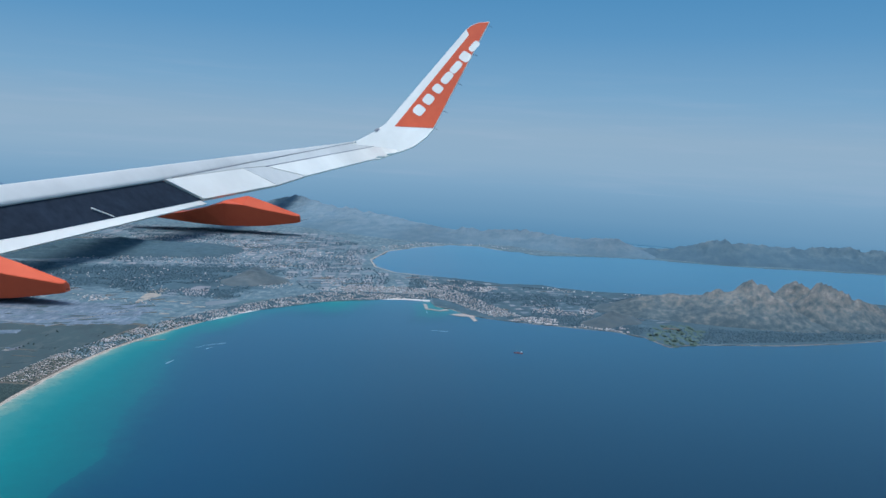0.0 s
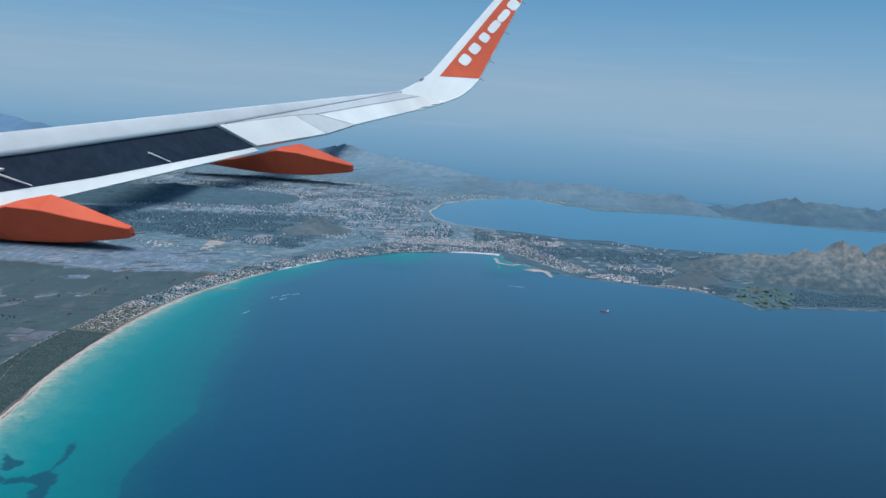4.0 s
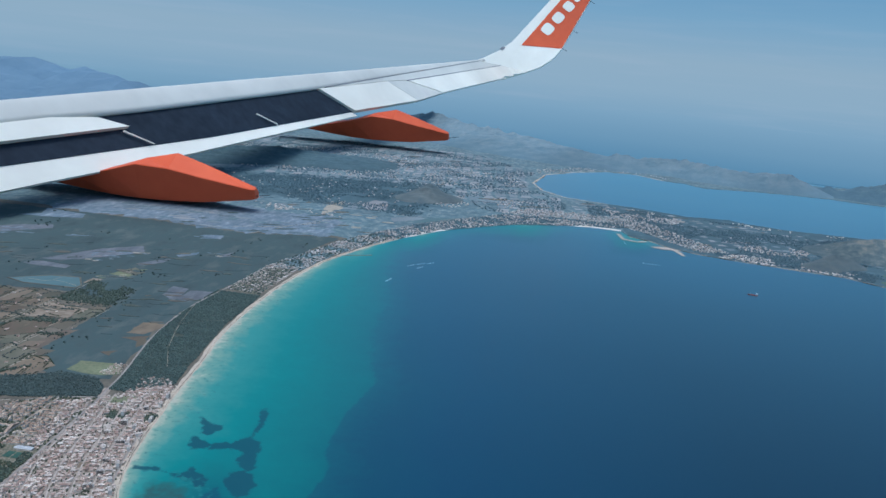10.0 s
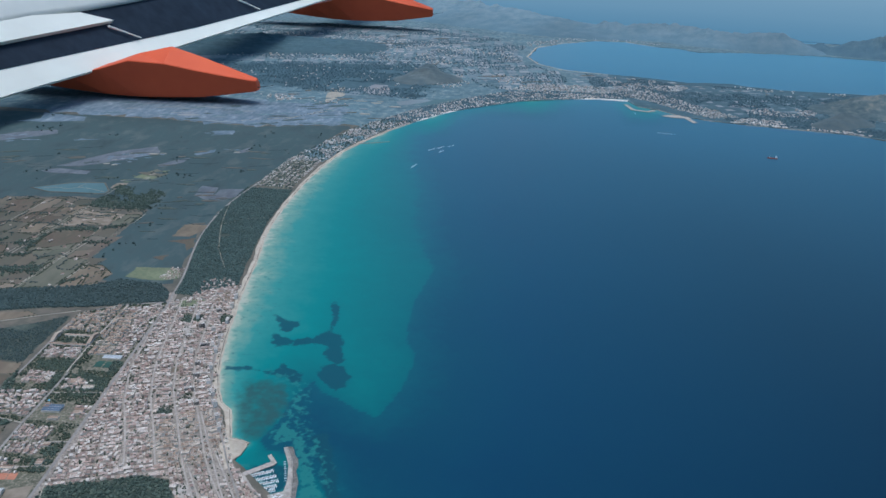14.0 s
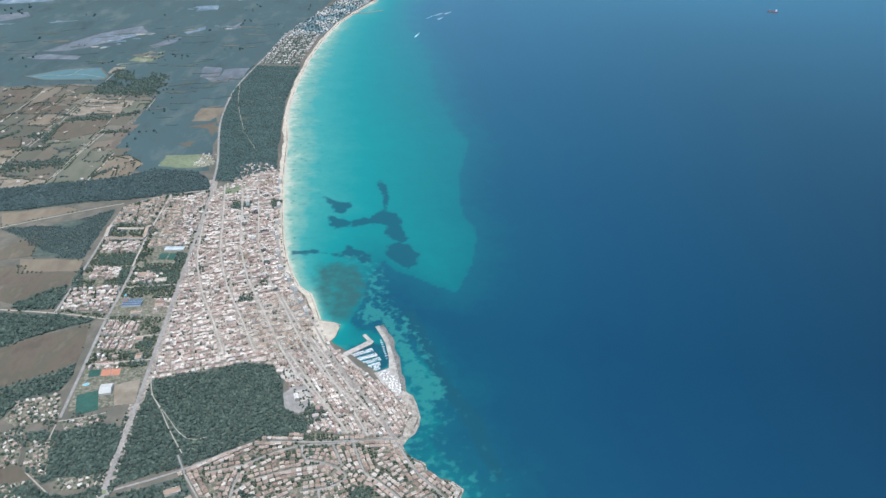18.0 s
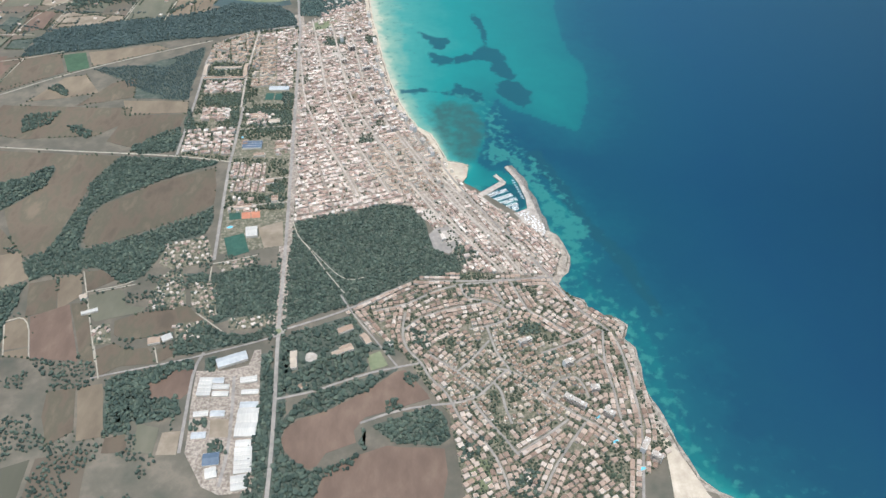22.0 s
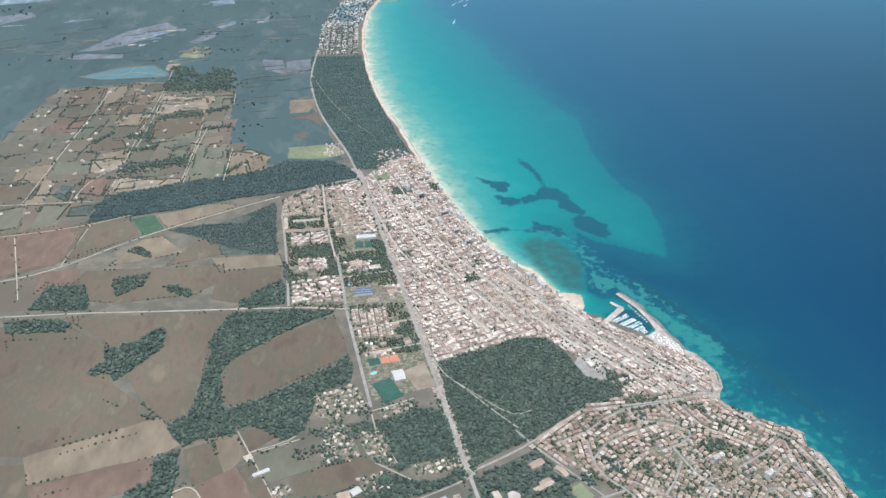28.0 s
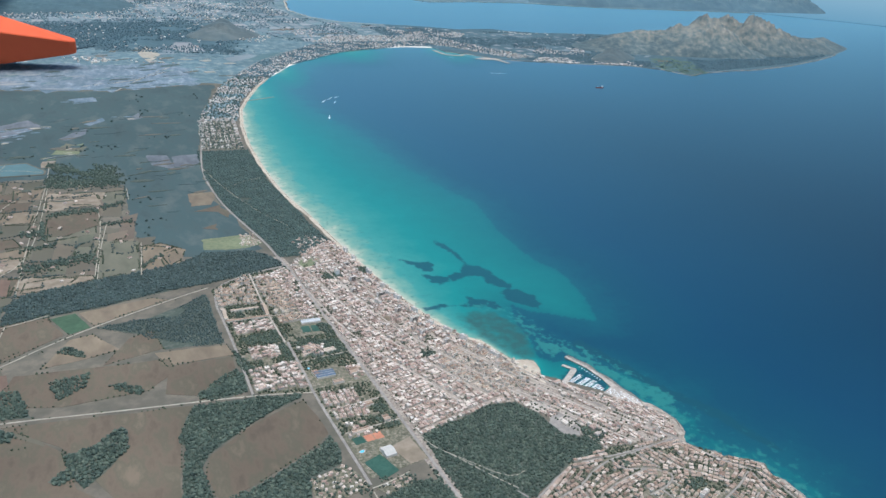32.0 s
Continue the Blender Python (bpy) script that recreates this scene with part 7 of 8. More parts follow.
shed(-363.5, 169.5, 9.4, 3.7, 23, 0.9, M_SHEDGREY, 1, GREYLABEL)
shed(-369.7, 158.8, 4.2, 6.9, 1, 0.7, M_SHED, 5)
shed(-364.9, 158.8, 5, 1.8, 1, 0.6, M_SHED, 1)
shed(-364.5, 156.2, 4.9, 1.7, 0, 0.6, M_SHED, 1)
shed(-366.2, 161.2, 3.6, 2.3, 2, 0.5, M_SHEDGREY, 1, GREYLABEL)
shed(-368.8, 148.7, 4.3, 2, 7, 0.6, M_SHED, 2)
shed(-363.9, 148.9, 4.2, 2.2, 2, 0.5, M_SHEDGREY, 1, GREYLABEL)
shed(-356.9, 161.6, 5.1, 2.3, 10, 0.7, M_SHED, 3)
shed(-355.7, 156.9, 5.1, 1.8, 4, 0.6, M_SHED, 2)
shed(-355.1, 152.1, 5.4, 2.3, 3, 0.6, M_SHEDGREY, 1, GREYLABEL)
shed(-354.6, 145.7, 6.1, 10, 2, 0.8, M_SHED, 2)
shed(-354.4, 138.6, 4.4, 2.3, 5, 0.6, M_SHED, 1)
shed(-353.5, 133, 4.9, 8.6, 8, 0.8, M_SHED, 6)
shed(-362.5, 133.2, 4.6, 4.2, 8, 0.7, M_SHEDBLUE, 1, BLUELABEL)
shed(-367.8, 141.2, 4.2, 2.3, 5, 0.5, M_SHEDGREY, 1, GREYLABEL)
shed(-361.7, 128.9, 3.2, 3.4, 16, 0.6, M_SHED, 1)
shed(-353.4, 125.9, 4.3, 4.7, 12, 0.6, M_SHED, 2)
shed(-344.1, 169.5, 2.2, 7, 8, 0.9, M_TILE, 1, TILELABEL)
shed(-329.1, 173.3, 7.1, 1.8, 25, 0.8, M_TILE, 1, TILELABEL)
shed(-322.1, 178.5, 2, 5, 34, 0.8, M_TILE, 1, TILELABEL)
shed(-328.2, 174.8, 4.2, 2, 23, 0.8, M_TILE, 1, TILELABEL)
shed(-329, 182.7, 5.1, 2.3, 26, 0.8, M_TILE, 1, TILELABEL)
shed(-340.1, 159.2, 2.7, 1.9, 20, 0.7, M_TILE, 1, TILELABEL)
shed(-390.1, 177.3, 3.8, 2.9, 13, 0.7, M_TILE, 1, TILELABEL)
shed(-386.4, 178.7, 3.3, 2.6, 32, 0.6, M_SHED, 1)
shed(-414.9, 190, 5.3, 1.4, 23, 0.6, M_SHED, 1)
shed(-419.2, 196.9, 2.5, 2.4, 27, 0.6, M_TILE, 1, TILELABEL)
patch("plaza", [(-338.9 + 2.0 * math.cos(a) * (1 + 0.12 * math.cos(3 * a)), 171.1 + 2.0 * math.sin(a)) for a in np.arange(0, 6.2, 0.5)], M_STREET, ground, lift=0.1)
shed(-368, 231, 4.2, 5.4, 10, 1.0, M_SHED, 1, "white domed sports hall beside the pitch")
shed(-377.5, 287.5, 8.0, 5.2, 4, 0.9, M_SHEDBLUE, 3, "dark blue roofed hotel hall in the holiday quarter")
shed(-373, 334, 9.0, 3.2, 2, 0.8, M_SHEDGREY, 2, "grey-green roofed sports hall in the holiday quarter")
for x, y, lx, ly in ((-400.5, 342.8, 19.0, 1.7), (-410.3, 350.0, 1.7, 11.0), (-391.3, 350.5, 1.7, 12.0), (-400.5, 352.5, 13.0, 1.6)):
    shed(x, y, lx, ly, 3, 1.0, M_TILE, 1, "brown-roofed apartment block round a garden court")
for x, y, lx, ly in ((-379, 310, 6.0, 4.0), (-371, 306, 5.0, 3.0), (-365.5, 287, 3.6, 4.4), (-381, 289, 2.4, 4.0), (-373.5, 280.5, 4.5, 2.2), (-366, 262, 3.0, 2.6), (-362.5, 251, 2.6, 3.4), (-374, 246, 7.0, 2.2)):
    shed(x, y, lx, ly, 8, 0.9, M_TILE, 2, "tile-roofed hotel building among garden trees")
for x, y in ((-376.5, 327.5), (-372, 327.5)):
    tagged(patch("tennis_court", [(x - 1.9, y - 3.0), (x + 1.9, y - 2.8), (x + 1.8, y + 3.0), (x - 2.0, y + 2.8)], M_TURF, lift=0.11), "green sports court in the holiday quarter", "court", "tennis courts")

tagged(patch("roundabout", [(-351 + 2.2 * math.cos(a), 182 + 2.2 * math.sin(a)) for a in np.arange(0, 6.2, 0.4)], M_ROAD, lift=0.13), "pale roundabout at the edge of the pine wood", "roundabout", kind="structure")
tagged(patch("traffic_island", [(-351 + 1.1 * math.cos(a), 182 + 1.1 * math.sin(a)) for a in np.arange(0, 6.2, 0.5)], M_LAWN, lift=0.15), "round grass island of the roundabout", "island", kind="structure")


# ---- hotels along the beach front ----
def hotel(w, d, h):
    base = new("hotel")
    bm = bmesh.new()
    bmesh.ops.create_cube(bm, size=1.0, matrix=Matrix.Translation((0, 0, h / 2)) @ Matrix.Diagonal((w, d, h, 1)))
    part("body", bm, M_HOTEL, base)
    bm = bmesh.new()
    bmesh.ops.create_cube(bm, size=1.0, matrix=Matrix.Translation((0, 0, h + 0.04)) @ Matrix.Diagonal((w * 0.94, d * 0.9, 0.06, 1)))
    part("roof_terrace", bm, M_STONE, base)
    bm = bmesh.new()
    bmesh.ops.create_cube(bm, size=1.0, matrix=Matrix.Translation((w * 0.2, 0, h + 0.17)) @ Matrix.Diagonal((w * 0.18, d * 0.4, 0.26, 1)))
    part("lift_house", bm, M_HOTEL, base)
    floors = int(h / 0.28)
    for k in range(1, floors + 1):
        bm = bmesh.new()
        bmesh.ops.create_cube(bm, size=1.0, matrix=Matrix.Translation((0, -d / 2 - 0.08, k * h / (floors + 1))) @ Matrix.Diagonal((w * 0.96, 0.16, 0.09, 1)))
        part("balcony", bm, M_STONE, base)
        bm = bmesh.new()
        bmesh.ops.create_cube(bm, size=1.0, matrix=Matrix.Translation((0, -d / 2 - 0.005, k * h / (floors + 1) + 0.1)) @ Matrix.Diagonal((w * 0.92, 0.02, 0.1, 1)))
        part("window", bm, M_WINGDARK, base)
    return tagged(base, "tall pale hotel block with balconies near the beach", "hotel", "hotels on the beach front")


kinds = [hotel(4.4, 1.5, 2.3), hotel(3.2, 1.6, 2.8), hotel(2.6, 1.9, 2.0)]
SPOTS = ((-331, 380, 100), (-334.5, 398, 100), (-328.5, 362, 105), (-326, 348, 110), (-322.5, 331, 112), (-319, 318, 118), (-314, 309, 130), (-309.5, 300, 128), (-305, 291, 122), (-301.5, 283, 110), (-336, 410, 98), (-340, 392, 20), (-333, 352, 20), (-326, 322, 18), (-345, 360, 18), (-270.4, 177.2, 25), (-257.6, 168.1, 28), (-259, 154.9, -35), (-256, 152.6, -35), (-247.7, 148.8, -35), (-250.3, 158.6, 5), (-239, 138, 60), (-236.5, 134, -30), (-330, 334, 18), (-337, 344, 108), (-342, 372, 18), (-335, 370, 108), (-325, 310, 20), (-348, 382, 100), (-318, 300, 30), (-329, 352, 110))
for n, (x, y, a) in enumerate(SPOTS):
    m = pose(x, y, GROUND_Z + 0.07, 0, 0, a)
    if n < 3:
        kinds[n].matrix_basis = m
    else:
        copy_thing(kinds[n % 3], m)

# ---- marina ----
tagged(patch("breakwater", BREAKWATER, M_STONE, lift=0.05), "pale concrete breakwater and quay of a marina", "breakwater", kind="structure")
tagged(patch("quay", QUAY, M_STONE, lift=0.045), "pale concrete quay of a marina", "quay", kind="structure")
tagged(patch("jetty", JETTY, M_STONE, lift=0.05), "pale concrete jetty of a marina", "jetty", kind="structure")
strip("rock_armour", [(-257.4, 230), (-259.2, 241), (-262.4, 256), (-265.4, 267), (-269.6, 275)], 2.3, 0.3, M_ARMOUR, "rough rock armour outside the breakwater", 0.5, 9)


def boat(length):
    base = new("boat")
    bm = bmesh.new()
    n, rows = 9, []
    for zf, wf in ((0.0, 0.55), (0.5, 0.95), (1.0, 1.0)):
        row = []
        for i in range(n):
            t = i / (n - 1)
            half = 0.16 * wf * (1 - (2 * max(t - 0.35, 0) / 1.3) ** 2.2)
            row.append((t - 0.5, max(half, 0.004), zf * 0.13 + 0.03 * t * zf))
        rows.append(row)
    vs = [[[bm.verts.new((x * length, s * w * length, z * length - 0.02)) for x, w, z in row] for row in rows] for s in (-1, 1)]
    for s in (0, 1):
        for a, b in zip(vs[s][:-1], vs[s][1:]):
            for i in range(n - 1):
                bm.faces.new((a[i], a[i + 1], b[i + 1], b[i]) if s == 0 else (a[i + 1], a[i], b[i], b[i + 1]))
    for i in range(n - 1):
        bm.faces.new((vs[0][2][i], vs[0][2][i + 1], vs[1][2][i + 1], vs[1][2][i]))
    bm.faces.new([vs[0][k][0] for k in (2, 1, 0)] + [vs[1][k][0] for k in (0, 1, 2)])
    part("hull", bm, M_BOAT, base)
    bm = bmesh.new()
    bmesh.ops.create_cube(bm, size=1.0, matrix=Matrix.Translation((-0.05 * length, 0, 0.17 * length)) @ Matrix.Diagonal((0.36 * length, 0.2 * length, 0.1 * length, 1)))
    bmesh.ops.bevel(bm, geom=bm.edges[:], offset=0.02 * length, segments=1, affect="EDGES")
    part("cabin", bm, M_BOAT, base)
    return tagged(base, "white motor boat moored in the marina", "boat", "boats in the marina")


boats = [boat(1.2), boat(0.95)]
spots = []
for (x0, y0), (x1, y1) in (((-280.8, 253.9), (-270.9, 259.1)), ((-278.6, 251.4), (-268.8, 256.3)), ((-276.9, 248.8), (-267.6, 253.5)), ((-275.2, 246.6), (-267.0, 250.4)), ((-273.4, 244.9), (-267.0, 247.9))):
    tagged(ribbon("pontoon", [(x0, y0), (x1, y1)], 0.22, M_STONE, -0.3, smooth=0), "narrow floating pontoon of the marina", "pontoon", kind="structure")
    ang, reach = math.atan2(y1 - y0, x1 - x0), math.hypot(x1 - x0, y1 - y0)
    for u in np.arange(0.5, reach, 0.62):
        for side in (-1, 1):
            if rng.random() < 0.9:
                spots.append((x0 + u * math.cos(ang) - side * 0.66 * math.sin(ang), y0 + u * math.sin(ang) + side * 0.66 * math.cos(ang), math.degrees(ang) + 90 * side))
for i in range(9):
    spots.append((-268.0 + i * 0.42, 265.4 - i * 1.45, 20.0))
ashore = len(spots)
for x, y in scatter([(-267.5, 243.8), (-264.2, 246), (-258.5, 238), (-258, 231), (-261.5, 232.5)], 1.25, 0.3, rng):
    spots.append((x, y, rng.choice([30.0, 120.0])))
for n, (x, y, a) in enumerate(spots):
    m = pose(x, y, 0.0 if n < ashore else GROUND_Z + 0.07, 0, 0, a + rng.uniform(-4, 4))
    if n < 2:
        boats[n].matrix_basis = m
    else:
        copy_thing(boats[n % 2], m)


# ---- boats under way with their wakes, and an anchored ship ----
def speedboat(x, y, ang, wake):
    base = new("speedboat")
    bm = bmesh.new()
    bmesh.ops.create_cone(bm, segments=6, radius1=0.35, radius2=0.05, depth=1.8, cap_ends=True, matrix=pose(0, 0, 0.15, 0, 90, 0))
    part("hull", bm, M_BOAT, base)
    bm = bmesh.new()
    for side in (-1, 1):
        a = [bm.verts.new(c) for c in ((-0.5, side * 0.15, 0.03), (-wake, side * wake * 0.085, 0.03), (-wake, side * wake * 0.055, 0.03), (-0.5, side * 0.02, 0.03))]
        bm.faces.new(a if side < 0 else a[::-1])
    a = [bm.verts.new(c) for c in ((-0.4, -0.25, 0.035), (-0.4, 0.25, 0.035), (-wake * 1.2, 0.3, 0.035), (-wake * 1.2, -0.3, 0.035))]
    bm.faces.new(a[::-1])
    part("wake", bm, M_FOAM, base, "white foam wake")
    base.matrix_basis = pose(x, y, 0.0, 0, 0, ang)
    return tagged(base, "small white speedboat drawing a foam wake", "boat", "speedboats in the bay")


for x, y, a, w in ((-256, 785, 60, 9), (-247, 796, 55, 9), (-238, 802, 50, 8), (-246, 780, 60, 8), (-267, 723, 75, 11), (-10, 918, 175, 16), (-22, 1030, 100, 8)):
    speedboat(x, y, a, w)
ship = new("cargo_ship")
part("hull", slab_bm([(-5, -0.8), (3.2, -0.8), (5, 0), (3.2, 0.8), (-5, 0.8)], -0.2, 1.0), M_HULL, ship)
bm = bmesh.new()
bmesh.ops.create_cube(bm, size=1.0, matrix=Matrix.Translation((-3.6, 0, 1.9)) @ Matrix.Diagonal((1.6, 1.3, 1.8, 1)))
part("bridge_house", bm, M_BOAT, ship)
bm = bmesh.new()
bmesh.ops.create_cone(bm, segments=8, radius1=0.12, radius2=0.06, depth=2.2, cap_ends=True, matrix=Matrix.Translation((2.6, 0, 2.0)))
part("mast", bm, M_BOAT, ship)
ship.matrix_basis = pose(91, 827, 0.0, 0, 0, 170)
tagged(ship, "small red-hulled ship anchored in the bay", "ship")
pier = ribbon("pier", [(-332, 788), (-316, 796), (-304, 803)], 1.6, M_ROCK, -0.2, smooth=0)
tagged(pier, "low rock pier on the long beach", "pier", kind="structure")
tagged(patch("harbour_mole", [(9.6, 1017), (22.8, 1009), (37.3, 1011), (43.3, 982), (48.4, 984), (41.6, 1027), (21.3, 1025)], M_STONE, lift=0.0), "pale harbour mole of the far port", "mole", kind="structure")
tagged(patch("harbour_quay", [(-28.8, 1082), (-24, 1045), (-2.8, 1036), (9.5, 1048), (4, 1052), (-4, 1042), (-20, 1050), (-23, 1080)], M_STONE, lift=0.0), "pale quay wall of the far port", "quay", kind="structure")

# ---- the aircraft wing ----
SPAN, CHORD = Vector((0.1409, 0.9886, 0.0535)), Vector((-0.7447, 0.0702, 0.6637))
UP = SPAN.cross(CHORD)
wing = new("aircraft_wing")
WING_AT = Matrix(((SPAN.x, CHORD.x, UP.x, -684.9), (SPAN.y, CHORD.y, UP.y, 825.9), (SPAN.z, CHORD.z, UP.z, 37.5), (0, 0, 0, 1)))
wing.matrix_basis = WING_AT
tagged(wing, "white and grey airliner wing with flaps out and orange tip", "wing")
LEADING = ((-233.3, 117.5), (102.4, 116.2), (653.8, 112.6), (1387.0, 107.9), (2356.4, 101.5))
REAR = ((-238.9, 86.2), (74.6, 83.2), (200.4, 75.8), (827.8, 71.1), (2345.3, 94.5))


def along(line, a):
    return float(np.interp(a, [p[0] for p in line], [p[1] for p in line]))


def wing_skin():
    """The wing box: rounded nose, gently curved top, flat belly."""
    bm = bmesh.new()
    rings = []
    for a in np.linspace(-202, 2448, 30):
        le, re = along(LEADING, a), along(REAR, a)
        c = le - re
        ring = []
        for f in (1.0, 0.8, 0.6, 0.4, 0.25, 0.12, 0.04, 0.0):
            ring.append((a, le - f * c, 11.0 * (c / 120) * math.sqrt(f) * (1.0 - f) * 1.6 - 1.0))
        for f in (0.03, 0.15, 0.5, 1.0):
            ring.append((a, le - f * c, -4.0 - 14.0 * math.sqrt(f) * (c / 120)))
        rings.append([bm.verts.new(p) for p in ring])
    for r0, r1 in zip(rings, rings[1:]):
        for i in range(len(r0)):
            j = (i + 1) % len(r0)
            bm.faces.new((r0[i], r0[j], r1[j], r1[i]))
    bm.faces.new(rings[0][::-1])
    bm.faces.new(rings[-1])
    bmesh.ops.recalc_face_normals(bm, faces=bm.faces[:])
    for f in bm.faces:
        f.smooth = True
    return bm


part("wing_box", wing_skin(), M_WINGTOP, wing, "grey painted wing skin")
# the cavity's shade is put into this slab's colour
part("flap_bay", slab_bm([(-239.4, 87.1), (73.7, 84.2), (200.5, 76.9), (829.8, 72.3), (913.7, 1.0), (352.8, 12.7), (27.6, 28.2), (-246.6, 41.0)], -13, -5), M_WINGDARK, wing, "near-black slab coloured as the shade of the open flap bay")


def panel(name, outline, z0, z1, m, label, bevel=0.8):
    bm = slab_bm(outline, z0, z1)
    bmesh.ops.dissolve_limit(bm, angle_limit=0.01, verts=bm.verts[:], edges=bm.edges[:])
    return part(name, bm, m, wing, label)


panel("flap", [(-246.6, 41.0), (28.1, 30.5), (350.3, 15.9), (896.9, 3.9), (914.2, -10.7), (656.6, -9.1), (253.3, -6.9), (-0.0, -0.0), (-252.7, 3.2)], -10, -6, M_WINGWHITE, "white extended flap")
panel("spoiler", [(-239.2, 84.8), (74.4, 82.1), (152.4, 72.9), (194.6, 51.4), (49.0, 56.4), (-242.3, 64.8)], -4, 1.5, M_WINGWHITE, "white inner spoiler panel")
panel("aileron", [(834.5, 69.8), (1238.4, 63.5), (1332.6, -11.8), (908.3, -0.4)], -9, 0.5, M_WINGWHITE, "white aileron panel")
panel("aileron_tab", [(1243.4, 63.6), (1383.3, 57.5), (1591.2, -5.5), (1340.0, -11.8)], -9, -0.6, M_WINGTOP, "grey panel beside the aileron")
panel("outer_panel", [(1394.2, 56.1), (2647.4, 57.6), (2980.3, 10.0), (2846.7, 0.3), (2727.2, 6.7), (2655.6, -2.6), (2531.1, 4.7), (2451.9, -2.7), (1597.1, -4.7)], -9, 0.0, M_WINGWHITE, "white outer trailing edge panel")
panel("tip_deck", [(872.1, 70.9), (2339.0, 93.7), (2627.6, 59.1), (1394.1, 57.6), (1240.3, 64.8)], -9, 0.2, M_WINGTOP, "grey skin strip before the trailing edge")
panel("seal", [(865.3, 72.2), (2342.1, 95.2), (2350.6, 93.8), (867.6, 70.9)], -3, 1.2, M_SEAL, "dark seal line along the rear spar")
panel("seal", [(1383.3, 57.5), (2621.3, 60.0), (2631.3, 58.4), (1388.8, 55.4)], -3, 1.0, M_SEAL, "dark seal line along the outer panel")
for a, b in ((196.8, 32.3), (542.7, 21.8)):
    bm = bmesh.new()
    bmesh.ops.create_cone(bm, segments=8, radius1=1.6, radius2=0.8, depth=46, cap_ends=True, matrix=Matrix.Translation((a, b, -1)) @ pose(0, 0, 0, 90, 0, 52))
    part("flap_track", bm, M_WINGWHITE, wing, "thin white flap actuator rod")

# the blended winglet
OUT, RISE = Vector((0.9581, -0.1694, -0.2310)), Vector((0.2790, 0.3677, 0.8871))
FACE = OUT.cross(RISE)
LIFT = WING_AT.inverted() @ Matrix(((OUT.x, RISE.x, FACE.x, -463.6), (OUT.y, RISE.y, FACE.y, 3761.0), (OUT.z, RISE.z, FACE.z, 244.6), (0, 0, 0, 1))) @ Matrix.Scale(1.61, 4)


def winglet_part(name, outline, z0, z1, m, label):
    bm = slab_bm(outline, z0, z1)
    bmesh.ops.transform(bm, matrix=LIFT, verts=bm.verts[:])
    return part(name, bm, m, wing, label)


winglet_part("winglet", [(-85.8, -62.2), (-37.2, -27.6), (-3.6, -2.5), (30.7, 35.4), (56.7, 73.6), (183.3, 447.3), (196.9, 465.8), (212.8, 479.7), (243.2, 492.7), (197.9, 101.8), (186.7, 67.9), (163.5, 31.2), (130.7, 2.6), (78, -38.6), (6.2, -76.2)], -8, 0, M_WINGWHITE, "white upturned winglet")
winglet_part("winglet_paint", [(85.9, 72.8), (197.2, 428.8), (183.9, 444.9), (196.4, 463.3), (212.5, 477.8), (241.5, 490), (196.8, 101.8)], -0.5, 0.8, M_ORANGE, "orange painted winglet face")
lean = math.atan2(252.3, 87.8)
for k, (w, h) in enumerate(((13, 13), (12, 13), (12, 11), (10, 17), (9, 18), (13, 13), (8, 16))):
    cx, cy = 137.5 + 87.8 * k / 6, 144.0 + 252.3 * k / 6
    ring = []
    for a in np.arange(0, 6.28, 0.42):
        ca, sa = math.cos(a), math.sin(a)
        u, v = math.copysign(abs(ca) ** 0.55, ca) * h * 1.25, math.copysign(abs(sa) ** 0.55, sa) * w * 1.3
        ring.append((cx + u * math.cos(lean) - v * math.sin(lean), cy + u * math.sin(lean) + v * math.cos(lean)))
    winglet_part("emblem_shape", ring, 0.6, 1.6, M_WINGWHITE, "plain white emblem shape")
for f in (0.0, 0.16, 0.42, 0.7, 0.98):
    x, y = 198.4 + 43.8 * f, 104.4 + 383.2 * f
    winglet_part("static_wick", [(x - 2, y - 0.6), (x + 15, y - 3.4), (x + 15, y - 2.6), (x - 2, y + 0.6)], -3.5, -2.7, M_WINGDARK, "thin dark static wick")
winglet_part("lamp_housing", [(32.8, 40.5), (41.4, 40.6), (45.6, 50.7), (38, 50.6)], -4, 2.5, M_SEAL, "small lamp housing on the leading edge")


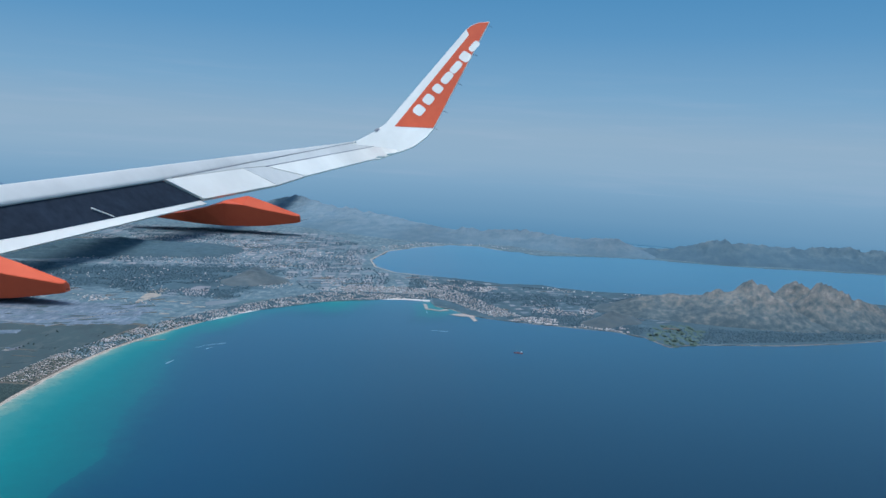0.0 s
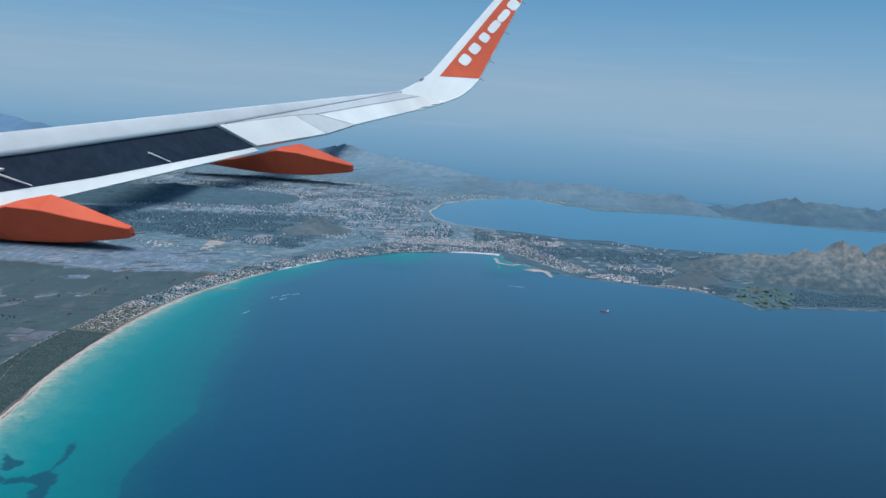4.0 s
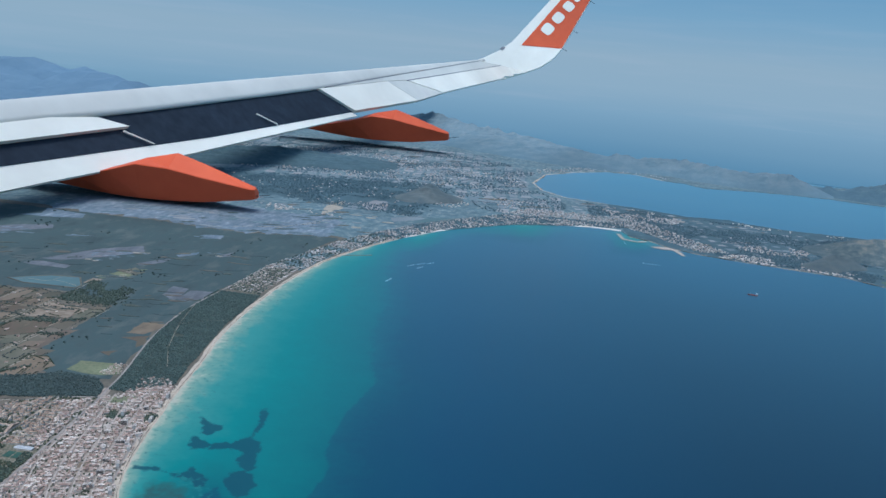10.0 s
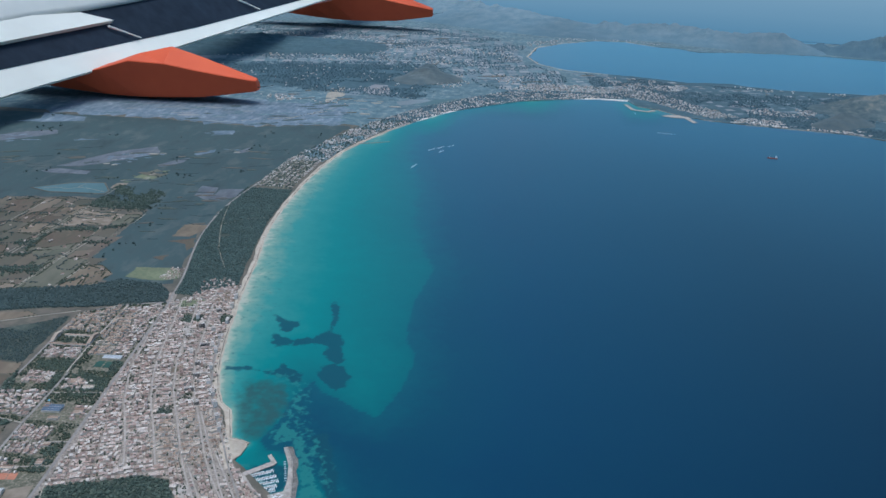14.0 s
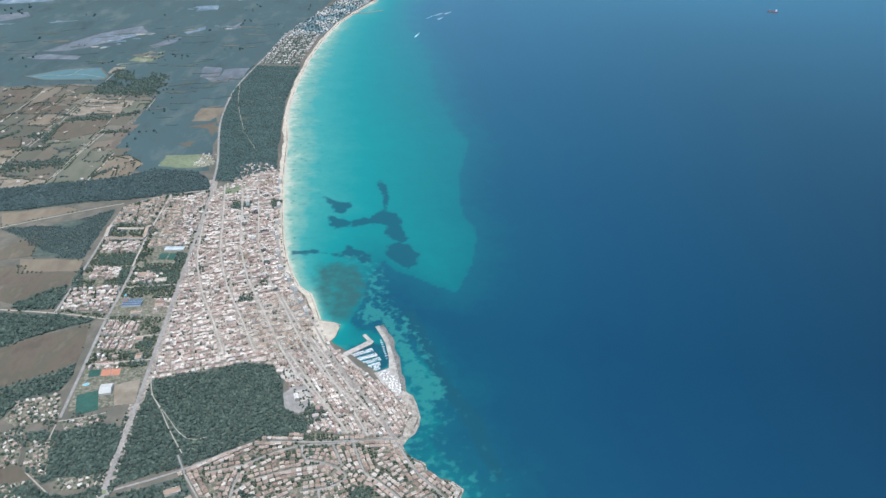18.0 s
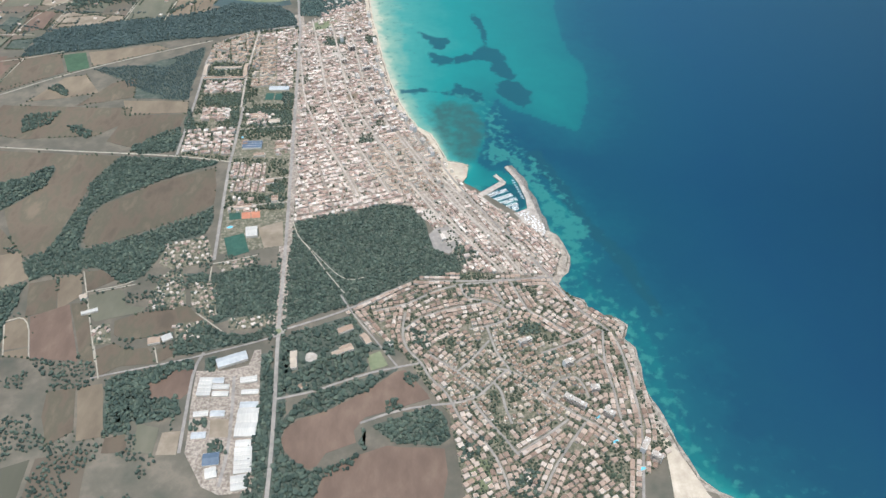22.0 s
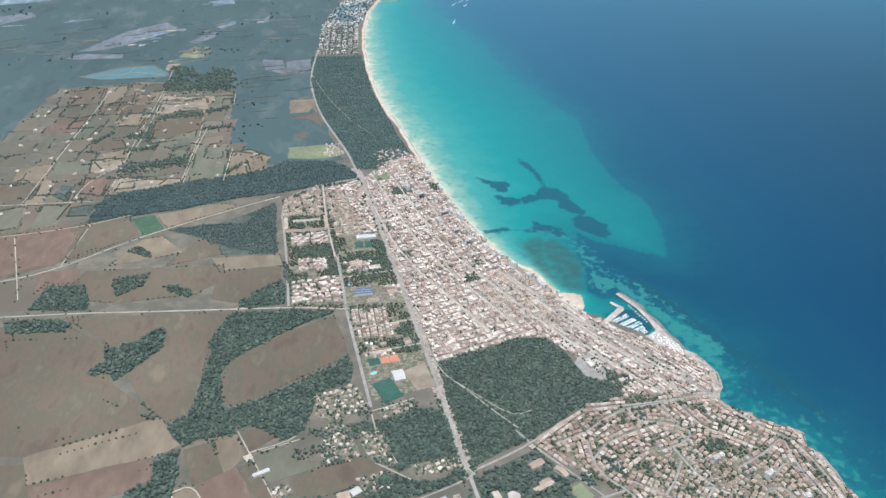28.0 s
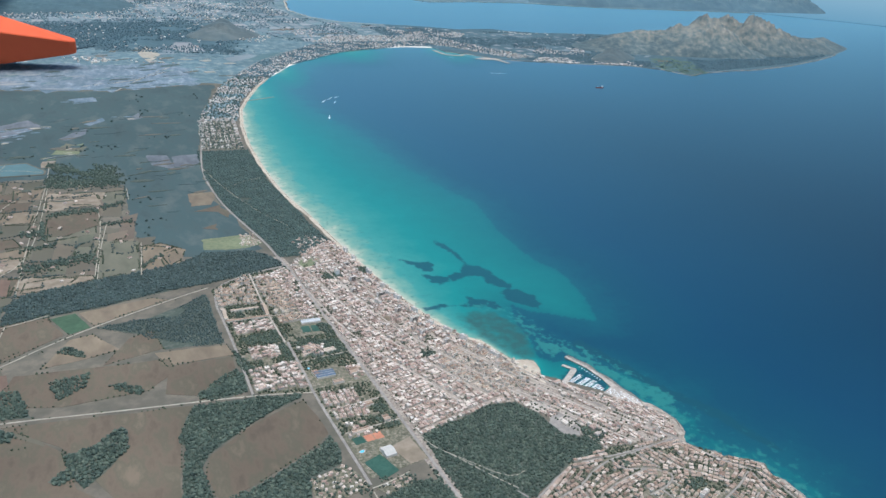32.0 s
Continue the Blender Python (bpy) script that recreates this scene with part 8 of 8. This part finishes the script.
def fairing(name, tip, scale, lean_up):
    """A canoe-shaped flap track fairing, pointing aft, with a sharp shoulder along its side."""
    bm = bmesh.new()
    rings = []
    for x, low, shoulder, crest, half in ((0, -7, 5, 7, 4), (-6, -8.5, 5.5, 9, 6), (-64, -17, 15, 28, 13), (-100, -19, 22, 38, 17), (-140, -20, 24, 28, 19), (-175, -19, 13, 15, 20), (-215, -16, 3, 5, 19), (-270, -11, -5, -3, 15), (-330, -7, -6, -5, 4)):
        ring = [(x, half * 2.3, low), (x, -half * 0.55, low), (x, -half * 1.45, shoulder), (x, half * 0.2, crest), (x, half * 2.2, shoulder * 0.7 + low * 0.3), (x, half * 2.8, low)]
        rings.append([bm.verts.new(p) for p in ring])
    for r0, r1 in zip(rings, rings[1:]):
        for i in range(6):
            j = (i + 1) % 6
            bm.faces.new((r0[i], r0[j], r1[j], r1[i]))
    bm.faces.new(rings[0])
    bm.faces.new(rings[-1][::-1])
    bmesh.ops.recalc_face_normals(bm, faces=bm.faces[:])
    bmesh.ops.bevel(bm, geom=[e for e in bm.edges if e.calc_face_angle(0) > 0.5], offset=0.8, segments=1, affect="EDGES")
    m = WING_AT.inverted() @ Matrix.Translation(tip) @ pose(0, 0, 0, 0, lean_up, 0) @ Matrix.Scale(scale, 4)
    bmesh.ops.transform(bm, matrix=m, verts=bm.verts[:])
    ob = part(name, bm, M_ORANGE, wing, "orange canoe-shaped flap fairing")
    bm = bmesh.new()
    bmesh.ops.create_cone(bm, segments=6, radius1=0.5, radius2=0.2, depth=22, cap_ends=True, matrix=m @ Matrix.Translation((8, 0, -2)) @ pose(0, 0, 0, 0, 80, 0))
    part("fairing_wick", bm, M_WINGDARK, ob, "thin dark static wick")
    return ob


fairing("flap_fairing", (-485.4, 944.1, 25.4), 1.040, 0.0)
fairing("flap_fairing", (-357.8, 1820.8, 43.0), 1.257, 0.0)

# ---- hazy sky all round at the far edge of the sea ----
M_HAZE = bpy.data.materials.new("hazy_sky")
M_HAZE.use_nodes = True


def haze_nodes(m):
    n, l = m.node_tree.nodes, m.node_tree.links
    n.remove(n["Principled BSDF"])
    geo = n.new("ShaderNodeNewGeometry")
    sep = n.new("ShaderNodeSeparateXYZ")
    l.new(geo.outputs["Position"], sep.inputs[0])
    rng_node = n.new("ShaderNodeMapRange")
    rng_node.inputs[1].default_value, rng_node.inputs[2].default_value = 0.0, 3236.0
    l.new(sep.outputs["Z"], rng_node.inputs[0])
    ramp = n.new("ShaderNodeValToRGB")
    el = ramp.color_ramp.elements
    stops = [(0.009, (0.235, 0.362, 0.448)), (0.05, (0.298, 0.405, 0.468)), (0.1, (0.312, 0.412, 0.468)), (0.17, (0.222, 0.368, 0.472)), (0.27, (0.132, 0.292, 0.438)), (0.36, (0.09, 0.245, 0.402)), (0.6, (0.06, 0.185, 0.335)), (1.0, (0.045, 0.155, 0.30))]
    while len(el) < len(stops):
        el.new(0.5)
    for e, (p, c) in zip(el, stops):
        e.position, e.color = p, (*c, 1.0)
    l.new(rng_node.outputs[0], ramp.inputs[0])
    mp = n.new("ShaderNodeMapping")
    mp.inputs["Scale"].default_value = (0.001, 0.001, 0.0148)
    l.new(geo.outputs["Position"], mp.inputs["Vector"])
    tex = n.new("ShaderNodeTexNoise")
    tex.inputs["Scale"].default_value, tex.inputs["Detail"].default_value = 1.6, 7.0
    l.new(mp.outputs["Vector"], tex.inputs["Vector"])
    veil = n.new("ShaderNodeMapRange")
    veil.inputs[1].default_value, veil.inputs[2].default_value = 0.5, 0.8
    veil.inputs[4].default_value = 0.24
    l.new(tex.outputs["Fac"], veil.inputs[0])
    band = n.new("ShaderNodeMapRange")
    band.inputs[1].default_value, band.inputs[2].default_value = 760.0, 400.0
    l.new(sep.outputs["Z"], band.inputs[0])
    amount = n.new("ShaderNodeMath")
    amount.operation = "MULTIPLY"
    l.new(veil.outputs[0], amount.inputs[0])
    l.new(band.outputs[0], amount.inputs[1])
    mix = n.new("ShaderNodeMix")
    mix.data_type = "RGBA"
    l.new(amount.outputs[0], mix.inputs[0])
    l.new(ramp.outputs[0], mix.inputs[6])
    mix.inputs[7].default_value = (0.40, 0.46, 0.52, 1.0)
    em = n.new("ShaderNodeEmission")
    l.new(mix.outputs[2], em.inputs[0])
    l.new(em.outputs[0], n["Material Output"].inputs[0])


haze_nodes(M_HAZE)
ring_v, ring_f = [], []
for i in range(96):
    a = 2 * math.pi * i / 96
    for r, z in ((4450, -20.0), (4450, 1456.0), (4450, 2430.0), (4450, 3236.0)):
        ring_v.append((-250 + math.cos(a) * r, 20 + math.sin(a) * r, z))
for i in range(96):
    j = (i + 1) % 96
    for k in range(3):
        ring_f.append((4 * i + k, 4 * i + k + 1, 4 * j + k + 1, 4 * j + k))
tagged(mesh_ob("backdrop", ring_v, ring_f, M_HAZE, smooth=True), "hazy blue sky with thin cloud bands", "sky", kind="structure")

# ---- glowing sheet that stands in for pale haze over the sea at the horizon ----
M_SEAHAZE = bpy.data.materials.new("sea_haze_glow")
M_SEAHAZE.use_nodes = True


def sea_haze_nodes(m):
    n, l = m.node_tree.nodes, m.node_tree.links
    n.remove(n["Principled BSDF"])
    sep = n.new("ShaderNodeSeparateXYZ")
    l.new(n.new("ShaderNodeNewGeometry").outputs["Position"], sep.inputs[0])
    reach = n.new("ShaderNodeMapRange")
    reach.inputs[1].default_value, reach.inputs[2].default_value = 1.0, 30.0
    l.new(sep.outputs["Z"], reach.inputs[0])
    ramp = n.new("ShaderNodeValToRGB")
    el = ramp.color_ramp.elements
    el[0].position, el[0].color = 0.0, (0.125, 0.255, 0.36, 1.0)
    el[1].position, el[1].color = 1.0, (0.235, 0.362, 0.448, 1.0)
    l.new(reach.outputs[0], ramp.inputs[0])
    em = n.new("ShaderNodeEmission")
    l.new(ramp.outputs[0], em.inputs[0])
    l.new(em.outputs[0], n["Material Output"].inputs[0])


sea_haze_nodes(M_SEAHAZE)
# the sheet covers the far water and the wing's shadow on it
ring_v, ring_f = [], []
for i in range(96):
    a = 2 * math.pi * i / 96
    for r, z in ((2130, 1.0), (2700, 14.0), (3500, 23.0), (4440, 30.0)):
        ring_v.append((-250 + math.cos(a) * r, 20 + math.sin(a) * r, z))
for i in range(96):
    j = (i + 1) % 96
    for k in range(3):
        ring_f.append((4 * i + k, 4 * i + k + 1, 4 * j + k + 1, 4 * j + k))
tagged(mesh_ob("backdrop", ring_v, ring_f, M_SEAHAZE, smooth=True), "glowing sheet standing in for pale sea haze at the horizon", "haze", kind="structure")
